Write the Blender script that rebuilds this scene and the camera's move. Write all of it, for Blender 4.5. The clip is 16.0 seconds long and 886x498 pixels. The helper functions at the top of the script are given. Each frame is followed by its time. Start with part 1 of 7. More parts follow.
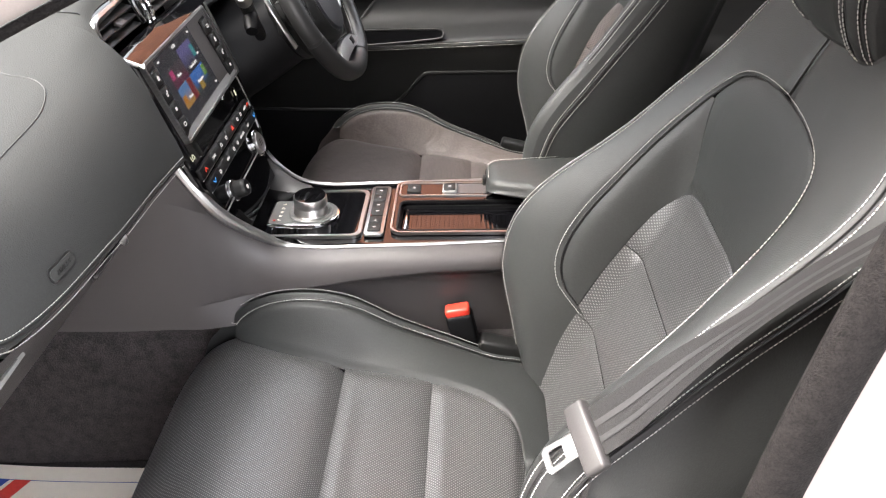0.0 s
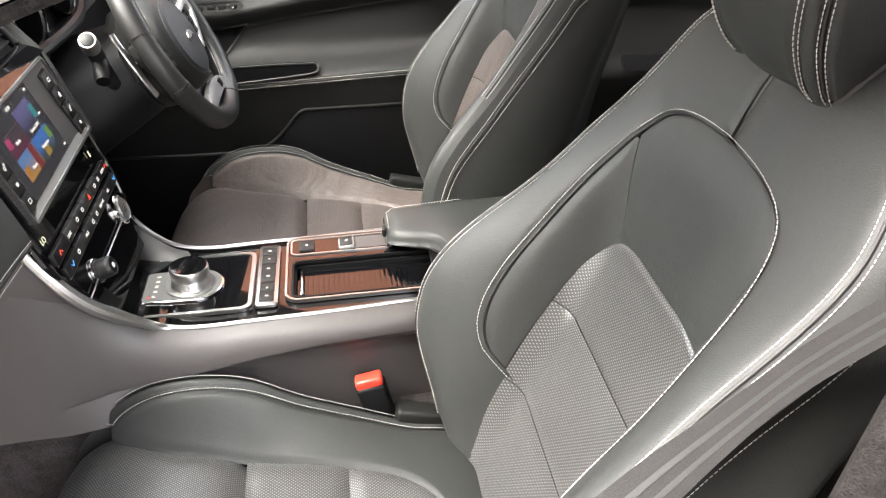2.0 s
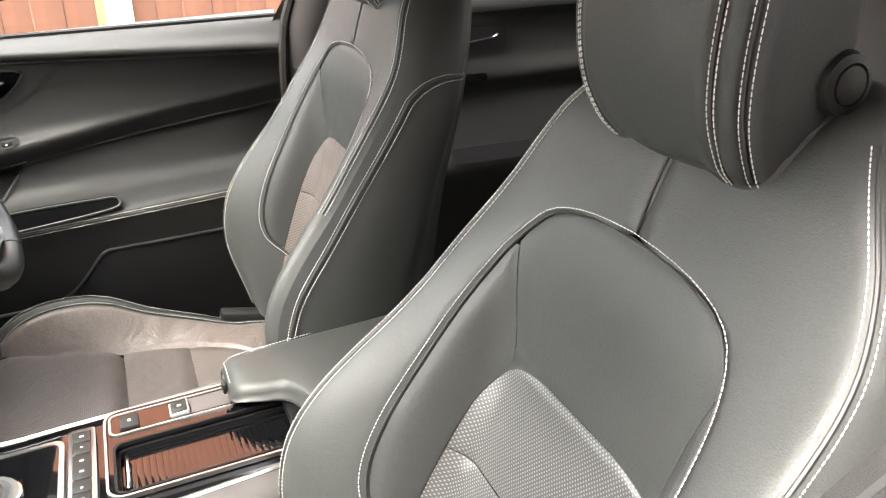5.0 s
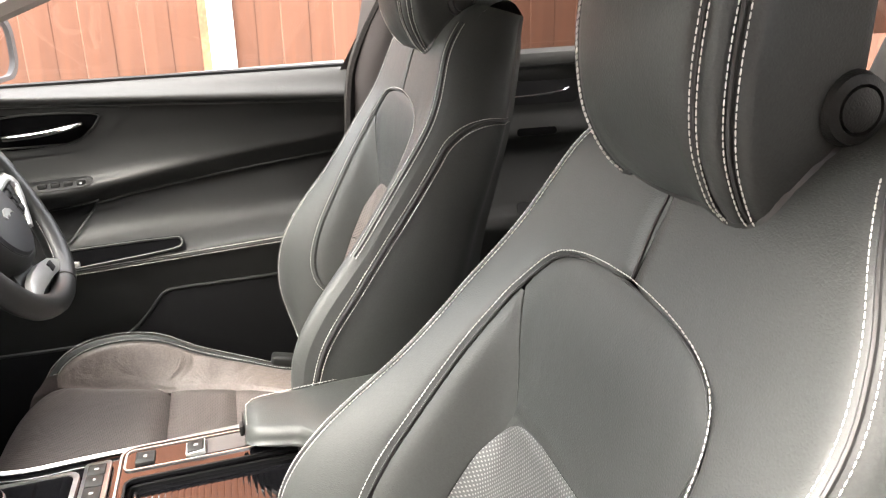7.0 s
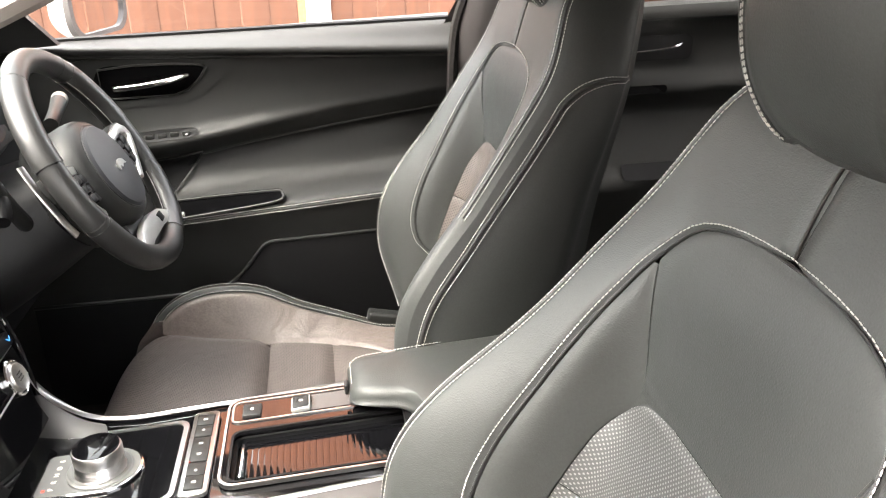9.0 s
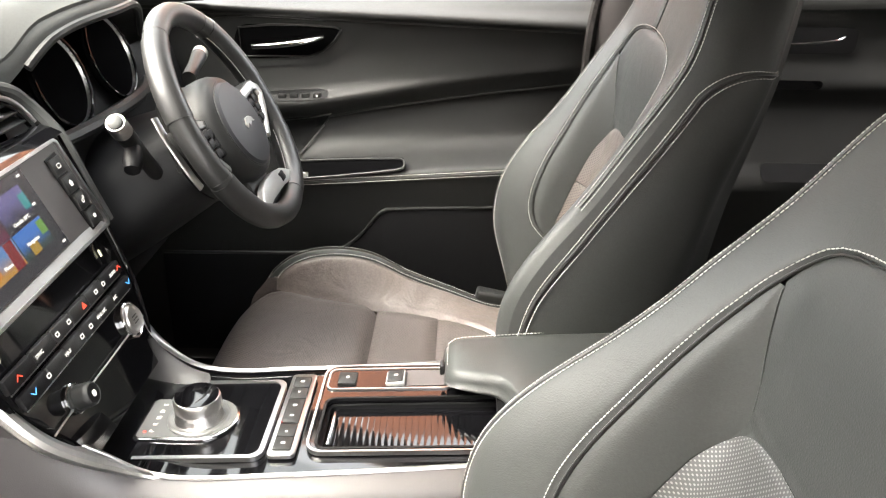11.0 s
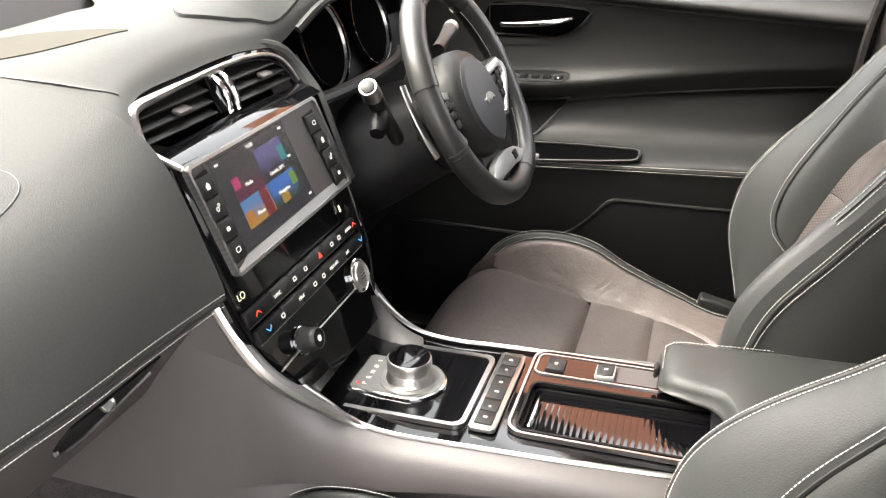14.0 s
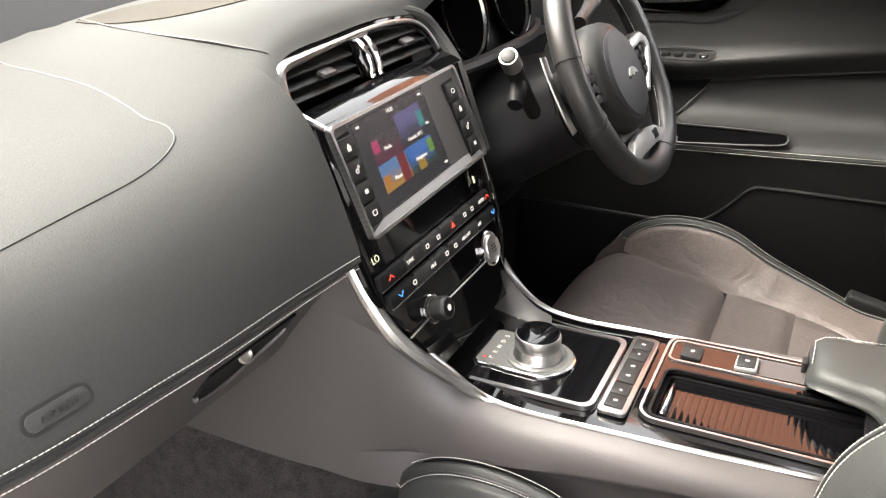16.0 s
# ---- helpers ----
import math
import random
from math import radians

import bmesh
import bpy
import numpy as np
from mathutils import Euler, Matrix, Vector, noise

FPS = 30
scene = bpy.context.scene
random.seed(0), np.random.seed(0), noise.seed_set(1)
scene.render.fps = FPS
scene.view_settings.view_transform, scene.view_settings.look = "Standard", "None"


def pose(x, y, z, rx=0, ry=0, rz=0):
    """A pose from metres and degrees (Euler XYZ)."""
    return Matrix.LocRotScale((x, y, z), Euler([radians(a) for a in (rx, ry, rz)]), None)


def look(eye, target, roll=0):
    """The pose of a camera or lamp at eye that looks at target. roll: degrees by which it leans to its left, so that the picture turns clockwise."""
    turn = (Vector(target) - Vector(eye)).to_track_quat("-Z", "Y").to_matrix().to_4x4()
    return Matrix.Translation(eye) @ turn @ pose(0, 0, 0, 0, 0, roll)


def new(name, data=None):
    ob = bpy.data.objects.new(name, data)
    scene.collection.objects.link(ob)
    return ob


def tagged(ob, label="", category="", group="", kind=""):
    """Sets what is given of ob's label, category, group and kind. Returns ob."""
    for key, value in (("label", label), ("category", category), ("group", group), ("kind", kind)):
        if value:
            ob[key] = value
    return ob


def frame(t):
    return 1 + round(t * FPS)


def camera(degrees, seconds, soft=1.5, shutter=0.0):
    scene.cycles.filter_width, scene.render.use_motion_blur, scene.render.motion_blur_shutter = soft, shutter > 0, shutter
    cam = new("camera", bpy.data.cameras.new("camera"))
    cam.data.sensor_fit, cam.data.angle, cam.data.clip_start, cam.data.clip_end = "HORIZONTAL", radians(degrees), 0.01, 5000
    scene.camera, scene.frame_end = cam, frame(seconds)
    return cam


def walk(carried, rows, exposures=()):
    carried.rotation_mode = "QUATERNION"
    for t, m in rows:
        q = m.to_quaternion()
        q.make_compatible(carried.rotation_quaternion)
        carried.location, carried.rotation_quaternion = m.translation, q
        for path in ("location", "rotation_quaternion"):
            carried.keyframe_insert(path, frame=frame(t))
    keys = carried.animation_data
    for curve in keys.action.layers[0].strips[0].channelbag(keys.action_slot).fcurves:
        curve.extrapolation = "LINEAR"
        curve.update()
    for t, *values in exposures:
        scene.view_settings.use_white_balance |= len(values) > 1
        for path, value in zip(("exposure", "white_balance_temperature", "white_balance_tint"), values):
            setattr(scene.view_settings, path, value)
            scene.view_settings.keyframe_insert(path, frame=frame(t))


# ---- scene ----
cam = camera(57.7, 16.0, soft=1.2)
PATH = [
    (0, (0.2586, -1.1254, 1.132), (0.2165, 0.5617, 0.06), 0.9),
    (0.5, (0.25, -1.0975, 1.134), (0.2717, 0.596, 0.071), 1.0),
    (1, (0.2414, -1.0697, 1.131), (0.3337, 0.6287, 0.079), 1.1),
    (1.5, (0.2294, -1.0345, 1.127), (0.403, 0.6628, 0.084), 1.3),
    (2, (0.2221, -0.9917, 1.121), (0.4856, 0.7008, 0.088), 1.5),
    (2.5, (0.2106, -0.9506, 1.116), (0.577, 0.7359, 0.104), 1.7),
    (3, (0.2034, -0.9068, 1.111), (0.6674, 0.7712, 0.126), 1.3),
    (3.5, (0.1973, -0.8731, 1.107), (0.7579, 0.7954, 0.157), 0.7),
    (4, (0.1948, -0.8448, 1.111), (0.8495, 0.8105, 0.199), -0.1),
    (4.2, (0.2004, -0.8382, 1.108), (0.8916, 0.8088, 0.208), -0.5),
    (6.3, (0.2772, -0.8319, 1.046), (0.8967, 0.9479, 0.377), -0.3),
    (6.5, (0.2883, -0.8319, 1.045), (0.8729, 0.963, 0.384), -0.5),
    (7, (0.3245, -0.831, 1.047), (0.7954, 0.9949, 0.379), -1.2),
    (7.5, (0.3455, -0.8319, 1.051), (0.7101, 1.0064, 0.354), -1.6),
    (8, (0.3483, -0.8221, 1.05), (0.6538, 1.0173, 0.327), -1.9),
    (8.5, (0.314, -0.802, 1.046), (0.5959, 1.0324, 0.302), -2.0),
    (8.7, (0.2974, -0.7965, 1.045), (0.5761, 1.0352, 0.292), -1.8),
    (10.8, (0.2878, -0.7686, 1.055), (0.3325, 1.0504, 0.227), 1.4),
    (11, (0.3115, -0.7616, 1.048), (0.2749, 1.0575, 0.219), 0.6),
    (11.5, (0.322, -0.7555, 1.046), (0.1683, 1.0558, 0.213), 1.0),
    (12, (0.3373, -0.7528, 1.047), (0.0739, 1.0439, 0.207), 1.3),
    (12.5, (0.3425, -0.7513, 1.044), (-0.016, 1.0257, 0.2), 1.4),
    (13, (0.3334, -0.7515, 1.041), (-0.101, 1.0061, 0.191), 1.4),
    (13.5, (0.3191, -0.7543, 1.039), (-0.1782, 0.9847, 0.185), 1.1),
    (14, (0.2962, -0.7523, 1.037), (-0.2542, 0.9652, 0.172), 1.0),
    (14.5, (0.2734, -0.7493, 1.028), (-0.3362, 0.9453, 0.158), 0.8),
    (15, (0.2708, -0.745, 1.024), (-0.4109, 0.9177, 0.146), 0.5),
    (15.5, (0.2738, -0.7443, 1.019), (-0.4801, 0.8836, 0.135), 0.3),
    (16, (0.2733, -0.7503, 1.012), (-0.5357, 0.8453, 0.118), -0.1),
]
walk(cam, [(t, look(e, g, r)) for t, e, g, r in PATH], exposures=((0, 4.18, 6750, 14), (3.5, 4.8, 6950, 10), (7, 4.94, 7000, 11), (11, 4.92, 7050, 10), (12.5, 4.82, 7050, 11), (16, 4.5, 7150, 13)))

import functools

# ---------------------------------------------------------------- daylight
world = bpy.data.worlds.new("overcast_sky")
scene.world = world
world.use_nodes = True
wn = world.node_tree
sky = wn.nodes.new("ShaderNodeTexSky")
sky.sky_type = "NISHITA"
sky.sun_disc = False
sky.sun_elevation = radians(52)
sky.sun_rotation = radians(251)
sky.air_density, sky.dust_density, sky.ozone_density = 1.0, 4.0, 1.0
soft_sky = wn.nodes.new("ShaderNodeHueSaturation")
soft_sky.inputs["Saturation"].default_value = 0.25
wn.links.new(sky.outputs[0], soft_sky.inputs["Color"])
wn.links.new(soft_sky.outputs[0], wn.nodes["Background"].inputs[0])
wn.nodes["Background"].inputs[1].default_value = 0.15
sun = new("sun", bpy.data.lights.new("sun", "SUN"))
sun.data.energy, sun.data.angle, sun.data.color = 0.55, radians(60), (1.0, 0.96, 0.91)
sun.matrix_world = look((-2.9, -1.0, 3.9), (0, 0, 0))


# ---------------------------------------------------------------- materials
def material(name, rgb, rough=0.5, metal=0.0, bump=0.0, scale=200.0, vary=0.15, big=6.0, coat=0.0, spec=0.5, sheen=0.0, kind="noise", crease=0.0, folds=18.0):
    """A surface with colour variation at a large and a small scale and a fine relief."""
    m = bpy.data.materials.new(name)
    m.use_nodes = True
    nt = m.node_tree
    b = nt.nodes["Principled BSDF"]
    b.inputs["Roughness"].default_value = rough
    b.inputs["Metallic"].default_value = metal
    b.inputs["Coat Weight"].default_value = coat
    b.inputs["Specular IOR Level"].default_value = spec
    b.inputs["Sheen Weight"].default_value = sheen
    co = nt.nodes.new("ShaderNodeTexCoord")
    n1 = nt.nodes.new("ShaderNodeTexNoise")
    n1.inputs["Scale"].default_value, n1.inputs["Detail"].default_value = big, 5.0
    n2 = nt.nodes.new("ShaderNodeTexNoise")
    n2.inputs["Scale"].default_value, n2.inputs["Detail"].default_value = scale, 3.0
    for n in (n1, n2):
        nt.links.new(co.outputs["Object"], n.inputs["Vector"])
    add = nt.nodes.new("ShaderNodeMath")
    add.operation = "ADD"
    nt.links.new(n1.outputs["Fac"], add.inputs[0])
    nt.links.new(n2.outputs["Fac"], add.inputs[1])
    ramp = nt.nodes.new("ShaderNodeMapRange")
    ramp.inputs["From Min"].default_value, ramp.inputs["From Max"].default_value = 0.7, 1.3
    nt.links.new(add.outputs[0], ramp.inputs["Value"])
    mix = nt.nodes.new("ShaderNodeMix")
    mix.data_type = "RGBA"
    mix.inputs[6].default_value = (*[c * (1 - vary) for c in rgb], 1)
    mix.inputs[7].default_value = (*[min(1, c * (1 + vary)) for c in rgb], 1)
    nt.links.new(ramp.outputs[0], mix.inputs[0])
    nt.links.new(mix.outputs[2], b.inputs["Base Color"])
    rr = nt.nodes.new("ShaderNodeMapRange")
    rr.inputs["To Min"].default_value, rr.inputs["To Max"].default_value = rough * 0.88, min(1, rough * 1.12)
    nt.links.new(n1.outputs["Fac"], rr.inputs["Value"])
    nt.links.new(rr.outputs[0], b.inputs["Roughness"])
    if bump:
        if kind == "grain":
            v = nt.nodes.new("ShaderNodeTexVoronoi")
            v.feature, v.inputs["Scale"].default_value = "DISTANCE_TO_EDGE", scale
            v.inputs["Randomness"].default_value = 1.0
            nt.links.new(co.outputs["Object"], v.inputs["Vector"])
            source = v.outputs["Distance"]
        else:
            source = n2.outputs["Fac"]
        bp = nt.nodes.new("ShaderNodeBump")
        bp.inputs["Strength"].default_value, bp.inputs["Distance"].default_value = bump, 0.001
        nt.links.new(source, bp.inputs["Height"])
        nt.links.new(bp.outputs[0], b.inputs["Normal"])
        if crease:
            n3 = nt.nodes.new("ShaderNodeTexNoise")
            n3.inputs["Scale"].default_value, n3.inputs["Detail"].default_value, n3.inputs["Distortion"].default_value = folds, 3.0, 1.6
            nt.links.new(co.outputs["Object"], n3.inputs["Vector"])
            bq = nt.nodes.new("ShaderNodeBump")
            bq.inputs["Strength"].default_value, bq.inputs["Distance"].default_value = crease, 0.006
            nt.links.new(n3.outputs["Fac"], bq.inputs["Height"])
            nt.links.new(bq.outputs[0], bp.inputs["Normal"])
    return m


def perforated(name, rgb, pitch=0.0043, dots=0.24, rough=0.45, crease=0.1, spec=0.5, hole_rgb=(0.18, 0.18, 0.175)):
    """Leather with rows of small punched holes, laid out in metres by the panel's own map."""
    m = material(name, rgb, rough, bump=0.15, scale=700, kind="grain", vary=0.12, crease=crease, spec=spec)
    nt = m.node_tree
    b = nt.nodes["Principled BSDF"]
    uv = nt.nodes.new("ShaderNodeUVMap")
    uv.uv_map = "metres"
    sep = nt.nodes.new("ShaderNodeSeparateXYZ")
    nt.links.new(uv.outputs[0], sep.inputs[0])

    def mth(op, a, c=None):
        n = nt.nodes.new("ShaderNodeMath")
        n.operation = op
        for i, q in enumerate((a, c)):
            if q is None:
                continue
            if isinstance(q, (int, float)):
                n.inputs[i].default_value = q
            else:
                nt.links.new(q, n.inputs[i])
        return n.outputs[0]
    row = mth("DIVIDE", sep.outputs[1], pitch * 0.6)
    odd = mth("MULTIPLY", mth("MODULO", mth("FLOOR", row), 2.0), 0.5)
    col = mth("ADD", mth("DIVIDE", sep.outputs[0], pitch), odd)
    dx = mth("MULTIPLY", mth("SUBTRACT", mth("FRACT", col), 0.5), 1.0)
    dy = mth("MULTIPLY", mth("SUBTRACT", mth("FRACT", row), 0.5), 0.6)
    d = mth("SQRT", mth("ADD", mth("MULTIPLY", dx, dx), mth("MULTIPLY", dy, dy)))
    hole = nt.nodes.new("ShaderNodeMapRange")
    hole.inputs["From Min"].default_value, hole.inputs["From Max"].default_value = dots, dots * 0.6
    nt.links.new(d, hole.inputs["Value"])
    mix = nt.nodes.new("ShaderNodeMix")
    mix.data_type = "RGBA"
    old = b.inputs["Base Color"].links[0].from_socket
    nt.links.new(hole.outputs[0], mix.inputs[0])
    nt.links.new(old, mix.inputs[6])
    mix.inputs[7].default_value = (*hole_rgb, 1)
    nt.links.new(mix.outputs[2], b.inputs["Base Color"])
    return m


def wave_material(name, rgb, dark, scale, rough, axis="X", metal=0.0, bump=0.4):
    """Fine parallel ribs or stripes, as on brushed metal, webbing and mesh."""
    m = material(name, rgb, rough, metal, vary=0.1)
    nt = m.node_tree
    b = nt.nodes["Principled BSDF"]
    co = nt.nodes.new("ShaderNodeTexCoord")
    w = nt.nodes.new("ShaderNodeTexWave")
    w.bands_direction = axis
    w.inputs["Scale"].default_value = scale
    nt.links.new(co.outputs["Object"], w.inputs["Vector"])
    mix = nt.nodes.new("ShaderNodeMix")
    mix.data_type = "RGBA"
    mix.inputs[6].default_value = (*dark, 1)
    nt.links.new(w.outputs["Fac"], mix.inputs[0])
    nt.links.new(b.inputs["Base Color"].links[0].from_socket, mix.inputs[7])
    nt.links.new(mix.outputs[2], b.inputs["Base Color"])
    bp = nt.nodes.new("ShaderNodeBump")
    bp.inputs["Strength"].default_value, bp.inputs["Distance"].default_value = bump, 0.0006
    nt.links.new(w.outputs["Fac"], bp.inputs["Height"])
    nt.links.new(bp.outputs[0], b.inputs["Normal"])
    return m


def glow(name, rgb, strength=1.0):
    m = bpy.data.materials.new(name)
    m.use_nodes = True
    b = m.node_tree.nodes["Principled BSDF"]
    b.inputs["Base Color"].default_value = (0.02, 0.02, 0.02, 1)
    b.inputs["Roughness"].default_value = 0.25
    b.inputs["Emission Color"].default_value = (*rgb, 1)
    b.inputs["Emission Strength"].default_value = strength * 0.11
    return m


def glass_material(name, tint=(0.94, 0.96, 0.95)):
    m = bpy.data.materials.new(name)
    m.use_nodes = True
    nt = m.node_tree
    nt.nodes.remove(nt.nodes["Principled BSDF"])
    clear, gloss = nt.nodes.new("ShaderNodeBsdfTransparent"), nt.nodes.new("ShaderNodeBsdfGlossy")
    clear.inputs[0].default_value = (*tint, 1)
    gloss.inputs["Roughness"].default_value = 0.02
    mx = nt.nodes.new("ShaderNodeMixShader")
    mx.inputs[0].default_value = 0.06
    nt.links.new(clear.outputs[0], mx.inputs[1])
    nt.links.new(gloss.outputs[0], mx.inputs[2])
    nt.links.new(mx.outputs[0], nt.nodes["Material Output"].inputs[0])
    return m


LEATHER = material("black_leather", (0.029, 0.0308, 0.0298), 0.50, bump=0.25, scale=420, kind="grain", vary=0.12, spec=0.36, crease=0.12, folds=12.0)
# worn leather, its base colour also raised to paint in windscreen light
LEATHER_WORN_LIT = material("worn_lit_leather", (0.118, 0.098, 0.089), 0.44, bump=0.35, scale=300, kind="grain", vary=0.2, big=14, crease=0.6, folds=20.0)
PERF = perforated("perforated_leather", (0.036, 0.036, 0.036), rough=0.34, spec=0.8)
# worn as well, and paler still for daylight put into the colour
PERF_WORN_LIT = perforated("worn_lit_perforated_leather", (0.100, 0.083, 0.076), pitch=0.0046, dots=0.27, rough=0.42, crease=0.3, hole_rgb=(0.022, 0.019, 0.018))
THREAD = material("white_thread", (0.46, 0.45, 0.42), 0.8, bump=0.3, scale=900)
GROOVE = material("seam_leather", (0.018, 0.018, 0.018), 0.5)
SOFT = material("soft_black_plastic", (0.0105, 0.0107, 0.0105), 0.46, spec=0.33, bump=0.3, scale=500, kind="grain", vary=0.08)
DASH = material("dashboard_leather", (0.044, 0.0452, 0.0435), 0.66, spec=0.12, bump=0.35, scale=380, kind="grain", vary=0.08)
HARD = material("hard_grey_plastic", (0.050, 0.045, 0.0445), 0.46, bump=0.2, scale=900, vary=0.08)
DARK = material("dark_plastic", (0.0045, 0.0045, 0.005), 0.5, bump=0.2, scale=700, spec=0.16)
GLOSS = material("piano_black", (0.0025, 0.0025, 0.003), 0.04, vary=0.05, spec=0.45)
SATIN = wave_material("satin_aluminium", (0.50, 0.50, 0.495), (0.42, 0.42, 0.415), 900, 0.30, "Y", metal=1.0, bump=0.03)
CHROME = material("chrome", (0.82, 0.82, 0.83), 0.10, metal=1.0, vary=0.04)
PLATE = material("grey_selector_plate", (0.15, 0.15, 0.145), 0.42, metal=0.3, bump=0.05, scale=700, vary=0.05)
STEEL = material("brushed_steel", (0.52, 0.51, 0.50), 0.32, metal=1.0, vary=0.1)
SILVER = material("silver_paint", (0.40, 0.40, 0.39), 0.35, metal=0.6, vary=0.05)
CARPET = material("black_carpet", (0.023, 0.0185, 0.0185), 0.95, bump=1.0, scale=420, vary=0.8, big=60)
PAPER = material("cream_paper", (0.78, 0.72, 0.62), 0.75, bump=0.05, scale=80, vary=0.03)
INK_BLUE = material("blue_ink", (0.02, 0.06, 0.30), 0.7)
INK_RED = material("red_ink", (0.62, 0.05, 0.04), 0.7)
PILE = material("fuzzy_door_seal", (0.0085, 0.0075, 0.0072), 0.95, bump=1.0, scale=600, vary=0.8, big=150, spec=0.15)
TRIM = material("beige_headlining", (0.34, 0.30, 0.275), 0.8, bump=0.12, scale=700, vary=0.06)
WHITE = material("white_car_paint", (0.44, 0.44, 0.445), 0.2, vary=0.02, coat=0.8)
RED = material("red_plastic", (0.75, 0.05, 0.03), 0.35, vary=0.05)
WEB = material("belt_webbing", (0.015, 0.0145, 0.0145), 0.75, bump=0.6, scale=900, vary=0.25, spec=0.25)
MESH_GRILLE = material("speaker_mesh", (0.0042, 0.0042, 0.0044), 0.8, bump=0.9, scale=700, spec=0.12, vary=0.3)
RUBBER = material("rubber_mat", (0.016, 0.016, 0.016), 0.6, bump=0.2, scale=400)
RIBBED = wave_material("ribbed_rubber", (0.030, 0.030, 0.030), (0.012, 0.012, 0.012), 160, 0.55, "DIAGONAL", bump=0.8)
ICON = glow("white_symbol", (0.9, 0.9, 0.88), 0.42)
ICON_RED = glow("red_symbol", (0.9, 0.06, 0.03), 0.8)
ICON_BLUE = glow("blue_symbol", (0.06, 0.35, 0.9), 0.8)
GLASS = glass_material("window_glass")
SCREEN_GLASS = glass_material("windscreen_glass", (0.68, 0.70, 0.69))
# near-black without gloss, the shade of recesses put into the colour
SHADE_BLACK = material("recess_shade_black", (0.0022, 0.0022, 0.0024), 1.0, bump=0.3, scale=800, spec=0.0)
COVER = material("airbag_cover_plastic", (0.0155, 0.0165, 0.020), 0.55, spec=0.4, bump=0.2, scale=600, vary=0.06)
GRIP = material("grey_grip_plastic", (0.040, 0.038, 0.037), 0.45, bump=0.2, scale=800, vary=0.08)
CLOTH = material("speaker_cloth", (0.040, 0.037, 0.031), 0.85, bump=0.5, scale=900, vary=0.12, spec=0.1)
WHEEL = material("smooth_wheel_leather", (0.014, 0.014, 0.014), 0.40, bump=0.2, scale=500, kind="grain", vary=0.1)
PRIVACY = glass_material("privacy_glass", (0.22, 0.21, 0.20))
MIRROR = material("mirror_glass", (0.9, 0.9, 0.9), 0.02, metal=1.0, vary=0.0)
FENCE_WOOD = material("stained_fence_board", (0.066, 0.0195, 0.0062), 0.75, bump=0.4, scale=40, vary=0.22, big=5)
for nd in [q for q in FENCE_WOOD.node_tree.nodes if q.type == "TEX_NOISE"]:
    mp = FENCE_WOOD.node_tree.nodes.new("ShaderNodeMapping")
    mp.inputs["Scale"].default_value = (1.0, 1.0, 0.06)
    FENCE_WOOD.node_tree.links.new(nd.inputs["Vector"].links[0].from_socket, mp.inputs["Vector"])
    FENCE_WOOD.node_tree.links.new(mp.outputs[0], nd.inputs["Vector"])
CONCRETE = material("pale_concrete", (0.72, 0.71, 0.67), 0.85, bump=0.3, scale=90, vary=0.08)
BRICK = material("brown_brick_wall", (0.32, 0.115, 0.06), 0.85, bump=0.4, scale=30, vary=0.35, big=3)
# dark brown for the unseen wall added to cut door-side light
BLOCKER_BRICK = material("light_blocker_brick", (0.11, 0.075, 0.06), 0.9, bump=0.3, scale=40, vary=0.15, big=3)
GROUND = material("concrete_paving", (0.12, 0.115, 0.11), 0.9, bump=0.4, scale=50, vary=0.2, big=3)


# ---------------------------------------------------------------- building helpers
def smooth(a, b, x):
    t = max(0.0, min(1.0, (x - a) / (b - a)))
    return t * t * (3 - 2 * t)


def table(rows):
    """A smooth curve through a few (place, value) pairs."""
    xs, ys = [r[0] for r in rows], [r[1] for r in rows]
    n = len(xs)
    ms = []
    for i in range(n):
        a, c = max(0, i - 1), min(n - 1, i + 1)
        ms.append((ys[c] - ys[a]) / (xs[c] - xs[a]))

    def at(x):
        if x <= xs[0]:
            return ys[0]
        if x >= xs[-1]:
            return ys[-1]
        i = max(j for j in range(n - 1) if xs[j] <= x)
        h = xs[i + 1] - xs[i]
        t = (x - xs[i]) / h
        return ((2 * t**3 - 3 * t**2 + 1) * ys[i] + (t**3 - 2 * t**2 + t) * h * ms[i]
                + (-2 * t**3 + 3 * t**2) * ys[i + 1] + (t**3 - t**2) * h * ms[i + 1])
    return at


def spline(pts, n=12, closed=False):
    """Catmull-Rom through a few control points."""
    p = [Vector(q) for q in pts]
    k = len(p)
    out = []
    for i in range(k if closed else k - 1):
        g = lambda j: p[j % k] if closed else p[max(0, min(k - 1, j))]
        a, b, c, d = g(i - 1), g(i), g(i + 1), g(i + 2)
        for s in range(n):
            t = s / n
            out.append(0.5 * ((2 * b) + (c - a) * t + (2 * a - 5 * b + 4 * c - d) * t * t + (3 * b - a - 3 * c + d) * t**3))
    if not closed:
        out.append(p[-1].copy())
    return out


def thing(name, label="", category="", group="", kind="", at=(0, 0, 0)):
    ob = new(name)
    ob.empty_display_size = 0.05
    ob.location = at
    return tagged(ob, label, category, group, kind)


def part(name, bm, mat, parent=None, label="", sharp=35, kind=""):
    me = bpy.data.meshes.new(name)
    bm.normal_update()
    bm.to_mesh(me)
    bm.free()
    me.materials.append(mat)
    me.polygons.foreach_set("use_smooth", [True] * len(me.polygons))
    me.set_sharp_from_angle(angle=radians(sharp))
    ob = new(name, me)
    if parent is not None:
        ob.parent = parent
        if parent.parent is None:
            ob.matrix_parent_inverse = Matrix.Translation(-parent.location)
    return tagged(ob, label, kind=kind)


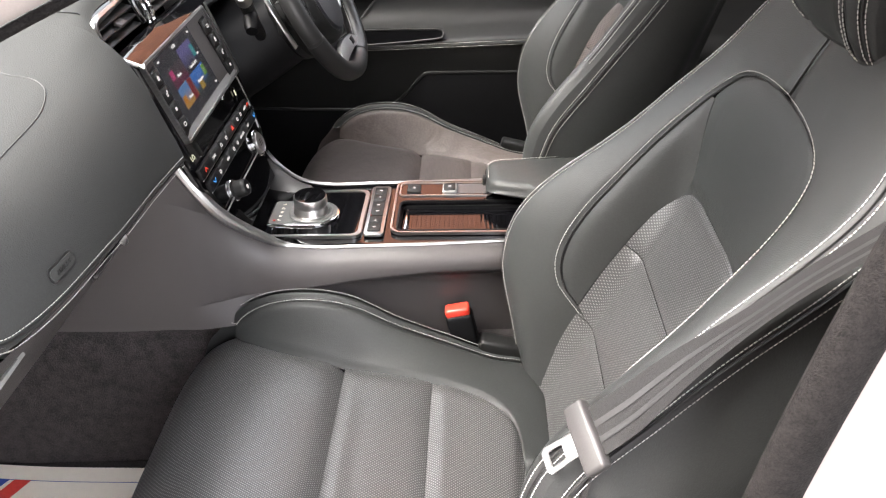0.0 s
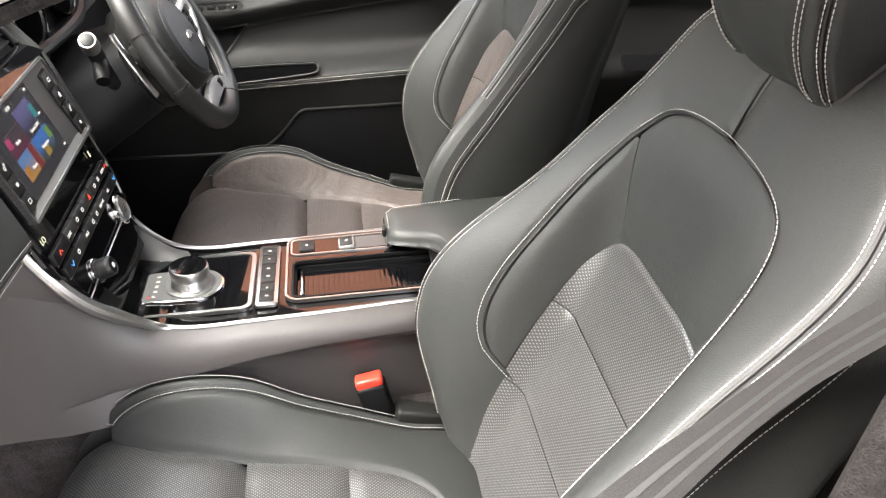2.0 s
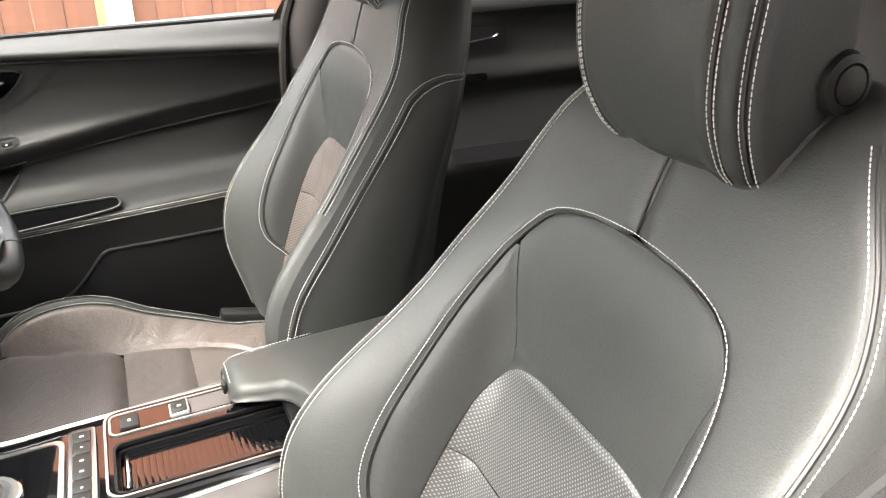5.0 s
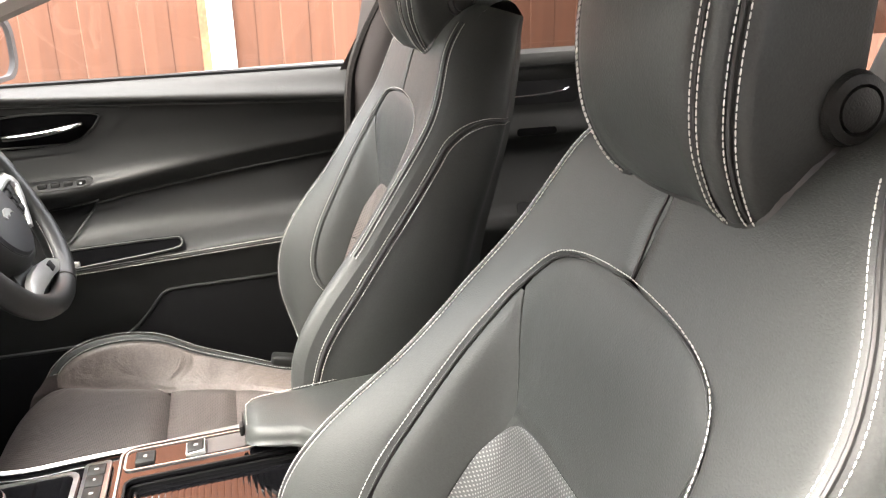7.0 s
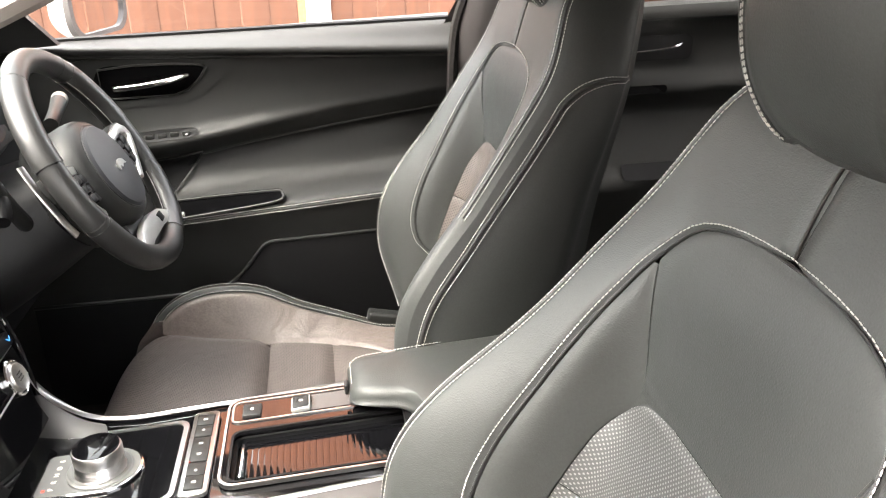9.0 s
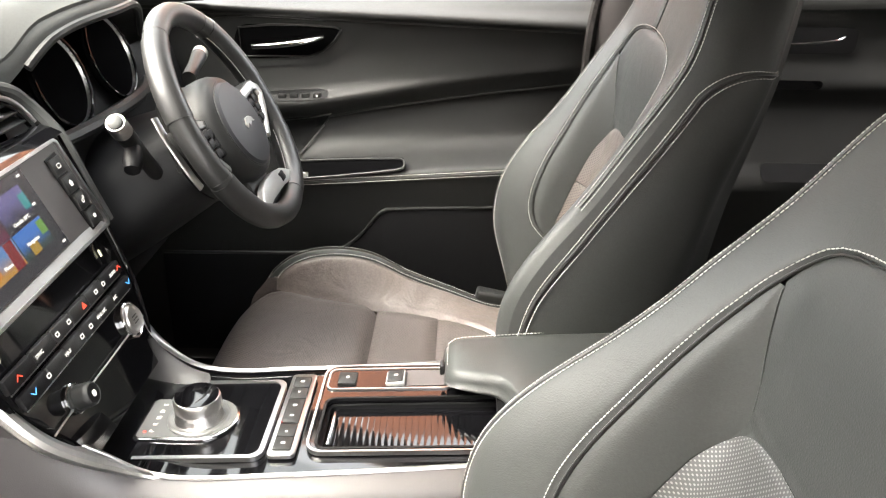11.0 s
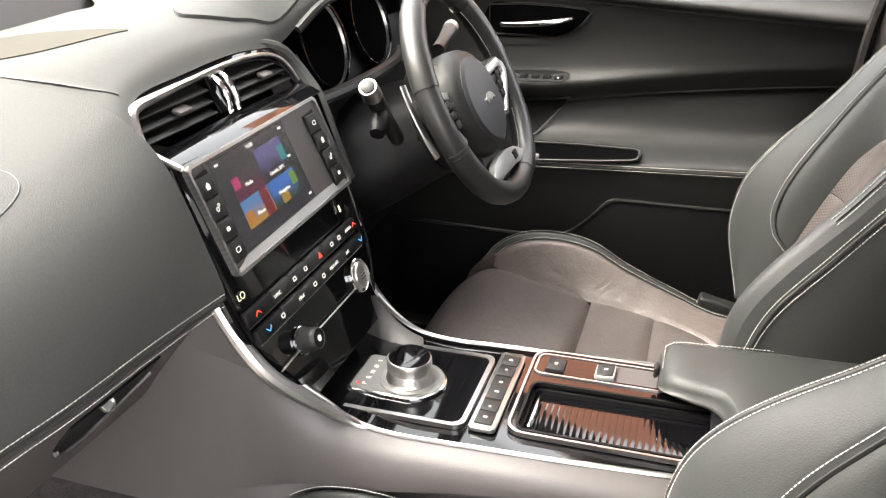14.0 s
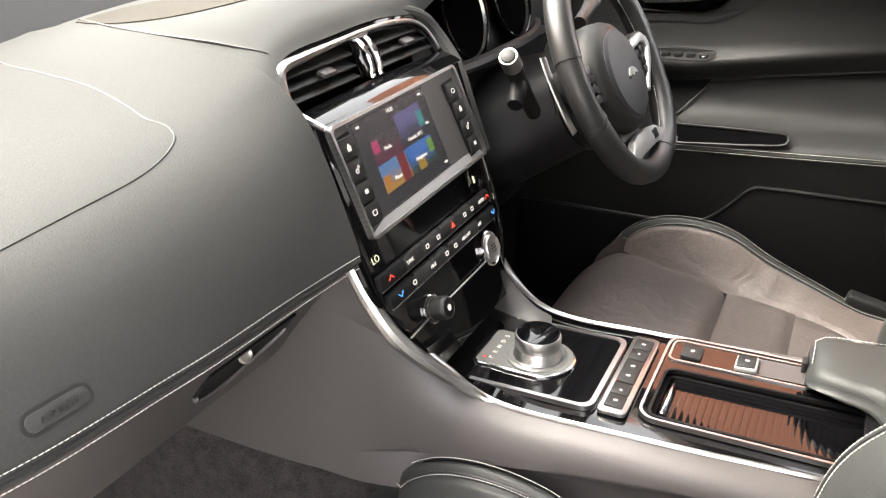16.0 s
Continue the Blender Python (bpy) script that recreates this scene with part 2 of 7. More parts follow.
def patch(f, us, vs, bm=None, uv=None, wrap=False):
    """A sheet of f(u, v) over two lists of parameters."""
    bm = bm or bmesh.new()
    layer = bm.loops.layers.uv.get("metres") or bm.loops.layers.uv.new("metres")
    rows = [[bm.verts.new(f(u, v)) for v in vs] for u in us]
    cols = len(vs)
    for i in range(len(us) - 1):
        for j in range(cols if wrap else cols - 1):
            jj = (j + 1) % cols
            face = bm.faces.new((rows[i][j], rows[i + 1][j], rows[i + 1][jj], rows[i][jj]))
            if uv:
                for lp, (a, c) in zip(face.loops, ((i, j), (i + 1, j), (i + 1, jj), (i, jj))):
                    lp[layer].uv = uv(us[a], vs[c])
    return bm


def steps(a, b, n):
    return [a + (b - a) * i / n for i in range(n + 1)]


def tube(pts, r, seg=8, bm=None, closed=False, flat=1.0, cap=True):
    """A round (or flattened) bar along a line of points; r may be a list."""
    bm = bm or bmesh.new()
    pts = [Vector(p) for p in pts]
    n = len(pts)
    up = None
    rings = []
    for i, p in enumerate(pts):
        a = pts[(i - 1) % n] if closed or i else p
        b = pts[(i + 1) % n] if closed or i < n - 1 else p
        t = (b - a).normalized()
        if up is None:
            up = t.orthogonal().normalized() if abs(t.z) > 0.95 else (Vector((0, 0, 1)) - t * t.z).normalized()
        up = (up - t * up.dot(t)).normalized()
        side = t.cross(up)
        rad = r[i] if isinstance(r, (list, tuple)) else r
        rings.append([bm.verts.new(p + (up * math.cos(k * 2 * math.pi / seg) * flat + side * math.sin(k * 2 * math.pi / seg)) * rad) for k in range(seg)])
    for i in range(n if closed else n - 1):
        q, w = rings[i], rings[(i + 1) % n]
        for k in range(seg):
            bm.faces.new((q[k], q[(k + 1) % seg], w[(k + 1) % seg], w[k]))
    if cap and not closed:
        bm.faces.new(rings[0][::-1])
        bm.faces.new(rings[-1])
    return bm


def rbox(size, at=(0, 0, 0), rot=None, r=0.004, seg=2, bm=None):
    """A box with rounded edges."""
    tmp = bmesh.new()
    bmesh.ops.create_cube(tmp, size=1)
    for v in tmp.verts:
        v.co = Vector((v.co.x * size[0], v.co.y * size[1], v.co.z * size[2]))
    r = min(r, min(size) * 0.45)
    bmesh.ops.bevel(tmp, geom=list(tmp.edges), offset=r, segments=seg, affect="EDGES", profile=0.5)
    m = Matrix.Translation(at) @ (rot.to_4x4() if rot else Matrix())
    tmp.transform(m)
    if bm is None:
        return tmp
    me = bpy.data.meshes.new("tmp")
    tmp.to_mesh(me)
    tmp.free()
    bm.from_mesh(me)
    bpy.data.meshes.remove(me)
    return bm


def lathe(profile, seg=32, m=None, bm=None, closed=False):
    """A turned body from (radius, height) pairs."""
    bm = bm or bmesh.new()
    m = m or Matrix()
    rings = [[bm.verts.new(m @ Vector((r * math.cos(k * 2 * math.pi / seg), r * math.sin(k * 2 * math.pi / seg), z))) for k in range(seg)] for r, z in profile]
    for a, b in zip(rings, rings[1:]):
        for k in range(seg):
            bm.faces.new((a[k], a[(k + 1) % seg], b[(k + 1) % seg], b[k]))
    bm.faces.new(rings[0][::-1])
    bm.faces.new(rings[-1])
    return bm


def lathe_band(profile, seg, m):
    """A turned band that is open at both ends."""
    return patch(lambda i, a: m @ Vector((profile[int(i)][0] * math.cos(a), profile[int(i)][0] * math.sin(a), profile[int(i)][1])), range(len(profile)), steps(0, 2 * math.pi, seg)[:-1], wrap=True)


def slab(outline, f, depth, bm=None, bevel=0.0):
    """An outlined plate: outline of (a, b), f(a, b, d) gives the point at depth d."""
    tmp = bmesh.new()
    top = [tmp.verts.new(f(a, b, 0.0)) for a, b in outline]
    low = [tmp.verts.new(f(a, b, -depth)) for a, b in outline]
    n = len(outline)
    cap = tmp.faces.new(top)
    tmp.faces.new(low[::-1])
    for i in range(n):
        tmp.faces.new((top[i], low[i], low[(i + 1) % n], top[(i + 1) % n]))
    bmesh.ops.recalc_face_normals(tmp, faces=tmp.faces)
    if bevel:
        bmesh.ops.bevel(tmp, geom=list(cap.edges), offset=bevel, segments=2, affect="EDGES", profile=0.5)
    if bm is None:
        return tmp
    me = bpy.data.meshes.new("tmp")
    tmp.to_mesh(me)
    tmp.free()
    bm.from_mesh(me)
    bpy.data.meshes.remove(me)
    return bm


def rounded(w, h, r, n=5, cx=0.0, cy=0.0):
    """The outline of a rectangle with round corners."""
    out = []
    for sx, sy, a0 in ((1, 1, 0), (-1, 1, 90), (-1, -1, 180), (1, -1, 270)):
        for k in range(n + 1):
            a = radians(a0 + 90 * k / n)
            out.append((cx + sx * (w / 2 - r) + r * math.cos(a), cy + sy * (h / 2 - r) + r * math.sin(a)))
    return out


def skin(outline, f, rim=0.003, rings=5, curve=True):
    """A thin outlined sheet laid on a curved surface: f(a, b, d) gives the point d above it."""
    pts = [(p.x, p.y) for p in spline([(a, b, 0) for a, b in outline], 6, closed=True)] if curve else outline
    ca, cb = sum(p[0] for p in pts) / len(pts), sum(p[1] for p in pts) / len(pts)
    ks = [0.02] + [(i + 1) / rings for i in range(rings)] + [1.0]

    def g(i, j):
        a, b = pts[int(j)]
        k = ks[int(i)]
        return f(ca + (a - ca) * k, cb + (b - cb) * k, -rim if i == len(ks) - 1 else 0.0)
    return patch(g, range(len(ks)), range(len(pts)), wrap=True)


def ring_frame(outer, inner, f, depth, bm=None):
    """A frame between two outlines of the same count."""
    bm = bm or bmesh.new()
    n = len(outer)
    o1, i1 = [bm.verts.new(f(a, b, 0)) for a, b in outer], [bm.verts.new(f(a, b, 0)) for a, b in inner]
    o0, i0 = [bm.verts.new(f(a, b, -depth)) for a, b in outer], [bm.verts.new(f(a, b, -depth)) for a, b in inner]
    for k in range(n):
        j = (k + 1) % n
        bm.faces.new((o1[k], o1[j], i1[j], i1[k]))
        bm.faces.new((o1[k], o0[k], o0[j], o1[j]))
        bm.faces.new((i1[k], i1[j], i0[j], i0[k]))
    bmesh.ops.recalc_face_normals(bm, faces=bm.faces)
    return bm


def resample(pts, pitch):
    out, carry = [], 0.0
    pts = [Vector(p) for p in pts]
    for a, b in zip(pts, pts[1:]):
        d = (b - a).length
        if d < 1e-7:
            continue
        s = carry
        while s < d:
            out.append((a.lerp(b, s / d), (b - a) / d))
            s += pitch
        carry = s - d
    return out


def stitches(pts, pitch=0.0046, length=0.0036, r=0.00056, bm=None, lift=(0, 0, 0)):
    """A row of short thread stitches along a line."""
    bm = bm or bmesh.new()
    lift = Vector(lift)
    for p, t in resample(pts, pitch):
        p = p + lift
        up = t.orthogonal().normalized()
        side = t.cross(up)
        ends = []
        for d, q in ((-0.5, 0.55), (-0.22, 1.0), (0.22, 1.0), (0.5, 0.55)):
            c = p + t * (d * length)
            ends.append([bm.verts.new(c + (up * math.cos(a) + side * math.sin(a)) * r * q) for a in (0.8, 2.37, 3.94, 5.5)])
        for e, g in zip(ends, ends[1:]):
            for k in range(4):
                bm.faces.new((e[k], e[(k + 1) % 4], g[(k + 1) % 4], g[k]))
        bm.faces.new(ends[0][::-1])
        bm.faces.new(ends[-1])
    return bm


def bars(f, rows, w, h, bm=None, depth=0.0006):
    """Small flat strips at (a, b) places: stand-ins for unreadable marks."""
    bm = bm or bmesh.new()
    for a, b in rows:
        slab([(a - w / 2, b - h / 2), (a + w / 2, b - h / 2), (a + w / 2, b + h / 2), (a - w / 2, b + h / 2)], f, depth, bm)
    return bm


def marks(name, f, rows, w, h, mat, parent):
    """Single small marks, each its own part."""
    for row in rows:
        part(name, bars(f, [row], w, h), mat, parent)


def lettering(text, size, m, mat, parent, name="lettering", depth=0.0003, gap=1.0):
    cu = bpy.data.curves.new(name, "FONT")
    cu.body, cu.size, cu.extrude, cu.align_x, cu.align_y, cu.space_character = text, size, depth, "CENTER", "CENTER", gap
    tmp = bpy.data.objects.new("tmp", cu)
    me = bpy.data.meshes.new_from_object(tmp)
    bpy.data.objects.remove(tmp)
    me.transform(m)
    bm = bmesh.new()
    bm.from_mesh(me)
    bpy.data.meshes.remove(me)
    return part(name, bm, mat, parent)


# ---------------------------------------------------------------- front seats
HB = table([(-0.54, 0.0), (-0.50, 0.03), (-0.43, 0.083), (-0.38, 0.102), (-0.33, 0.106), (-0.27, 0.092), (-0.18, 0.056), (-0.09, 0.027), (-0.01, 0.004), (0.05, 0.0), (0.15, 0.0)])
WID = table([(-0.54, 0.205), (-0.50, 0.218), (-0.42, 0.243), (-0.32, 0.246), (-0.23, 0.237), (-0.14, 0.221), (-0.07, 0.214), (0.0, 0.202), (0.05, 0.184), (0.10, 0.159), (0.14, 0.13)])
ARC = table([(-0.395, 0.120), (-0.375, 0.142), (-0.34, 0.156), (-0.28, 0.162), (-0.20, 0.160), (-0.13, 0.153), (-0.09, 0.146), (-0.056, 0.136), (-0.028, 0.118), (-0.014, 0.098), (-0.005, 0.065), (-0.001, 0.03), (0.0, 0.0)])
INS = table([(-0.53, 0.117), (-0.46, 0.124), (-0.39, 0.125), (-0.27, 0.123), (-0.20, 0.118), (-0.180, 0.113), (-0.169, 0.104), (-0.161, 0.084), (-0.156, 0.05)])
ZB = table([(-0.152, 0.24), (-0.145, 0.285), (-0.130, 0.326), (-0.108, 0.356), (-0.069, 0.396), (-0.023, 0.419), (0.04, 0.426), (0.10, 0.415), (0.164, 0.381), (0.25, 0.346), (0.312, 0.322), (0.36, 0.315), (0.42, 0.30)])
Z0 = table([(-0.152, 0.24), (-0.145, 0.29), (-0.130, 0.328), (-0.108, 0.345), (-0.06, 0.356), (-0.02, 0.357), (0.05, 0.352), (0.096, 0.342), (0.16, 0.340), (0.22, 0.335), (0.30, 0.328), (0.36, 0.318), (0.44, 0.30)])
EDGE = table([(-0.16, 0.230), (-0.13, 0.230), (-0.10, 0.224), (-0.085, 0.212), (-0.065, 0.197), (0.0, 0.173), (0.096, 0.157), (0.218, 0.142), (0.28, 0.127), (0.32, 0.105), (0.345, 0.07), (0.353, 0.03), (0.355, 0.0)])
SIDE_SEAM = [(-0.50, 0.012), (-0.44, 0.054), (-0.40, 0.071), (-0.32, 0.074), (-0.23, 0.046), (-0.13, 0.010), (-0.06, -0.012), (-0.03, -0.022), (-0.005, -0.042), (0.01, -0.07), (0.016, -0.105)]


def build_seat(x0, y0, dx_back, recline, plain, punched, label, back_lift=0.0, worn=None, outer=1.0, split=0.093, near=0.0):
    seat = thing("car_seat", label, "car seat", "front seats", at=(x0, y0, 0.1))
    rad = radians(recline)
    tg, nv = Vector((math.sin(rad), 0, math.cos(rad))), Vector((-math.cos(rad), 0, math.sin(rad)))
    p0 = Vector((0.5745 + dx_back, y0, 0.839 + back_lift))

    def wid(s, side_):
        return WID(s) + (near * smooth(-0.24, 0.0, s) * (1 - smooth(0.04, 0.13, s)) if side_ < 0 else 0.0)

    def depth(s, y):
        ay, w = abs(y), wid(s, y)
        rec = 0.028 * (1 - smooth(-0.20, -0.03, s))
        n = -rec * (1 - smooth(0.100, 0.16, ay)) + HB(s) * (outer if y > 0 else 1.0) * smooth(0.09, w - 0.012, ay) * smooth(0.110, 0.145, ay)
        n -= 5.0 * max(0, s - 0.06) ** 2
        return n - 0.012 * max(0, (ay - (w - 0.02)) / 0.02) ** 2

    def back(s, y, n=0.0):
        return p0 + tg * s + nv * (depth(s, y) + n) + Vector((0, y, 0))

    def panel(name, s0, s1, lo, hi, ns, ny, mat, puff=0.004, parent=None, row=None):
        ss = row or steps(s0, s1, ns)
        vs = steps(0, 1, ny)

        def f(s, v):
            a, b = lo(s), hi(s)
            y = a + (b - a) * v
            zone = 0.010
            e = min(1.0, min(v, 1 - v) * abs(b - a) / zone)
            e = min(e, min(abs(s - ss[0]), abs(ss[-1] - s)) / zone)
            return back(s, y, -0.0009 * (1 - smooth(0, 1, e)) + puff * smooth(0, 1, e))
        bm = patch(f, ss, vs, uv=lambda s, v: (lo(s) + (hi(s) - lo(s)) * v, s))
        return part(name, bm, mat, parent or backrest, sharp=80)

    backrest = thing("backrest", "reclined leather backrest with raised side bolsters")
    backrest.parent = seat
    backrest.matrix_parent_inverse = Matrix.Translation(-seat.location)
    def arc_w(s, sg):
        return ARC(s) + (0.009 if sg < 0 else -0.002) * smooth(-0.10, -0.25, s)

    # punched middle panels
    def ins(s, sg):
        return INS(s) + (0.005 * smooth(-0.17, -0.22, s) if sg > 0 else 0.0)

    for a, b in ((-0.53, -0.3965), (-0.3955, -0.2731)):
        panel("insert_panel", a, b, lambda s: -ins(s, -1), lambda s: ins(s, 1), 14, 20, punched, 0.0012)
    top = [-0.2720 + 0.1160 * (1 - (1 - i / 22) ** 1.7) for i in range(23)]
    panel("insert_panel", 0, 0, lambda s: -ins(s, -1), lambda s: ins(s, 1), 0, 20, punched, 0.0012, row=top)
    # smooth wings beside it and the shield above it
    CR = table([(-0.395, 0.124), (-0.20, 0.1188), (-0.165, 0.110), (-0.15, 0.109), (-0.10, 0.122), (-0.058, 0.134)])
    for sg in (1, -1):
        panel("wing_panel", -0.392, -0.06, lambda s: sg * (max(ins(s, sg) + 0.0006, CR(s)) if s < -0.182 else CR(s)), lambda s: sg * max(arc_w(s, sg) - 0.0003, CR(s) + 0.0005), 36, 8, plain, 0.002)
    rows = [-0.1555, -0.152, -0.147, -0.143, -0.13, -0.11, -0.09, -0.07, -0.056, -0.045, -0.034, -0.026, -0.018, -0.012, -0.007, -0.004, -0.0018]

    def shield_in(s):
        return max(0.002, min(CR(s), ARC(s) - 0.0003) if s < -0.05 else ARC(s) - 0.0003)
    panel("shield_panel", 0, 0, lambda s: -shield_in(s), shield_in, 0, 26, plain, 0.001, row=rows)
    for sg in (1, -1):
        panel("shield_corner", 0, 0, lambda s: sg * (INS(s) - 0.004), lambda s: sg * CR(s), 0, 6, plain, -0.003, row=[-0.182, -0.176, -0.170, -0.164, -0.160, -0.1575, -0.1555])
    # bolsters and shoulders
    low = steps(-0.53, -0.396, 8) + steps(-0.392, -0.06, 30) + [-0.05, -0.04, -0.032, -0.026, -0.02, -0.015, -0.011, -0.008, -0.005, -0.003, -0.0015, -0.0004] + steps(0.003, 0.15, 14)

    def inner(s, sg):
        if s < -0.393:
            return INS(s) + 0.0006
        return arc_w(s, sg) + 0.0003 if s < 0 else 0.0003
    for sg in (1, -1):
        panel("bolster", 0, 0, lambda s: sg * inner(s, sg), lambda s: sg * wid(s, sg), 0, 22, plain, 0.003, row=low)
    # sides and shell behind
    def side(s, v, sg):
        nf = depth(s, sg * wid(s, sg)) - 0.0006
        nb = -0.115 - 0.02 * smooth(-0.1, -0.45, s)
        n = nf + (nb - nf) * v
        y = wid(s, sg) + 0.014 * math.sin(math.pi * min(1, v * 1.15)) ** 0.8 - 0.03 * smooth(0.75, 1, v)
        return p0 + tg * s + nv * n + Vector((0, sg * y, 0))
    ss = steps(-0.53, 0.15, 34)
    for sg in (1, -1):
        part("side_panel", patch(lambda s, v: side(s, v, sg), ss, steps(0, 1, 14)), plain, backrest, sharp=80)
    part("rear_shell", patch(lambda s, v: side(s, 1, -1).lerp(side(s, 1, 1), v) - nv * (0.02 * math.sin(math.pi * v)), ss, steps(0, 1, 10)), DARK, backrest, "dark plastic rear shell")
    part("top_cap", patch(lambda v, u: (back(0.15, -0.128 + 0.256 * u, -0.002)).lerp(p0 + tg * 0.15 - nv * 0.115 + Vector((0, -0.10 + 0.2 * u, 0)), v) + tg * (0.016 * math.sin(math.pi * v)), steps(0, 1, 6), steps(0, 1, 12)), plain, backrest)
    # seams and thread
    arc = [(s, ARC(s)) for s in steps(-0.392, -0.06, 40)] + [(s, ARC(s)) for s in (-0.05, -0.04, -0.03, -0.022, -0.015, -0.01, -0.006, -0.003, -0.001)]
    line = [back(s, arc_w(s, 1) + 0.0005, 0.0015) for s, y in arc] + [back(0.0003, 0.0, 0.0015)] + [back(s, -arc_w(s, -1) - 0.0005, 0.0015) for s, y in arc[::-1]]
    part("piping", tube(line, 0.0009, 6), GROOVE, backrest, "dark piped seam")
    far = [back(s + 0.004 * smooth(-0.06, -0.004, s), arc_w(s, 1) + 0.0045 * (1 - smooth(-0.03, -0.002, s)), 0.0035) for s, y in arc] + [back(0.0045, 0.0, 0.0035)]
    far += [back(s + 0.004 * smooth(-0.06, -0.004, s), -arc_w(s, -1) - 0.0045 * (1 - smooth(-0.03, -0.002, s)), 0.0035) for s, y in arc[::-1]]
    part("stitching", stitches(far), THREAD, backrest, "white thread", kind="stuff")
    for sg in (1, -1):
        low_s = -0.52 if sg > 0 or worn is None else -0.20
        inset = (lambda s: 0.020) if sg > 0 else (lambda s: 0.008)
        edge = [back(s, sg * (wid(s, sg) - 0.0042 - inset(s)), 0.0038) for s in steps(low_s, 0.12, 60)]
        edge2 = [back(s, sg * (wid(s, sg) + 0.0040 - inset(s)), 0.0036) for s in steps(low_s, 0.12, 60)]
        part("stitching", stitches(edge, bm=stitches(edge2)), THREAD, backrest, "white thread", kind="stuff")
        seam = [back(s, sg * (wid(s, sg) - inset(s)), 0.0030) for s in steps(low_s, 0.12, 60)]
        part("seam", tube(seam, 0.0017, 6), GROOVE, backrest)
        curve = [Vector((s, n, 0)) for s, n in SIDE_SEAM]
        smoothc = spline(curve, 8)

        def on_side(s, n):
            nf = depth(s, sg * wid(s, sg)) - 0.0006
            nb = -0.115 - 0.02 * smooth(-0.1, -0.45, s)
            v = max(0.0, min(1.0, (n - nf) / (nb - nf)))
            return side(s, v, sg) + Vector((0, sg * 0.0015, 0))
        part("seam", tube([on_side(q.x, q.y) for q in smoothc], 0.0022, 6), GROOVE, backrest)
        two = stitches([on_side(q.x + 0.003, q.y + 0.0045) + Vector((0, sg * 0.001, 0)) for q in smoothc])
        stitches([on_side(q.x - 0.003, q.y - 0.0045) + Vector((0, sg * 0.001, 0)) for q in smoothc], bm=two)
        part("stitching", two, THREAD, backrest, "white thread", kind="stuff")
    for sg in (1, -1):
        part("crease", tube([back(s, sg * CR(s), -0.0006) for s in steps(-0.150, -0.062, 16)], 0.0009, 6), plain, backrest)
    part("centre_seam", tube([back(s, 0.004 * math.sin(s * 30), 0.001) for s in steps(0.004, 0.10, 12)], 0.0012, 6), LEATHER, backrest)

    # cushion
    cushion = thing("cushion", "leather seat cushion with a punched middle")
    cushion.parent = seat
    cushion.matrix_parent_inverse = Matrix.Translation(-seat.location)
    front = spline([(split, 0, Z0(split) - 0.001), (split - 0.023, 0, 0.350), (0.0, 0, 0.357), (-0.07, 0, 0.356), (-0.115, 0, 0.344), (-0.148, 0, 0.315), (-0.160, 0, 0.27), (-0.158, 0, 0.21), (-0.150, 0, 0.15)], 5)

    def height(x, y):
        ay = abs(y)
        e = EDGE(x)
        z = Z0(x) - 0.006 * smooth(0.16, 0.05, ay) * smooth(0.09, 0.13, x)
        start = max(0.0, e - 0.006)
        return z + (ZB(x) - Z0(x)) * smooth(start, max(0.222, start + 0.012), ay)

    def seatp(x, y, up=0.0):
        return Vector((x0 + x, y0 + y, height(x, y) + up))

    def cpanel(name, x1, x2, lo, hi, nx, ny, mat, puff, row=None):
        xs = row or steps(x1, x2, nx)

        def f(x, v):
            a, b = lo(x), hi(x)
            y = a + (b - a) * v
            e = min(1.0, min(v, 1 - v) * abs(b - a) / 0.010, min(abs(x - xs[0]), abs(xs[-1] - x)) / 0.016)
            fold = 0.0
            if worn and name == "cushion_bolster":
                q = noise.noise(Vector((x * 34 - y * 20, y * 9, 3.1))) + 0.5 * noise.noise(Vector((x * 75 - y * 48, y * 16, 8.4)))
                fold = 0.0042 * q * smooth(0, 1, min(v, 1 - v) * 4) * smooth(-0.07, 0.02, x)
            return seatp(x, y, fold - 0.004 * (1 - smooth(0, 1, e)) + puff * smooth(0, 1, e))
        return part(name, patch(f, xs, steps(0, 1, ny), uv=lambda x, v: (lo(x) + (hi(x) - lo(x)) * v, x)), mat, cushion, sharp=80)
    arcs = [0.0]
    for a, b in zip(front, front[1:]):
        arcs.append(arcs[-1] + (b - a).length)

    def roll(i, v):
        p = front[int(i)]
        e = EDGE(max(-0.16, p.x)) - 0.001
        y = -e + 2 * e * v
        k = min(1.0, min(v, 1 - v) * 2 * e / 0.02, int(i) / 3)
        drop = 0.010 * abs(2 * v - 1) ** 3 - 0.006 * (1 - smooth(0, 1, k)) * -1
        drop *= smooth(-0.06, -0.13, p.x)
        drop += 0.007 * (1 - smooth(0, 0.026, split - p.x)) + 0.005 * (1 - smooth(0, 0.020, (1 - abs(2 * v - 1)) * e)) * smooth(-0.13, -0.09, p.x)
        lift = 0.0
        return Vector((x0 + p.x + 0.018 * abs(2 * v - 1) ** 4 * smooth(0.0, -0.1, p.x), y0 + y, p.z - drop + lift))
    part("thigh_panel", patch(roll, list(range(len(front))), steps(0, 1, 44), uv=lambda i, v: ((2 * v - 1) * 0.2, arcs[int(i)])), punched, cushion, sharp=80)
    cpanel("seat_panel", split + 0.0006, 0.2228, lambda x: -EDGE(x), lambda x: EDGE(x), 12, 20, punched, 0.004)
    tail = [0.2231 + 0.1309 * (1 - (1 - i / 18) ** 1.8) for i in range(19)]
    cpanel("seat_panel", 0, 0, lambda x: -EDGE(x), lambda x: EDGE(x), 0, 20, punched, 0.004, row=tail)
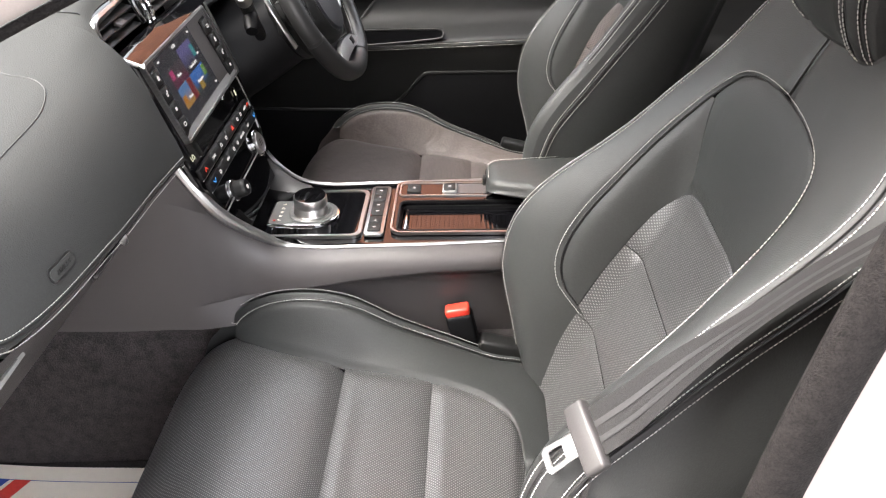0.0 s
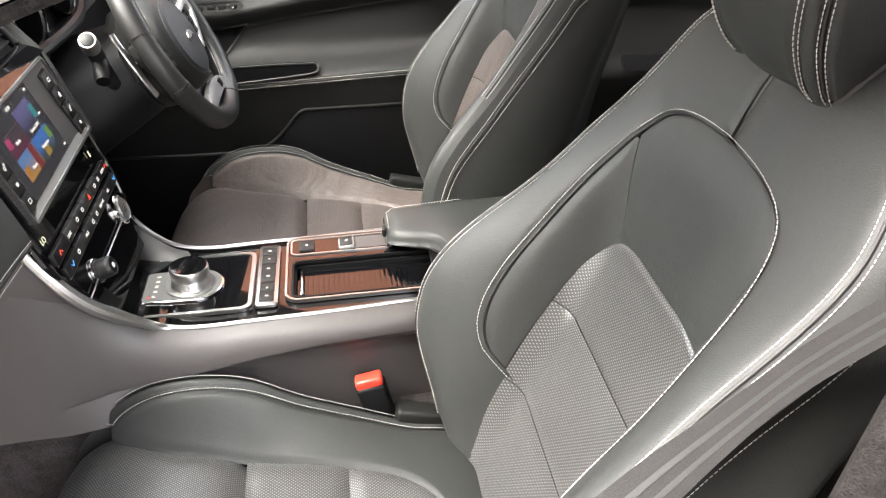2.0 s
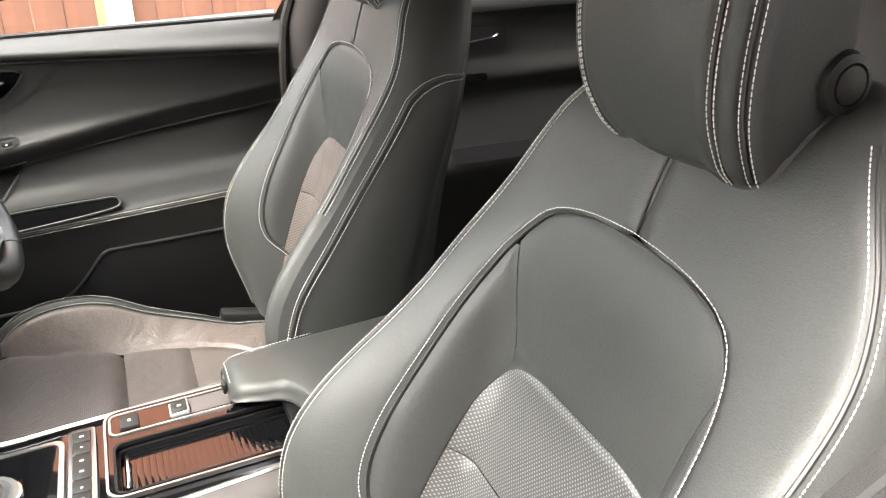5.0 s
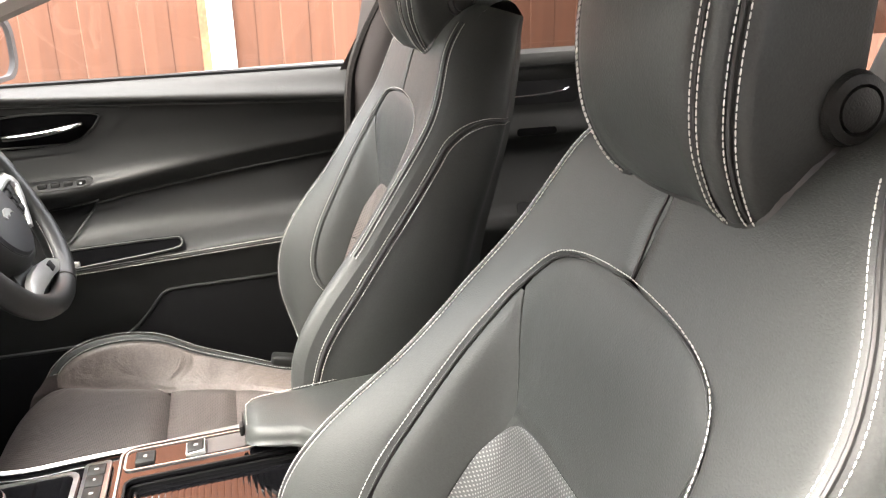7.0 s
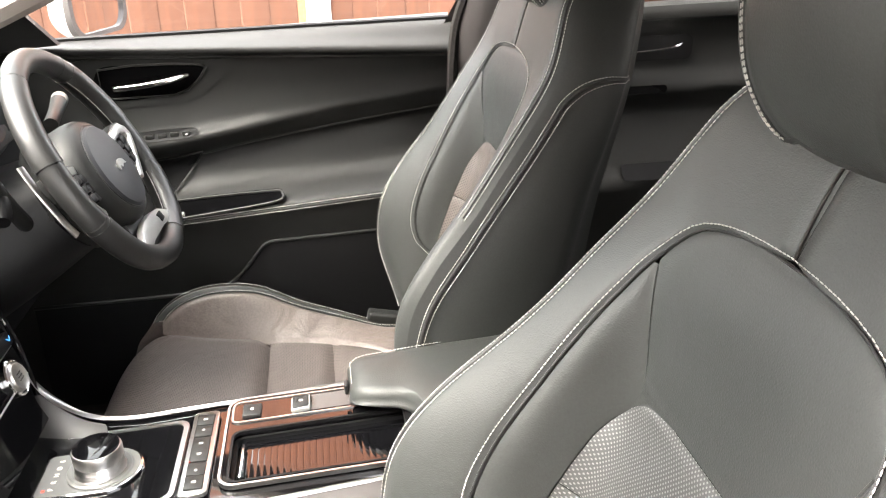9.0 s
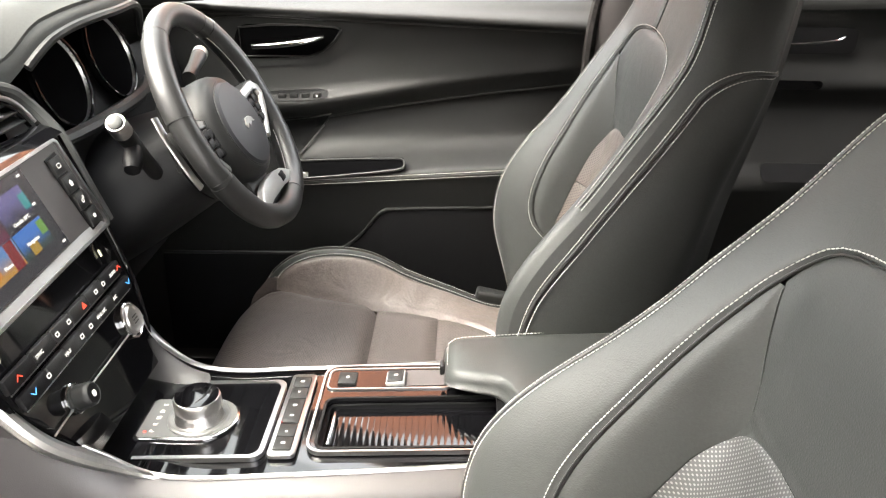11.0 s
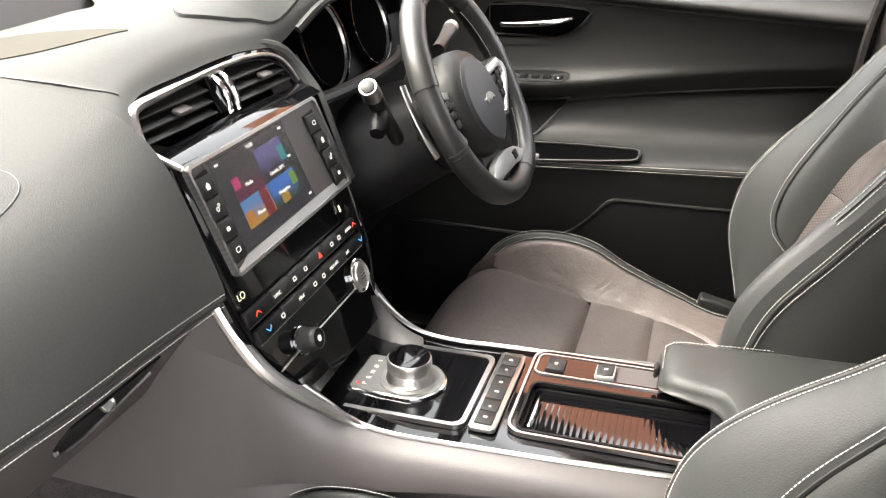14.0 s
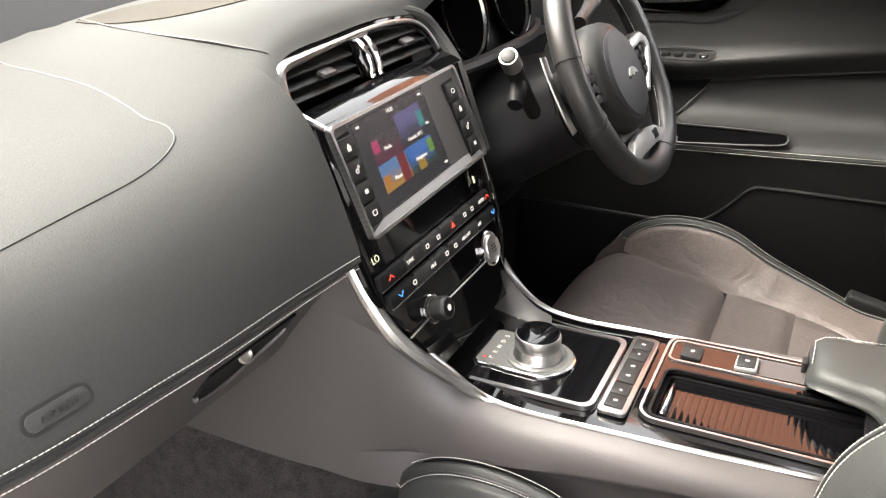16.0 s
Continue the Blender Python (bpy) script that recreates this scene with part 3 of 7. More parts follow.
    rim = steps(-0.082, 0.27, 64) + [0.285, 0.30, 0.315, 0.326, 0.335, 0.342, 0.348, 0.352, 0.355, 0.37, 0.385, 0.40, 0.43]
    for sg in (1, -1):
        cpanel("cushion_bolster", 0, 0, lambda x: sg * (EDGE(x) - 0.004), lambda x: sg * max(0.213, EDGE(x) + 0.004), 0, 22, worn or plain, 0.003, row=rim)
        rim2 = [-0.150, -0.146, -0.141, -0.135] + steps(-0.128, 0.43, 40)
        rim3 = steps(-0.098, 0.43, 40)
        cpanel("bolster_strip", 0, 0, lambda x: sg * max(0.2135, EDGE(x) + 0.0045), lambda x: sg * (0.232 - 0.004 * smooth(-0.05, -0.13, x)), 0, 6, plain, 0.002, row=rim3)

        def flank(x, v):
            yo = 0.232 - 0.004 * smooth(-0.05, -0.13, x)
            t = seatp(x, sg * yo)
            return t.lerp(Vector((t.x, y0 + sg * (0.242), 0.16)), v) + Vector((0, sg * 0.012 * math.sin(math.pi * v) ** 0.6, 0))
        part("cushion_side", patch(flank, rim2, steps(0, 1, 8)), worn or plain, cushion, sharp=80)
        for yy, up in ((0.2105, 0.004), (0.229, 0.0035)):
            ln = [seatp(x, sg * (max(yy, EDGE(x) + 0.002) if yy < 0.22 else yy - 0.004 * smooth(-0.05, -0.13, x)), up) for x in steps(-0.086 if yy < 0.22 else -0.10, 0.38, 60)]
            part("stitching", stitches(ln), THREAD, cushion, "white thread", kind="stuff")
        part("seam", tube([seatp(x, sg * max(0.2135, EDGE(x) + 0.004), 0.0008) for x in steps(-0.08, 0.4, 40)], 0.0013, 6), GROOVE, cushion)
    # base and recliner cover
    part("seat_base", rbox((0.46, 0.40, 0.10), (x0 + 0.14, y0, 0.14), r=0.02), DARK, seat, "dark plastic seat base")
    for sg in (1, -1):
        part("recliner_cover", rbox((0.15, 0.030, 0.036), (x0 + 0.365, y0 + sg * 0.236, 0.312), Euler((0, radians(12), 0)).to_matrix(), r=0.006, seg=3), SOFT, seat, "dark plastic recliner cover")
        part("seat_rail", rbox((0.62, 0.03, 0.03), (x0 + 0.12, y0 + sg * 0.18, 0.075), r=0.006), STEEL, seat, "steel runner")

    # head restraint
    rest = thing("head_restraint", "padded leather head restraint with white double seams")
    rest.parent = seat
    rest.matrix_parent_inverse = Matrix.Translation(-seat.location)
    hw = table([(0.0, 0.083), (0.03, 0.089), (0.06, 0.092), (0.12, 0.095), (0.18, 0.091), (0.205, 0.078)])
    foot, up_h, out_h = p0 + tg * 0.063, Vector((0, 0, 1)), Vector((-1, 0, 0))
    hf = table([(0.0, 0.006), (0.02, 0.026), (0.06, 0.043), (0.12, 0.045), (0.18, 0.030), (0.205, 0.0)])

    def head(h, a):
        """h above the restraint's foot, a round it: 0 front middle, 1 and -1 behind."""
        w, fr = hw(h), hf(h)
        foot_h = h + (1 - h / 0.205) * (0.009 * (1 - smooth(0.28, 0.46, abs(a))) - 0.013 * smooth(0.48, 0.66, abs(a)))
        back_n = -0.075
        x = abs(a)
        sg = 1 if a >= 0 else -1
        if x < 0.45:
            q = x / 0.45
            y, n = (w - 0.016) * q, fr - 0.012 * q * q
        elif x < 0.62:
            q = (x - 0.45) / 0.17
            y = w - 0.016 + 0.019 * math.sin(q * math.pi / 2)
            n = fr - 0.012 - 0.028 * (1 - math.cos(q * math.pi / 2))
        else:
            q = (x - 0.62) / 0.38
            y = w + 0.003 - 0.01 * q * q - (0.03 * smooth(0.7, 1, q))
            n = fr - 0.040 + (back_n - fr + 0.040) * q
        return foot + up_h * foot_h + out_h * n + Vector((0, sg * y, 0))
    hs = [0.0, 0.004, 0.012] + steps(0.025, 0.18, 14) + [0.19, 0.198, 0.205]
    for nm, a0, a1, k in (("front_pad", -0.422, 0.422, 22), ("gusset", 0.424, 0.536, 6), ("gusset", -0.536, -0.424, 6), ("side_pad", 0.538, 1.0, 18), ("side_pad", -1.0, -0.538, 18)):
        def f(h, a, a0=a0, a1=a1):
            e = min(1.0, min(a - a0, a1 - a) / 0.03)
            mid = foot + up_h * 0.1 - out_h * 0.02
            p = head(h, a)
            return p + (p - mid).normalized() * (0.003 * smooth(0, 1, e) - 0.003 * (1 - smooth(0, 1, e)))
        part(nm, patch(f, hs, steps(a0, a1, k)), plain, rest, sharp=80)
    ring = [head(0.0, a) for a in steps(-1, 1, 40)]
    c = sum(ring, Vector()) / len(ring) - up_h * 0.006
    bm = bmesh.new()
    vs = [bm.verts.new(q) for q in ring]
    cv = bm.verts.new(c)
    for q, w in zip(vs, vs[1:]):
        bm.faces.new((q, cv, w))
    part("underside", bm, plain, rest)
    bm = bmesh.new()
    vs = [bm.verts.new(head(0.205, a)) for a in steps(-1, 1, 40)]
    cv = bm.verts.new(sum((q.co for q in vs), Vector()) / len(vs) + up_h * 0.012)
    for q, w in zip(vs, vs[1:]):
        bm.faces.new((q, w, cv))
    part("crown", bm, plain, rest)
    part("rear_cover", patch(lambda h, v: head(h, -1).lerp(head(h, 1), v), hs, steps(0, 1, 6)), DARK, rest)
    for sg in (1, -1):
        for a in (0.423, 0.537):
            two = bmesh.new()
            for d in (-0.014, 0.014):
                ln = [head(h, sg * (a + d)) + (head(h, sg * (a + d)) - (foot + up_h * 0.1 - out_h * 0.02)).normalized() * 0.0036 for h in steps(0.004, 0.19, 40)]
                stitches(ln, bm=two)
            part("stitching", two, THREAD, rest, "white thread", kind="stuff")
            part("seam", tube([head(h, sg * a) for h in steps(0.0, 0.2, 30)], 0.0016, 6), GROOVE, rest)
        bt = head(0.081, sg * 0.865)
        m = Matrix.Translation(bt) @ Euler((radians(-90 * sg), 0, 0)).to_matrix().to_4x4()
        part("side_knob", lathe([(0.020, -0.004), (0.021, 0.004), (0.019, 0.010), (0.014, 0.012), (0.0125, 0.008), (0.012, 0.012), (0.004, 0.014)], 28, m), SOFT, rest, "round plastic height button")
        part("post", tube([p0 + tg * 0.07 - nv * 0.04 + Vector((0, sg * 0.06, 0)), p0 + tg * 0.16 - nv * 0.04 + Vector((0, sg * 0.06, 0))], 0.006), STEEL, rest, "steel post")
    # piping along the join, made dark to paint the contact shade too
    neck = []
    for a in steps(-0.93, 0.93, 70):
        h = 0.002
        while h < 0.12:
            q = head(h, a) - p0
            if q.dot(nv) >= depth(q.dot(tg), q.y) + 0.001:
                break
            h += 0.002
        q = head(h, a)
        neck.append(q + Vector((q.x - foot.x - 0.02, q.y - foot.y, 0)).normalized() * 0.0015)
    part("neck_piping", tube(neck, 0.0034, 6), GROOVE, rest, "dark piping with the contact shade in its colour")
    return seat


passenger_seat = build_seat(0.0, -0.372, 0.0, 24, LEATHER, PERF, "black leather passenger seat with white stitching and perforated panels", near=0.013)
driver_seat = build_seat(0.055, 0.368, 0.002, 17.5, LEATHER, PERF_WORN_LIT, "creased black leather driver's seat with white stitching", 0.026, LEATHER_WORN_LIT, 0.85, 0.112)


# ---------------------------------------------------------------- centre console
def deck(x, y, d=0.0):
    """A point on the console's deck, d above it."""
    return Vector((x, y, 0.480 + 0.045 * (x - 0.10) + d))


NEAR = table([(-0.50, -0.166), (-0.30, -0.166), (-0.20, -0.163), (-0.14, -0.155), (-0.11, -0.139), (-0.08, -0.121), (-0.04, -0.104), (0.02, -0.101), (0.10, -0.098), (0.20, -0.093), (0.34, -0.084), (0.62, -0.075)])
FAR = table([(-0.14, 0.150), (-0.11, 0.130), (-0.08, 0.114), (-0.04, 0.105), (0.02, 0.103), (0.10, 0.105), (0.20, 0.108), (0.34, 0.114), (0.62, 0.11)])
RAILZ = table([(-0.145, 0.674), (-0.125, 0.630), (-0.105, 0.583), (-0.08, 0.540), (-0.05, 0.508), (-0.015, 0.4845), (0.03, 0.4765), (0.10, 0.4795), (0.62, 0.503)])

RAILN = table([(-0.145, 0.634), (-0.135, 0.619), (-0.115, 0.590), (-0.10, 0.561), (-0.085, 0.537), (-0.055, 0.510), (-0.02, 0.487), (0.03, 0.4775), (0.10, 0.4795), (0.62, 0.503)])
CHEEK = table([(-0.50, 0.352), (-0.32, 0.354), (-0.14, 0.362), (-0.05, 0.366), (0.0, 0.35), (0.05, 0.30), (0.2, 0.25), (0.68, 0.24)])
console = thing("centre_console", "grey centre console with satin metal edges and a gloss black deck", "centre console", at=(0.1, 0, 0.08))
xs_rail = steps(-0.135, -0.02, 22) + steps(-0.005, 0.60, 30)
for edge, rise, sg in ((NEAR, RAILN, -1), (FAR, RAILZ, 1)):
    def rail(x, v, edge=edge, sg=sg, rise=rise):
        w = 0.0065 + 0.014 * (1 - smooth(-0.12, 0.02, x))
        a = v * math.pi
        steep = 1 - smooth(-0.115, -0.05, x)
        return Vector((x + 0.012 * v * steep, edge(x) + sg * (0.004 - w * v), rise(x) + 0.0035 * math.sin(a)))
    part("edge_trim", patch(rail, xs_rail, steps(0, 1, 6)), SATIN, console, "satin aluminium edge trim")

    def wing(x, v, edge=edge, sg=sg, rise=rise):
        y0, z0 = edge(x) + sg * 0.003, rise(x) - 0.001
        low = CHEEK(x)
        fl = max(0.0, 0.162 - abs(edge(x)) - 0.033 * smooth(-0.14, 0.0, x)) * smooth(0.14, -0.06, x)
        crease = min(0.424 + 0.14 * x, z0 - 0.03)
        t = min(1.0, v / 0.4)
        z = z0 + (crease - z0) * (0.45 * t + 0.55 * t * t) if v < 0.4 else crease + (low - crease) * (v - 0.4) / 0.6
        y = sg * ((0.028 * (1 - (1 - t) ** 2.3) + 0.012 * smooth(0.25, 0.30, (z0 - z))) * smooth(-0.14, 0.0, x) + fl * v)
        y -= sg * 0.020 * smooth(0.40, 0.46, v) * smooth(-0.15, 0.03, x)
        return Vector((x, y0 + y, z))
    part("side_cheek", patch(wing, steps(-0.50, -0.16, 14) + [-0.145] + xs_rail + [0.63, 0.68], steps(0, 0.38, 8) + steps(0.40, 0.46, 5) + steps(0.5, 1, 10)), HARD, console, "grey moulded side panel")
part("rail_gusset", patch(lambda x, v: Vector((x + 0.008 * v, FAR(x) - 0.012 - 0.020 * v ** 1.5, RAILZ(x) + 0.001 + (deck(x, 0).z + 0.001 - RAILZ(x)) * v)), steps(-0.118, 0.0, 16), steps(0, 1, 8)), GRIP, console, "satin grey gusset beside the stack")
# deck plate under all the trim
def plate(x1, x2, lo, hi):
    bm = patch(lambda x, v: Vector((x, lo(x) + (hi(x) - lo(x)) * v, RAILZ(max(x, 0.0)) - 0.004)), steps(x1, x2, 20), steps(0, 1, 4))
    part("deck_plate", bm, GLOSS, console, "gloss black deck")


plate(-0.10, 0.1585, lambda x: NEAR(x) + 0.002, lambda x: FAR(x) - 0.002)
plate(0.3735, 0.62, lambda x: NEAR(x) + 0.002, lambda x: FAR(x) - 0.002)
plate(0.1585, 0.3735, lambda x: NEAR(x) + 0.002, lambda x: -0.056)
plate(0.1585, 0.3735, lambda x: 0.038, lambda x: FAR(x) - 0.002)
# satin frame round the selector panel
part("selector_frame", ring_frame(rounded(0.196, 0.150, 0.014, cx=0.006, cy=0.004), rounded(0.185, 0.139, 0.012, cx=0.0055, cy=0.004), lambda a, b, d: deck(a, b, 0.0022 + d), 0.006), SATIN, console, "satin aluminium frame")
part("selector_panel", slab(rounded(0.184, 0.138, 0.011, cx=0.0055, cy=0.004), lambda a, b, d: deck(a, b, 0.0008 + d), 0.003), GLOSS, console, "gloss black panel")
part("front_tray", slab(rounded(0.075, 0.150, 0.008, cx=-0.118, cy=0.002), lambda a, b, d: deck(a, b, 0.0006 + d), 0.003), RIBBED, console, "ribbed rubber tray mat")
# selector plate: a tongue with a round end
tongue = [(-0.050, -0.036), (-0.046, -0.040)]
tongue += [(0.020 + 0.042 * math.cos(a), -0.002 + 0.040 * math.sin(a)) for a in [radians(q) for q in range(-80, 81, 10)]]
tongue += [(-0.046, 0.037), (-0.050, 0.033)]
selector = thing("gear_selector", "round knurled metal rotary gear selector", "gear selector", at=(0.02, -0.002, 0.478))
part("surround", slab(tongue, lambda a, b, d: deck(a, b, 0.0042 + d), 0.003, bevel=0.0008), CHROME, selector, "bright metal border")
inner = [(0.006 + (a - 0.006) * 0.95, (b + 0.001) * 0.94) for a, b in tongue]
part("plate", slab(inner, lambda a, b, d: deck(a, b, 0.0050 + d), 0.002), PLATE, selector, "grey plate with gear letters")
kb = Matrix.Translation(deck(0.0165, -0.002, 0.004))
part("collar", lathe([(0.036, 0.0), (0.036, 0.003), (0.0335, 0.0045), (0.031, 0.004), (0.028, 0.0035)], 48, kb), PLATE, selector, "satin grey ring")
bm = bmesh.new()
prof = [(0.0325, 0.0), (0.0325, 0.004), (0.0305, 0.006), (0.0300, 0.008)] + [(0.0300 + (0.0004 if i % 2 else -0.0002), 0.008 + 0.0011 * i) for i in range(12)] + [(0.0303, 0.0225), (0.0310, 0.025), (0.0308, 0.034), (0.0295, 0.037), (0.0265, 0.0378), (0.0262, 0.0365)]
lathe([(r * 0.87, h * 0.86) for r, h in prof], 56, kb, bm)
part("knob", bm, STEEL, selector, "knurled steel knob")
part("knob_cap", lathe([(0.0248, 0.0310), (0.0248, 0.0330), (0.018, 0.0334), (0.006, 0.0335)], 48, kb), GLOSS, selector, "gloss black cap")
for i, (ch, mt) in enumerate(zip("PRNDS", (PAPER,) * 5)):
    lettering(ch, 0.0078, Matrix.Translation(deck(-0.031, -0.026 + 0.0125 * i, 0.0053)) @ Euler((0, 0, radians(90))).to_matrix().to_4x4(), mt, selector, "letter")
part("marker", bars(lambda a, b, d: deck(a, b, 0.0056 + d), [(-0.039, -0.027)], 0.0035, 0.003), ICON_RED, selector)
# mode switch strip
strip = thing("mode_switch_strip", "narrow strip of grey drive mode switches in a satin frame", "switch strip", at=(0.124, 0.008, 0.478))
part("frame", slab(rounded(0.031, 0.158, 0.006, cx=0.1235, cy=0.010), lambda a, b, d: deck(a, b, 0.0030 + d), 0.005, bevel=0.001), SATIN, strip, "satin aluminium frame")
for i, (cy, ln) in enumerate(((-0.050, 0.022), (-0.0265, 0.022), (0.0095, 0.046), (0.0455, 0.022), (0.0690, 0.022))):
    part("switch", rbox((0.0205, ln, 0.005), deck(0.1235, cy, 0.0028), r=0.0012), SOFT, strip, "grey rubbery switch")
marks("symbol", lambda a, b, d: deck(a, b, 0.0056 + d), [(0.1235, -0.050), (0.1235, 0.0), (0.1235, 0.020), (0.1235, 0.069)], 0.005, 0.0035, ICON, strip)
marks("symbol", lambda a, b, d: deck(a, b, 0.0056 + d), [(0.1235, -0.030), (0.1235, 0.047)], 0.003, 0.003, ICON, strip)
part("warning_light", bars(lambda a, b, d: deck(a, b, 0.0056 + d), [(0.1145, -0.012)], 0.0018, 0.0035), ICON_RED, strip)
# storage bay with a roller shutter
bay = thing("cup_holder_bay", "chrome-edged bay with a gloss black ribbed roller shutter", "cup holder cover", at=(0.26, 0.0, 0.478))
part("bay_frame", ring_frame(rounded(0.36, 0.172, 0.020, cx=0.328, cy=0.022), rounded(0.354, 0.166, 0.018, cx=0.328, cy=0.022), lambda a, b, d: deck(a, b, 0.0032 + d), 0.006), SATIN, bay, "thin satin frame")
part("bay_panel", ring_frame(rounded(0.352, 0.164, 0.017, cx=0.328, cy=0.022), rounded(0.215, 0.094, 0.012, cx=0.266, cy=-0.009), lambda a, b, d: deck(a, b, 0.0012 + d), 0.02), GLOSS, bay, "gloss black panel")
part("recess_rim", ring_frame(rounded(0.218, 0.097, 0.013, cx=0.266, cy=-0.009), rounded(0.212, 0.091, 0.011, cx=0.266, cy=-0.009), lambda a, b, d: deck(a, b, 0.0022 + d), 0.004), DARK, bay)
part("recess_wall", ring_frame(rounded(0.213, 0.092, 0.011, cx=0.266, cy=-0.009), rounded(0.205, 0.084, 0.010, cx=0.266, cy=-0.009), lambda a, b, d: deck(a, b, -0.006 + d), 0.016), DARK, bay)
part("shutter_bed", slab(rounded(0.212, 0.091, 0.010, cx=0.266, cy=-0.009), lambda a, b, d: deck(a, b, -0.0135 + d), 0.002), GLOSS, bay)
for i in range(26):
    cx = 0.1765 + i * 0.0075

    def slat(u, v, cx=cx):
        return deck(cx + 0.0072 * (u - 0.5), -0.009 + 0.088 * (v - 0.5), -0.0115 + 0.00024 * math.sin(math.pi * u))
    part("shutter_slat", patch(slat, steps(0, 1, 6), [0, 1]), GLOSS, bay, "gloss black slat" if i == 0 else "")
part("shutter_pull", rbox((0.006, 0.062, 0.008), deck(0.171, -0.012, -0.006), r=0.003, seg=3), CHROME, bay, "chrome pull bar")
part("side_slot", slab(rounded(0.150, 0.040, 0.008, cx=0.232, cy=0.077), lambda a, b, d: deck(a, b, 0.0022 + d), 0.002), GLOSS, bay, "gloss black slot")
part("slot_rim", ring_frame(rounded(0.156, 0.046, 0.010, cx=0.232, cy=0.077), rounded(0.151, 0.041, 0.008, cx=0.232, cy=0.077), lambda a, b, d: deck(a, b, 0.0034 + d), 0.004), STEEL, bay, "metal rim")
part("side_ledge", slab(rounded(0.060, 0.034, 0.006, cx=0.275, cy=0.077), lambda a, b, d: deck(a, b, 0.0030 + d), 0.002), HARD, bay)
part("bay_button", rbox((0.023, 0.026, 0.006), deck(0.1785, 0.076, 0.003), r=0.002), SOFT, bay, "grey release button")
part("parking_brake_switch", rbox((0.024, 0.028, 0.008), deck(0.2385, 0.074, 0.004), Euler((0, radians(-8), 0)).to_matrix(), r=0.002), SILVER, bay, "silver-edged parking brake switch")
part("switch_face", rbox((0.020, 0.025, 0.004), deck(0.2380, 0.074, 0.0075), Euler((0, radians(-8), 0)).to_matrix(), r=0.0015), SOFT, bay)
marks("symbol", lambda a, b, d: deck(a, b, 0.0100 + d), [(0.2385, 0.074)], 0.005, 0.004, ICON, bay)
marks("symbol", lambda a, b, d: deck(a, b, 0.0065 + d), [(0.1785, 0.076)], 0.004, 0.005, ICON, bay)

# armrest lid
armrest = thing("console_armrest", "padded black leather armrest lid with white stitching", "armrest", at=(0.45, 0.02, 0.49))
A_LO = table([(0.298, 0.052), (0.302, 0.042), (0.312, 0.032), (0.335, 0.022), (0.362, 0.012), (0.376, -0.01), (0.387, -0.045), (0.402, -0.070), (0.425, -0.080), (0.66, -0.080)])
A_TOP = table([(0.297, 0.508), (0.301, 0.518), (0.312, 0.527), (0.34, 0.531), (0.45, 0.540), (0.66, 0.551)])


def pad(x, q):
    lo, hi, zt = A_LO(x), 0.118, A_TOP(x)
    zb = 0.507
    r = 0.016
    if q < 0.25:
        k = q / 0.25
        y, z = lo - 0.004 * math.sin(math.pi * k) , zb + (zt - r - zb) * k
    elif q < 0.4:
        k = (q - 0.25) / 0.15 * math.pi / 2
        y, z = lo + r - r * math.cos(k), zt - r + r * math.sin(k)
    elif q < 0.75:
        k = (q - 0.4) / 0.35
        y, z = lo + r + (hi - lo - 2 * r) * k, zt + 0.003 * math.sin(math.pi * k)
    elif q < 0.88:
        k = (q - 0.75) / 0.13 * math.pi / 2
        y, z = hi - r + r * math.sin(k), zt - r + r * math.cos(k)
    else:
        k = (q - 0.88) / 0.12
        y, z = hi, zt - r + (zb - zt + r) * k
    return Vector((x, y, z))


xa = [0.2985, 0.300, 0.303, 0.307, 0.313, 0.32, 0.328, 0.336, 0.343, 0.349, 0.354, 0.360, 0.367, 0.375, 0.383, 0.390, 0.398, 0.408, 0.422] + steps(0.44, 0.66, 8)
qs = steps(0, 0.25, 4) + steps(0.28, 0.4, 5) + steps(0.43, 0.75, 10) + steps(0.775, 0.88, 5) + steps(0.92, 1, 2)
bm = patch(pad, xa, qs)
ends = [bm.verts.new(pad(0.297, q)) for q in qs]
cv = bm.verts.new(Vector((0.296, 0.07, 0.518)))
for a, b in zip(ends, ends[1:]):
    bm.faces.new((a, b, cv))
bm2 = bm
part("cushion", bm2, LEATHER, armrest, sharp=70)
part("stitching", stitches([pad(x, 0.80) + Vector((0, 0.001, 0.0022)) for x in steps(0.303, 0.66, 50)]), THREAD, armrest, "white thread", kind="stuff")
part("stitching", stitches([pad(0.3035, q) + Vector((-0.0015, 0, 0.0015)) for q in steps(0.42, 0.80, 12)]), THREAD, armrest, "white thread", kind="stuff")
part("end_cap", rbox((0.006, 0.016, 0.014), (0.2955, 0.066, 0.513), r=0.0025), SOFT, armrest, "small plastic hinge catch")
part("lid_base", slab(rounded(0.36, 0.17, 0.03, cx=0.54, cy=0.02), lambda a, b, d: deck(a, b, 0.011 + d), 0.012), DARK, armrest)

# ---------------------------------------------------------------- centre stack
TILT = radians(20.3)
S0, SD, SN = Vector((-0.148, 0, 0.748)), Vector((math.sin(TILT), 0, -math.cos(TILT))), Vector((math.cos(TILT), 0, math.sin(TILT)))


def st(y, v, n=0.0):
    return S0 + SD * v + SN * n + Vector((0, y, 0))


def stf(off):
    return lambda a, b, d: st(a, b, off + d)


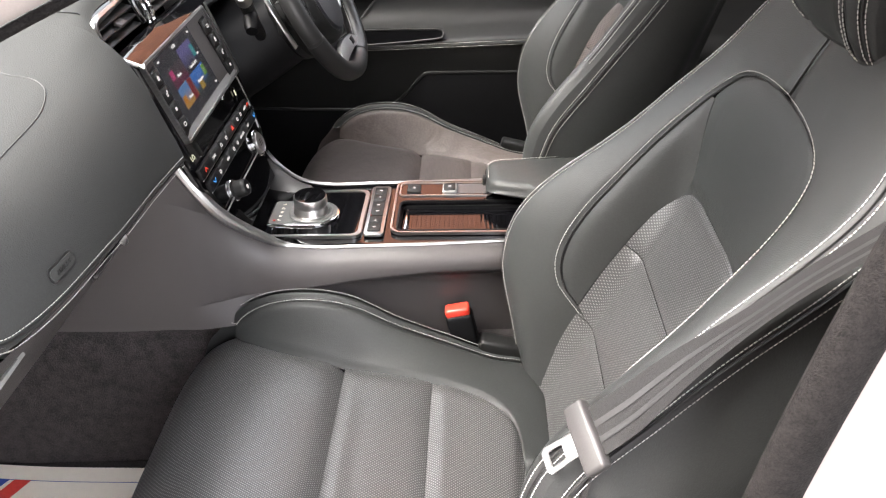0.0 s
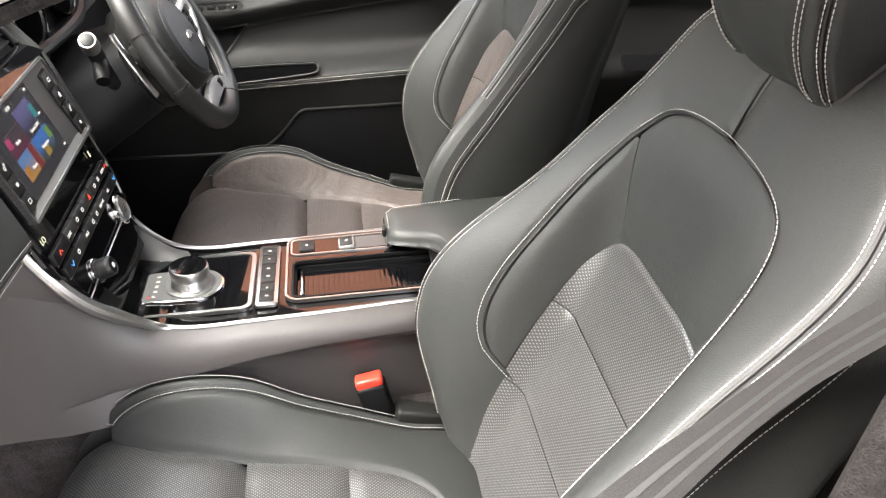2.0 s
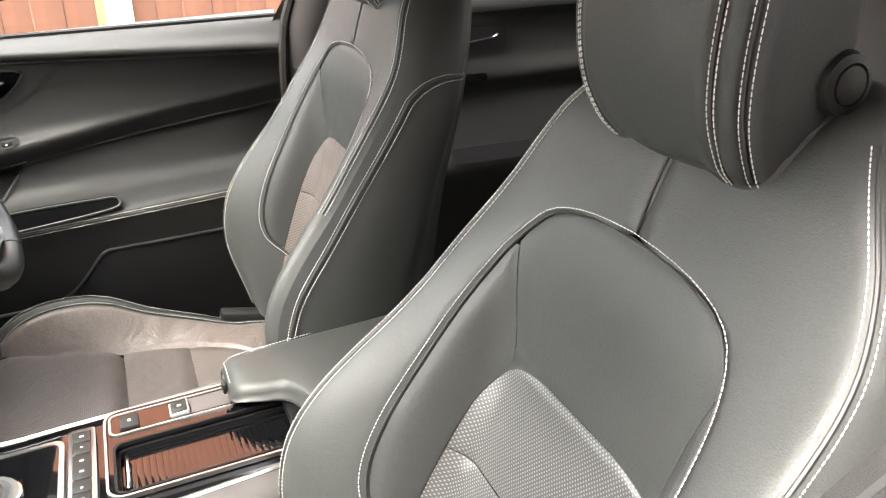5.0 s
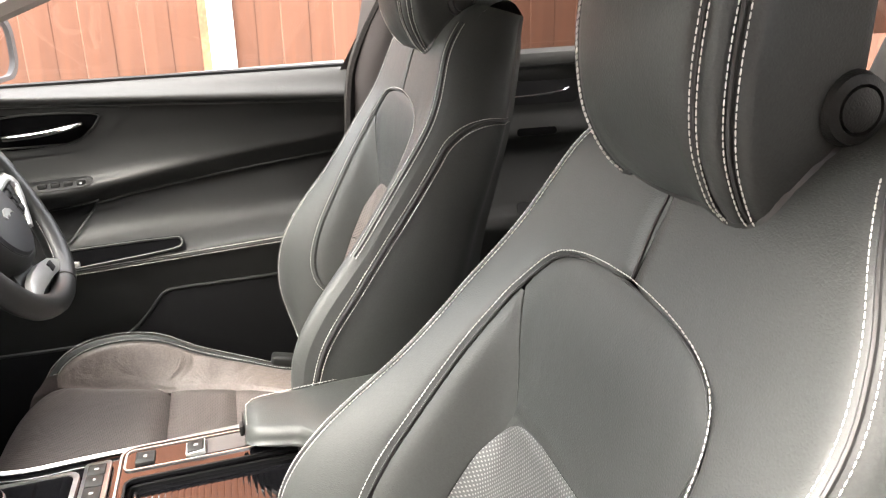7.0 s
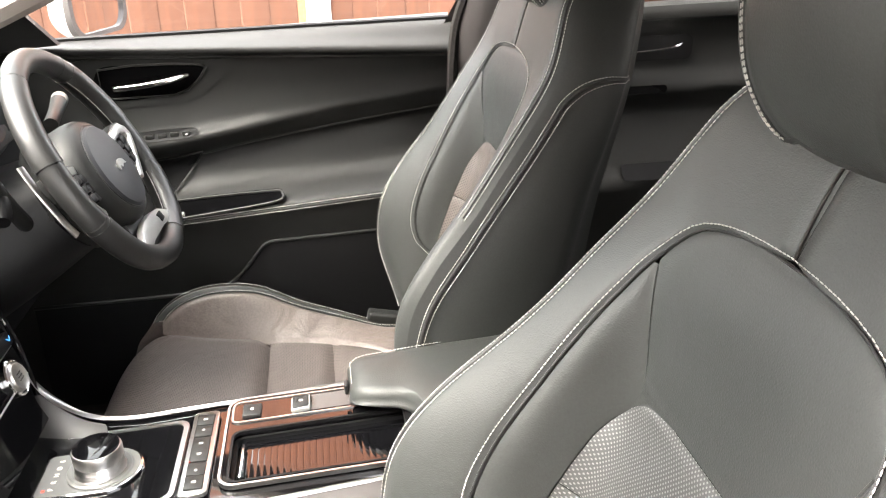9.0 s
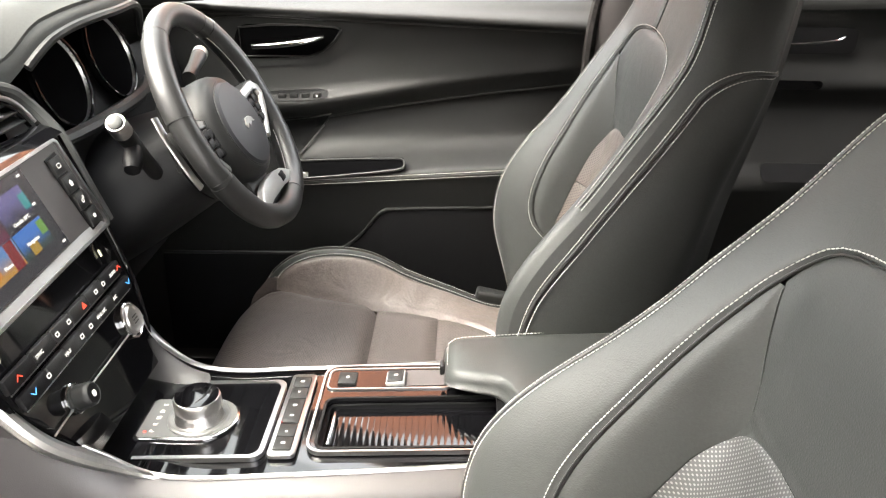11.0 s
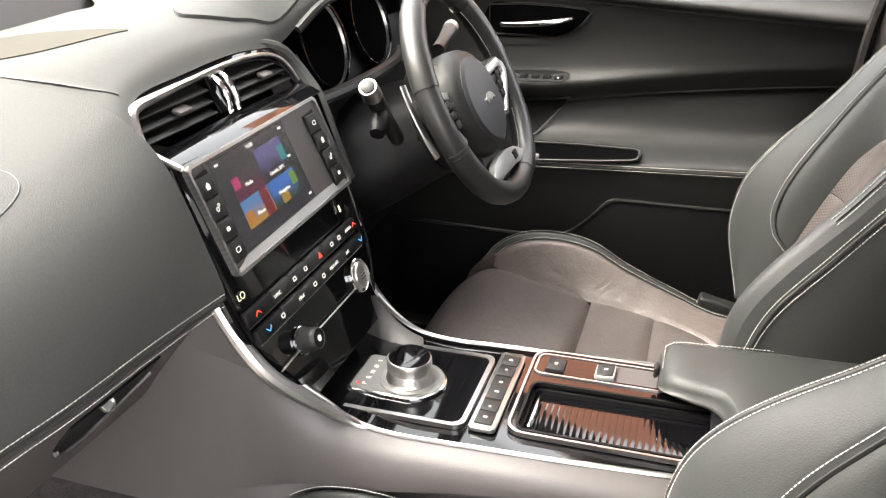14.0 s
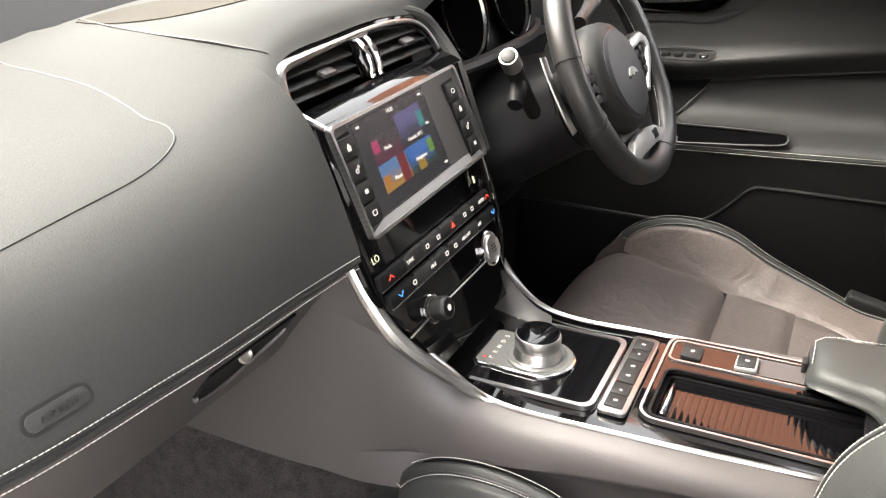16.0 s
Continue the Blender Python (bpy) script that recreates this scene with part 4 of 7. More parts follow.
SROT = Matrix(((0, SD.x, SN.x), (1, SD.y, SN.y), (0, SD.z, SN.z)))
stack = thing("centre_stack", "gloss black centre stack panel", "dashboard panel", at=(-0.1, -0.01, 0.5))
side_line = table([(-0.03, 0.151), (0.03, 0.150), (0.10, 0.147), (0.17, 0.138), (0.205, 0.124), (0.235, 0.105)])
bm = patch(lambda v, u: st(-0.0135 + side_line(v) * (2 * u - 1), v, -0.0015 - 0.012 * max(0, abs(2 * u - 1) - 0.94) / 0.06), steps(-0.03, 0.262, 26), [0, 0.02, 0.04, 0.2, 0.5, 0.8, 0.96, 0.98, 1])
part("panel", bm, GLOSS, stack, "gloss black panel")
for sg in (-1, 1):
    ln = [st(-0.0135 + sg * (side_line(v) + 0.006), v, -0.006) for v in steps(-0.028, 0.235, 24)]
    part("edge_trim", tube(ln, 0.0045, 8), GLOSS, stack, "gloss edge trim")
leg = spline([(-0.136, -0.1635, 0.660), (-0.122, -0.1625, 0.628), (-0.100, -0.1605, 0.592), (-0.079, -0.153, 0.560), (-0.056, -0.136, 0.530), (-0.034, -0.117, 0.504), (-0.008, -0.1030, 0.482), (0.035, -0.0985, 0.468)], 6)
part("side_trim", tube(leg, [0.0060 + 0.0032 * math.sin(math.pi * i / (len(leg) - 1)) - 0.0036 * (i / (len(leg) - 1)) ** 3 for i in range(len(leg))], 10), SATIN, stack, "satin aluminium trim beside the stack")

screen = thing("infotainment_screen", "lit touchscreen in a silver frame with button columns", "touchscreen", at=(-0.14, -0.01, 0.7))
FO = [(-0.149, -0.022), (-0.144, -0.027), (0.115, -0.030), (0.120, -0.026), (0.1345, 0.083), (0.130, 0.089), (-0.137, 0.093), (-0.142, 0.089)]
FI = [(-0.1455, -0.0195), (-0.1425, -0.0235), (0.113, -0.0265), (0.1165, -0.0235), (0.1305, 0.081), (0.1275, 0.0855), (-0.1355, 0.0895), (-0.1388, 0.0865)]
part("frame", ring_frame(FO, FI, stf(0.006), 0.008), SATIN, screen, "silver frame")
part("bezel", slab(FI, stf(0.0025), 0.003), HARD, screen, "dark grey bezel")
part("lower_bezel", slab([(-0.1115, 0.0795), (0.0745, 0.0755), (0.117, 0.0765), (0.1275, 0.0855), (-0.1345, 0.0895), (-0.1365, 0.0865)], lambda a, b, d: st(a, b, 0.0030 + 0.10 * (b - 0.0755) + d), 0.001), SILVER, screen, "pale satin lower bezel")
part("display_surround", slab([(-0.122, -0.0235), (0.062, -0.0265), (0.074, 0.074), (-0.118, 0.0785)], stf(0.0032), 0.002), HARD, screen, "dark grey surround")
DISP = [(-0.1145, -0.0205), (0.033, -0.0225), (0.043, 0.0735), (-0.1135, 0.0765)]
display = part("display", slab(DISP, stf(0.0042), 0.002), glow("dark_display", (0.028, 0.028, 0.036), 0.25), screen, "lit display")


def dsp(u, w):
    """A place on the display, 0 to 1 across and down."""
    a = [DISP[0][i] + (DISP[1][i] - DISP[0][i]) * u for i in (0, 1)]
    b = [DISP[3][i] + (DISP[2][i] - DISP[3][i]) * u for i in (0, 1)]
    return (a[0] + (b[0] - a[0]) * w, a[1] + (b[1] - a[1]) * w)


def tile(u0, w0, u1, w1, mat, name="screen_tile", off=0.0048, parent=None):
    return part(name, slab([dsp(u0, w0), dsp(u1, w0), dsp(u1, w1), dsp(u0, w1)], stf(off), 0.0004), mat, parent or screen)


def picture(name, low, high, axis=1, strength=0.32):
    m = glow(name, low, strength)
    nt = m.node_tree
    co, sp, rp = nt.nodes.new("ShaderNodeTexCoord"), nt.nodes.new("ShaderNodeSeparateXYZ"), nt.nodes.new("ShaderNodeValToRGB")
    nz = nt.nodes.new("ShaderNodeTexNoise")
    nz.inputs["Scale"].default_value = 60
    ad = nt.nodes.new("ShaderNodeMath")
    ad.operation = "MULTIPLY_ADD"
    ad.inputs[1].default_value = 0.35
    nt.links.new(co.outputs["Generated"], sp.inputs[0])
    nt.links.new(co.outputs["Object"], nz.inputs[0])
    nt.links.new(nz.outputs["Fac"], ad.inputs[0])
    nt.links.new(sp.outputs[2], ad.inputs[2])
    rp.color_ramp.elements[0].position, rp.color_ramp.elements[1].position = 0.35, 0.85
    rp.color_ramp.elements[0].color, rp.color_ramp.elements[1].color = (*low, 1), (*high, 1)
    nt.links.new(ad.outputs[0], rp.inputs[0])
    nt.links.new(rp.outputs[0], nt.nodes["Principled BSDF"].inputs["Emission Color"])
    return m


tile(0.13, 0.24, 0.49, 0.52, picture("media_picture", (0.10, 0.015, 0.045), (0.05, 0.035, 0.045)))
tile(0.505, 0.13, 0.87, 0.52, picture("climate_picture", (0.02, 0.02, 0.03), (0.11, 0.10, 0.26)))
tile(0.13, 0.53, 0.49, 0.84, picture("phone_picture", (0.42, 0.22, 0.05), (0.10, 0.22, 0.45)))
tile(0.505, 0.53, 0.87, 0.84, picture("map_picture", (0.03, 0.05, 0.05), (0.04, 0.16, 0.50)))
tile(0.14, 0.27, 0.22, 0.40, glow("pink_tile", (0.75, 0.06, 0.25), 0.2), "screen_icon", 0.0052)
tile(0.79, 0.22, 0.87, 0.40, glow("teal_tile", (0.05, 0.40, 0.42), 0.2), "screen_icon", 0.0052)
tile(0.79, 0.56, 0.87, 0.72, glow("green_tile", (0.20, 0.45, 0.10), 0.2), "screen_icon", 0.0052)
tile(0.14, 0.66, 0.22, 0.78, glow("orange_tile", (0.75, 0.30, 0.04), 0.2), "screen_icon", 0.0052)
tile(0.37, 0.53, 0.47, 0.84, glow("red_kiosk", (0.30, 0.03, 0.04), 0.2), "screen_icon", 0.0052)
tile(0.60, 0.72, 0.70, 0.84, glow("yellow_field", (0.55, 0.35, 0.06), 0.2), "screen_icon", 0.0052)


def on_stack(y, v, n, size, text, mat, parent, name="lettering", turn=0):
    m = Matrix.Translation(st(y, v, n)) @ Matrix(((0, -SD.x, SN.x), (1, -SD.y, SN.y), (0, -SD.z, SN.z))).to_4x4() @ Euler((0, 0, radians(turn))).to_matrix().to_4x4()
    return lettering(text, size, m, mat, parent, name)


for txt, u, w, sz in (("Media", 0.31, 0.40, 0.0058), ("Outside 20°C", 0.68, 0.46, 0.0056), ("Phone", 0.31, 0.74, 0.0058), ("Navigation", 0.66, 0.70, 0.0056), ("14:28", 0.48, 0.055, 0.0062)):
    a, b = dsp(u, w)
    on_stack(a, b, 0.0056, sz, txt, ICON, screen)
marks("screen_mark", stf(0.0052), [dsp(0.06, 0.06), dsp(0.93, 0.06), dsp(0.95, 0.93), dsp(0.90, 0.40)], 0.006, 0.0025, ICON, screen)
for sg, y0_, y1_ in ((-1, -0.1325, -0.1285), (1, 0.0945, 0.108)):
    part("button_column", slab([(y0_ - 0.0135, -0.014), (y0_ + 0.012, -0.0165), (y1_ + 0.0125, 0.079), (y1_ - 0.0125, 0.081)], stf(0.0042), 0.002), DARK, screen, "black button column")
    for i in range(4):
        v = -0.002 + 0.0232 * i
        y = y0_ + (y1_ - y0_) * i / 3
        part("button", rbox((0.024, 0.0205, 0.005), st(y, v, 0.0048), SROT, r=0.0014), SOFT, screen, "black square button")
        shape = (i + (0 if sg < 0 else 3)) % 4
        if shape == 0:
            part("symbol", slab([(y - 0.0042, v + 0.0002), (y, v - 0.0040), (y + 0.0042, v + 0.0002), (y + 0.0028, v + 0.0002), (y + 0.0028, v + 0.0036), (y - 0.0028, v + 0.0036), (y - 0.0028, v + 0.0002)], stf(0.0079), 0.0004), ICON, screen)
        elif shape == 1:
            for dy, dv, q in ((-0.0012, 0.0012, 1.0), (0.0022, -0.0024, 0.7)):
                part("symbol", ring_frame(rounded(0.0052 * q, 0.0052 * q, 0.0025 * q, 3, y + dy, v + dv), rounded(0.0030 * q, 0.0030 * q, 0.0014 * q, 3, y + dy, v + dv), stf(0.0079), 0.0004), ICON, screen)
        elif shape == 2:
            part("symbol", slab(rounded(0.0058, 0.0046, 0.0016, 3, y, v), stf(0.0079), 0.0004), ICON, screen)
        else:
            part("symbol", ring_frame(rounded(0.0078, 0.0056, 0.0014, 3, y, v), rounded(0.0060, 0.0038, 0.0009, 3, y, v), stf(0.0079), 0.0004), ICON, screen)

# air vent above the screen
vent = thing("centre_air_vent", "wide air vent with black slats and a chrome clasp", "air vent", at=(-0.2, 0, 0.79))


def vn(y, h, n=0.0):
    """A place on the vent's face, h up from its lower edge."""
    return Vector((-0.196 - 0.36 * h + n, y, 0.789 + 0.93 * h + 0.10 * n))


V_TOP = table([(-0.153, -0.004), (-0.151, 0.018), (-0.147, 0.031), (-0.138, 0.0375), (-0.11, 0.040), (-0.05, 0.043), (0.01, 0.0455), (0.06, 0.045), (0.10, 0.041), (0.125, 0.034), (0.142, 0.022), (0.152, 0.006), (0.156, -0.004)])
V_LOW = table([(-0.153, -0.004), (0.0, -0.001), (0.156, -0.003)])
V_ROWS = [-0.153, -0.1522, -0.1515, -0.151, -0.150, -0.149, -0.147, -0.1445, -0.141] + steps(-0.137, 0.120, 44) + [0.124, 0.128, 0.132, 0.136, 0.140, 0.144, 0.148, 0.151, 0.154, 0.156]
part("duct", patch(lambda u, v: vn(-0.138 + 0.272 * u, V_LOW(-0.138 + 0.272 * u) + (V_TOP(-0.138 + 0.272 * u) - V_LOW(-0.138 + 0.272 * u)) * v, -0.035), steps(0, 1, 20), steps(0, 1, 4)), DARK, vent, "dark duct")
arch = [vn(y, V_TOP(y), 0.002) for y in V_ROWS]
part("chrome_arch", tube(arch, [0.0030 + 0.0025 * smooth(0.0, -0.15, y) for y in V_ROWS], 8), SATIN, vent, "satin chrome surround")
part("chrome_leg", tube([vn(-0.153, -0.003, 0.002).lerp(st(-0.151, -0.027, 0.003), k) for k in steps(0, 1, 6)], [0.0054 - 0.0004 * i for i in range(7)], 8), SATIN, vent, "satin chrome surround")
part("inner_arch", tube([vn(y * 0.965, V_TOP(y) - 0.0045, -0.003) for y in V_ROWS], 0.0026, 8), GLOSS, vent, "gloss black inner rim")
# gloss ledge between vent and screen
ledge_rows = steps(-0.154, 0.156, 40)
part("ledge", patch(lambda y, v: vn(y, V_LOW(y) - 0.004, 0.004).lerp(st(-0.0145 + (y + 0.0145) * 0.93, -0.0275 - 0.002 * y / 0.13, 0.003), v) + Vector((0.0008, 0, 0.0012)) * math.sin(math.pi * v), ledge_rows, steps(0, 1, 8)), GLOSS, vent, "gloss black ledge")
for sg, ya, yb in ((-1, -0.146, -0.020), (1, 0.022, 0.146)):
    for i in range(3):
        h = 0.005 + 0.0125 * i
        yl, yr = ya, yb
        while yl < yr and V_TOP(yl) - 0.004 < h + 0.001:
            yl += 0.002
        while yr > yl and V_TOP(yr) - 0.004 < h + 0.001:
            yr -= 0.002
        if yr - yl < 0.02:
            continue
        a, b = vn(yl, h, -0.010), vn(yr, h, -0.010)
        part("slat", rbox((0.024, yr - yl, 0.0026), (a + b) / 2, Euler((0, radians(16), 0)).to_matrix(), r=0.0012), SOFT, vent, "black slat" if i == 0 else "")
    part("vent_tab", rbox((0.012, 0.022, 0.0055), vn((ya + yb) / 2 + 0.006, 0.0187, 0.002), Euler((0, radians(16), 0)).to_matrix(), r=0.002), HARD, vent, "grey slat tab")
    part("back_vane", rbox((0.004, 0.020, 0.024), vn((ya + yb) / 2 - 0.01, 0.022, -0.026), r=0.001), DARK, vent)
clasp = [vn(0, 0.040, -0.003), vn(0, 0.035, 0.004), vn(0, 0.024, 0.009), vn(0, 0.011, 0.009), vn(0, 0.002, 0.006), vn(0, -0.003, 0.006)]
for dy in (-0.0085, 0.0085):
    part("clasp_bar", tube([p + Vector((0, dy + 0.001, 0)) for p in spline(clasp, 6)], 0.0036, 10), CHROME, vent, "chrome clasp bar")
part("clasp_plate", rbox((0.004, 0.034, 0.046), vn(0.001, 0.020, -0.003), Euler((0, radians(-23), 0)).to_matrix(), r=0.0015), GLOSS, vent, "gloss black clasp plate")
part("clasp_cap", rbox((0.006, 0.036, 0.006), vn(0.001, 0.0425, -0.001), Euler((0, radians(-23), 0)).to_matrix(), r=0.0015), SATIN, vent)

# climate controls
climate = thing("climate_controls", "two rows of black climate buttons with chrome knobs", "climate controls", at=(-0.1, -0.02, 0.6))
for v, y0_, y1_, places in ((0.1335, -0.160, 0.103, (-0.100, -0.062, -0.036, 0.032, 0.052, 0.078)), (0.1560, -0.154, 0.106, (-0.105, -0.063, -0.030, -0.008, 0.020, 0.058))):
    cuts = steps(y0_ + 0.012, y1_ - 0.012, 6)
    ends = [y0_] + cuts[1:-1] + [y1_]
    for i, (a, b) in enumerate(zip(ends, ends[1:])):
        part("button", rbox((b - a - 0.0008, 0.0165, 0.008), st((a + b) / 2, v, 0.0035), SROT, r=0.0028), SOFT if i % 5 else DARK, climate, "dark button" if i == 0 else "")
    words = {-0.100: "SYNC", 0.078: "AUTO"} if v < 0.14 else {-0.063: "MAX", 0.020: "MAX A/C", 0.058: "A/C"}
    for m in places:
        if m in words:
            on_stack(m, v, 0.0079, 0.0056, words[m], ICON, climate)
        else:
            part("symbol", ring_frame(rounded(0.0070, 0.0052, 0.0016, 3, m, v), rounded(0.0044, 0.0026, 0.0008, 3, m, v), stf(0.0079), 0.0004), ICON, climate)
    part("row_line", tube([st(y0_ + 0.004, v + 0.0098, 0.003), st(y1_ - 0.004, v + 0.0098, 0.003)], 0.0008, 6), SATIN, climate, "thin silver line")
for y, v, mat, sg in ((-0.140, 0.1335, ICON_RED, 1), (-0.134, 0.1560, ICON_BLUE, -1), (0.095, 0.1335, ICON_RED, 1), (0.098, 0.1560, ICON_BLUE, -1)):
    for side_ in (-1, 1):
        part("arrow", slab([(y + side_ * 0.0048, v + sg * 0.0022 + 0.0007), (y + side_ * 0.0048, v + sg * 0.0022 - 0.0007), (y, v - sg * 0.0022 - 0.0007), (y, v - sg * 0.0022 + 0.0007)], stf(0.0080), 0.0004), mat, climate)
part("hazard_mark", slab([(0.0 - 0.0045, 0.1365), (0.0045, 0.1365), (0.0, 0.1295)], stf(0.0080), 0.0004), ICON_RED, climate, "red hazard triangle")
READ = glow("pale_readout", (0.75, 0.78, 0.55), 0.6)
on_stack(-0.146, 0.111, 0.0012, 0.0105, "LO", READ, climate, "read_out")
marks("read_out", stf(0.0012), [(0.088, 0.108)], 0.004, 0.0085, READ, climate)
part("line_trim", tube([st(-0.137, 0.205, 0.002), st(-0.095, 0.2035, 0.002), st(0.098, 0.2035, 0.002)], 0.0011, 6), SATIN, climate, "thin silver trim line")
SM = SROT.to_4x4()
m = Matrix.Translation(st(-0.082, 0.199, 0.0)) @ SM
knob = [(0.8 * r_, h_) for r_, h_ in [(0.0185, 0.0), (0.0185, 0.004), (0.0165, 0.005)] + [(0.0165 - 0.00005 * i + (0.0004 if i % 2 else 0), 0.005 + 0.0013 * i) for i in range(11)] + [(0.0152, 0.021), (0.0135, 0.0225), (0.0128, 0.0215)]]
part("volume_knob", lathe(knob, 40, m), SOFT, climate, "knurled black volume knob")
part("knob_ring", lathe([(0.0166, -0.001), (0.0166, 0.0014), (0.0156, 0.002), (0.0148, 0.0015)], 40, m), CHROME, climate, "chrome ring")
part("knob_face", lathe([(0.0102, 0.0205), (0.0102, 0.0220), (0.005, 0.0224)], 32, m), DARK, climate)
part("symbol", slab(rounded(0.007, 0.007, 0.003, 3, -0.082, 0.199), stf(0.0228), 0.0004), ICON, climate)
m = Matrix.Translation(st(0.073, 0.194, 0.0)) @ SM
part("start_button", lathe([(0.0175, 0.0), (0.0175, 0.006), (0.0160, 0.0080), (0.0148, 0.0072), (0.006, 0.0068)], 40, m), STEEL, climate, "round silver start button")
part("button_ring", lathe([(0.0225, -0.001), (0.0225, 0.003), (0.0205, 0.0042), (0.0180, 0.003)], 40, m), CHROME, climate, "chrome ring")
marks("symbol", stf(0.0080), [(0.073, 0.190), (0.073, 0.194), (0.073, 0.198)], 0.011, 0.0012, HARD, climate)


# ---------------------------------------------------------------- dashboard
DROWS = {
    -0.66: [(-0.150, 0.725), (-0.148, 0.733), (-0.153, 0.745), (-0.165, 0.758), (-0.185, 0.768), (-0.215, 0.776), (-0.27, 0.782), (-0.36, 0.788), (-0.47, 0.795), (-0.60, 0.803)],
    -0.60: [(-0.124, 0.690), (-0.121, 0.702), (-0.127, 0.722), (-0.142, 0.745), (-0.165, 0.764), (-0.198, 0.777), (-0.26, 0.785), (-0.36, 0.791), (-0.48, 0.799), (-0.60, 0.808)],
    -0.40: [(-0.120, 0.663), (-0.116, 0.678), (-0.122, 0.712), (-0.138, 0.745), (-0.163, 0.770), (-0.196, 0.786), (-0.25, 0.796), (-0.35, 0.803), (-0.48, 0.811), (-0.60, 0.820)],
    -0.27: [(-0.120, 0.655), (-0.117, 0.670), (-0.123, 0.706), (-0.140, 0.742), (-0.163, 0.770), (-0.194, 0.790), (-0.24, 0.803), (-0.33, 0.812), (-0.46, 0.822), (-0.60, 0.830)],
    -0.20: [(-0.118, 0.652), (-0.116, 0.665), (-0.126, 0.704), (-0.142, 0.744), (-0.163, 0.777), (-0.192, 0.802), (-0.23, 0.818), (-0.32, 0.829), (-0.43, 0.833), (-0.54, 0.832)],
    -0.163: [(-0.116, 0.650), (-0.116, 0.662), (-0.130, 0.702), (-0.147, 0.748), (-0.167, 0.786), (-0.193, 0.813), (-0.226, 0.830), (-0.31, 0.842), (-0.42, 0.842), (-0.51, 0.837)],
}
_ys = sorted(DROWS)
_dx = [table([(y, DROWS[y][k][0]) for y in _ys]) for k in range(10)]
_dz = [table([(y, DROWS[y][k][1]) for y in _ys]) for k in range(10)]


def dash_line(y):
    return spline([(_dx[k](y), y, _dz[k](y)) for k in range(10)], 5)


dash = thing("dashboard", "soft black leather-look dashboard with white stitched edge", "dashboard", at=(-0.3, 0, 0.5))
ycols = steps(-0.66, -0.60, 6)[:-1] + steps(-0.60, -0.163, 40)
grid_rows = [dash_line(y) for y in ycols]
part("passenger_pad", patch(lambda i, j: grid_rows[int(i)][int(j)], range(len(ycols)), range(len(grid_rows[0]))), DASH, dash, "soft black airbag pad", sharp=80)
# hood over the vent and the instruments
HOOD = {
    -0.163: [(-0.196, 0.814), (-0.226, 0.831), (-0.31, 0.843), (-0.50, 0.838)],
    -0.13: [(-0.213, 0.8305), (-0.238, 0.845), (-0.31, 0.855), (-0.50, 0.842)],
    -0.05: [(-0.2155, 0.8355), (-0.243, 0.857), (-0.31, 0.866), (-0.50, 0.848)],
    0.05: [(-0.216, 0.8375), (-0.242, 0.859), (-0.31, 0.871), (-0.50, 0.852)],
    0.12: [(-0.213, 0.8315), (-0.235, 0.857), (-0.31, 0.877), (-0.50, 0.855)],
    0.17: [(-0.222, 0.826), (-0.236, 0.856), (-0.31, 0.884), (-0.50, 0.858)],
    0.24: [(-0.196, 0.872), (-0.212, 0.888), (-0.30, 0.904), (-0.60, 0.876)],
    0.38: [(-0.172, 0.886), (-0.190, 0.902), (-0.29, 0.917), (-0.60, 0.878)],
    0.52: [(-0.196, 0.872), (-0.212, 0.888), (-0.30, 0.904), (-0.60, 0.876)],
    0.60: [(-0.225, 0.815), (-0.245, 0.838), (-0.32, 0.862), (-0.60, 0.868)],
    0.74: [(-0.24, 0.790), (-0.265, 0.808), (-0.34, 0.825), (-0.60, 0.850)],
}
_hy = sorted(HOOD)
_hx = [table([(y, HOOD[y][k][0]) for y in _hy]) for k in range(4)]
_hz = [table([(y, HOOD[y][k][1]) for y in _hy]) for k in range(4)]
hy = steps(-0.163, 0.74, 70)
hrows = [spline([(_hx[k](y), y, _hz[k](y)) for k in range(4)], 7) for y in hy]
pad_edge = dash_line(-0.163)[25:]
hrows[0] = [pad_edge[min(len(pad_edge) - 2, int(k * 20 / 21))].lerp(pad_edge[min(len(pad_edge) - 1, int(k * 20 / 21) + 1)], k * 20 / 21 - min(len(pad_edge) - 2, int(k * 20 / 21))) for k in range(len(hrows[0]))]
part("instrument_hood", patch(lambda i, j: hrows[int(i)][int(j)], range(len(hy)), range(len(hrows[0]))), DASH, dash, "soft hood over the instruments", sharp=80)
part("vent_shoulder", tube(spline([(-0.228, 0.070, 0.840), (-0.222, 0.115, 0.836), (-0.214, 0.148, 0.824), (-0.207, 0.166, 0.806), (-0.193, 0.171, 0.787), (-0.172, 0.166, 0.762), st(0.156, 0.03, -0.012), st(0.160, 0.09, -0.014)], 6), [0.004 + 0.006 * min(1, q / 14) for q in range(43)], 10), DASH, dash, "soft edge beside the screen")
lip = [h[0] + Vector((0.002, 0, -0.004)) for y, h in zip(hy, hrows) if y > 0.19]
part("hood_lip", tube(lip, 0.006, 8), SOFT, dash)
part("hood_lining", patch(lambda i, v: hrows[int(i)][0].lerp(Vector((-0.30, hy[int(i)], min(0.84, hrows[int(i)][0].z - 0.02))), v), [i for i, y in enumerate(hy) if y > 0.13], steps(0, 1, 5)), SOFT, dash)
part("outer_band", patch(lambda y, v: vn(y, V_TOP(y), 0.0005).lerp(Vector((_hx[0](max(-0.163, y)) + 0.001, y * 1.05, _hz[0](max(-0.163, y)) - 0.0015)), v), V_ROWS, steps(0, 1, 3)), GLOSS, vent, "gloss black outer band")
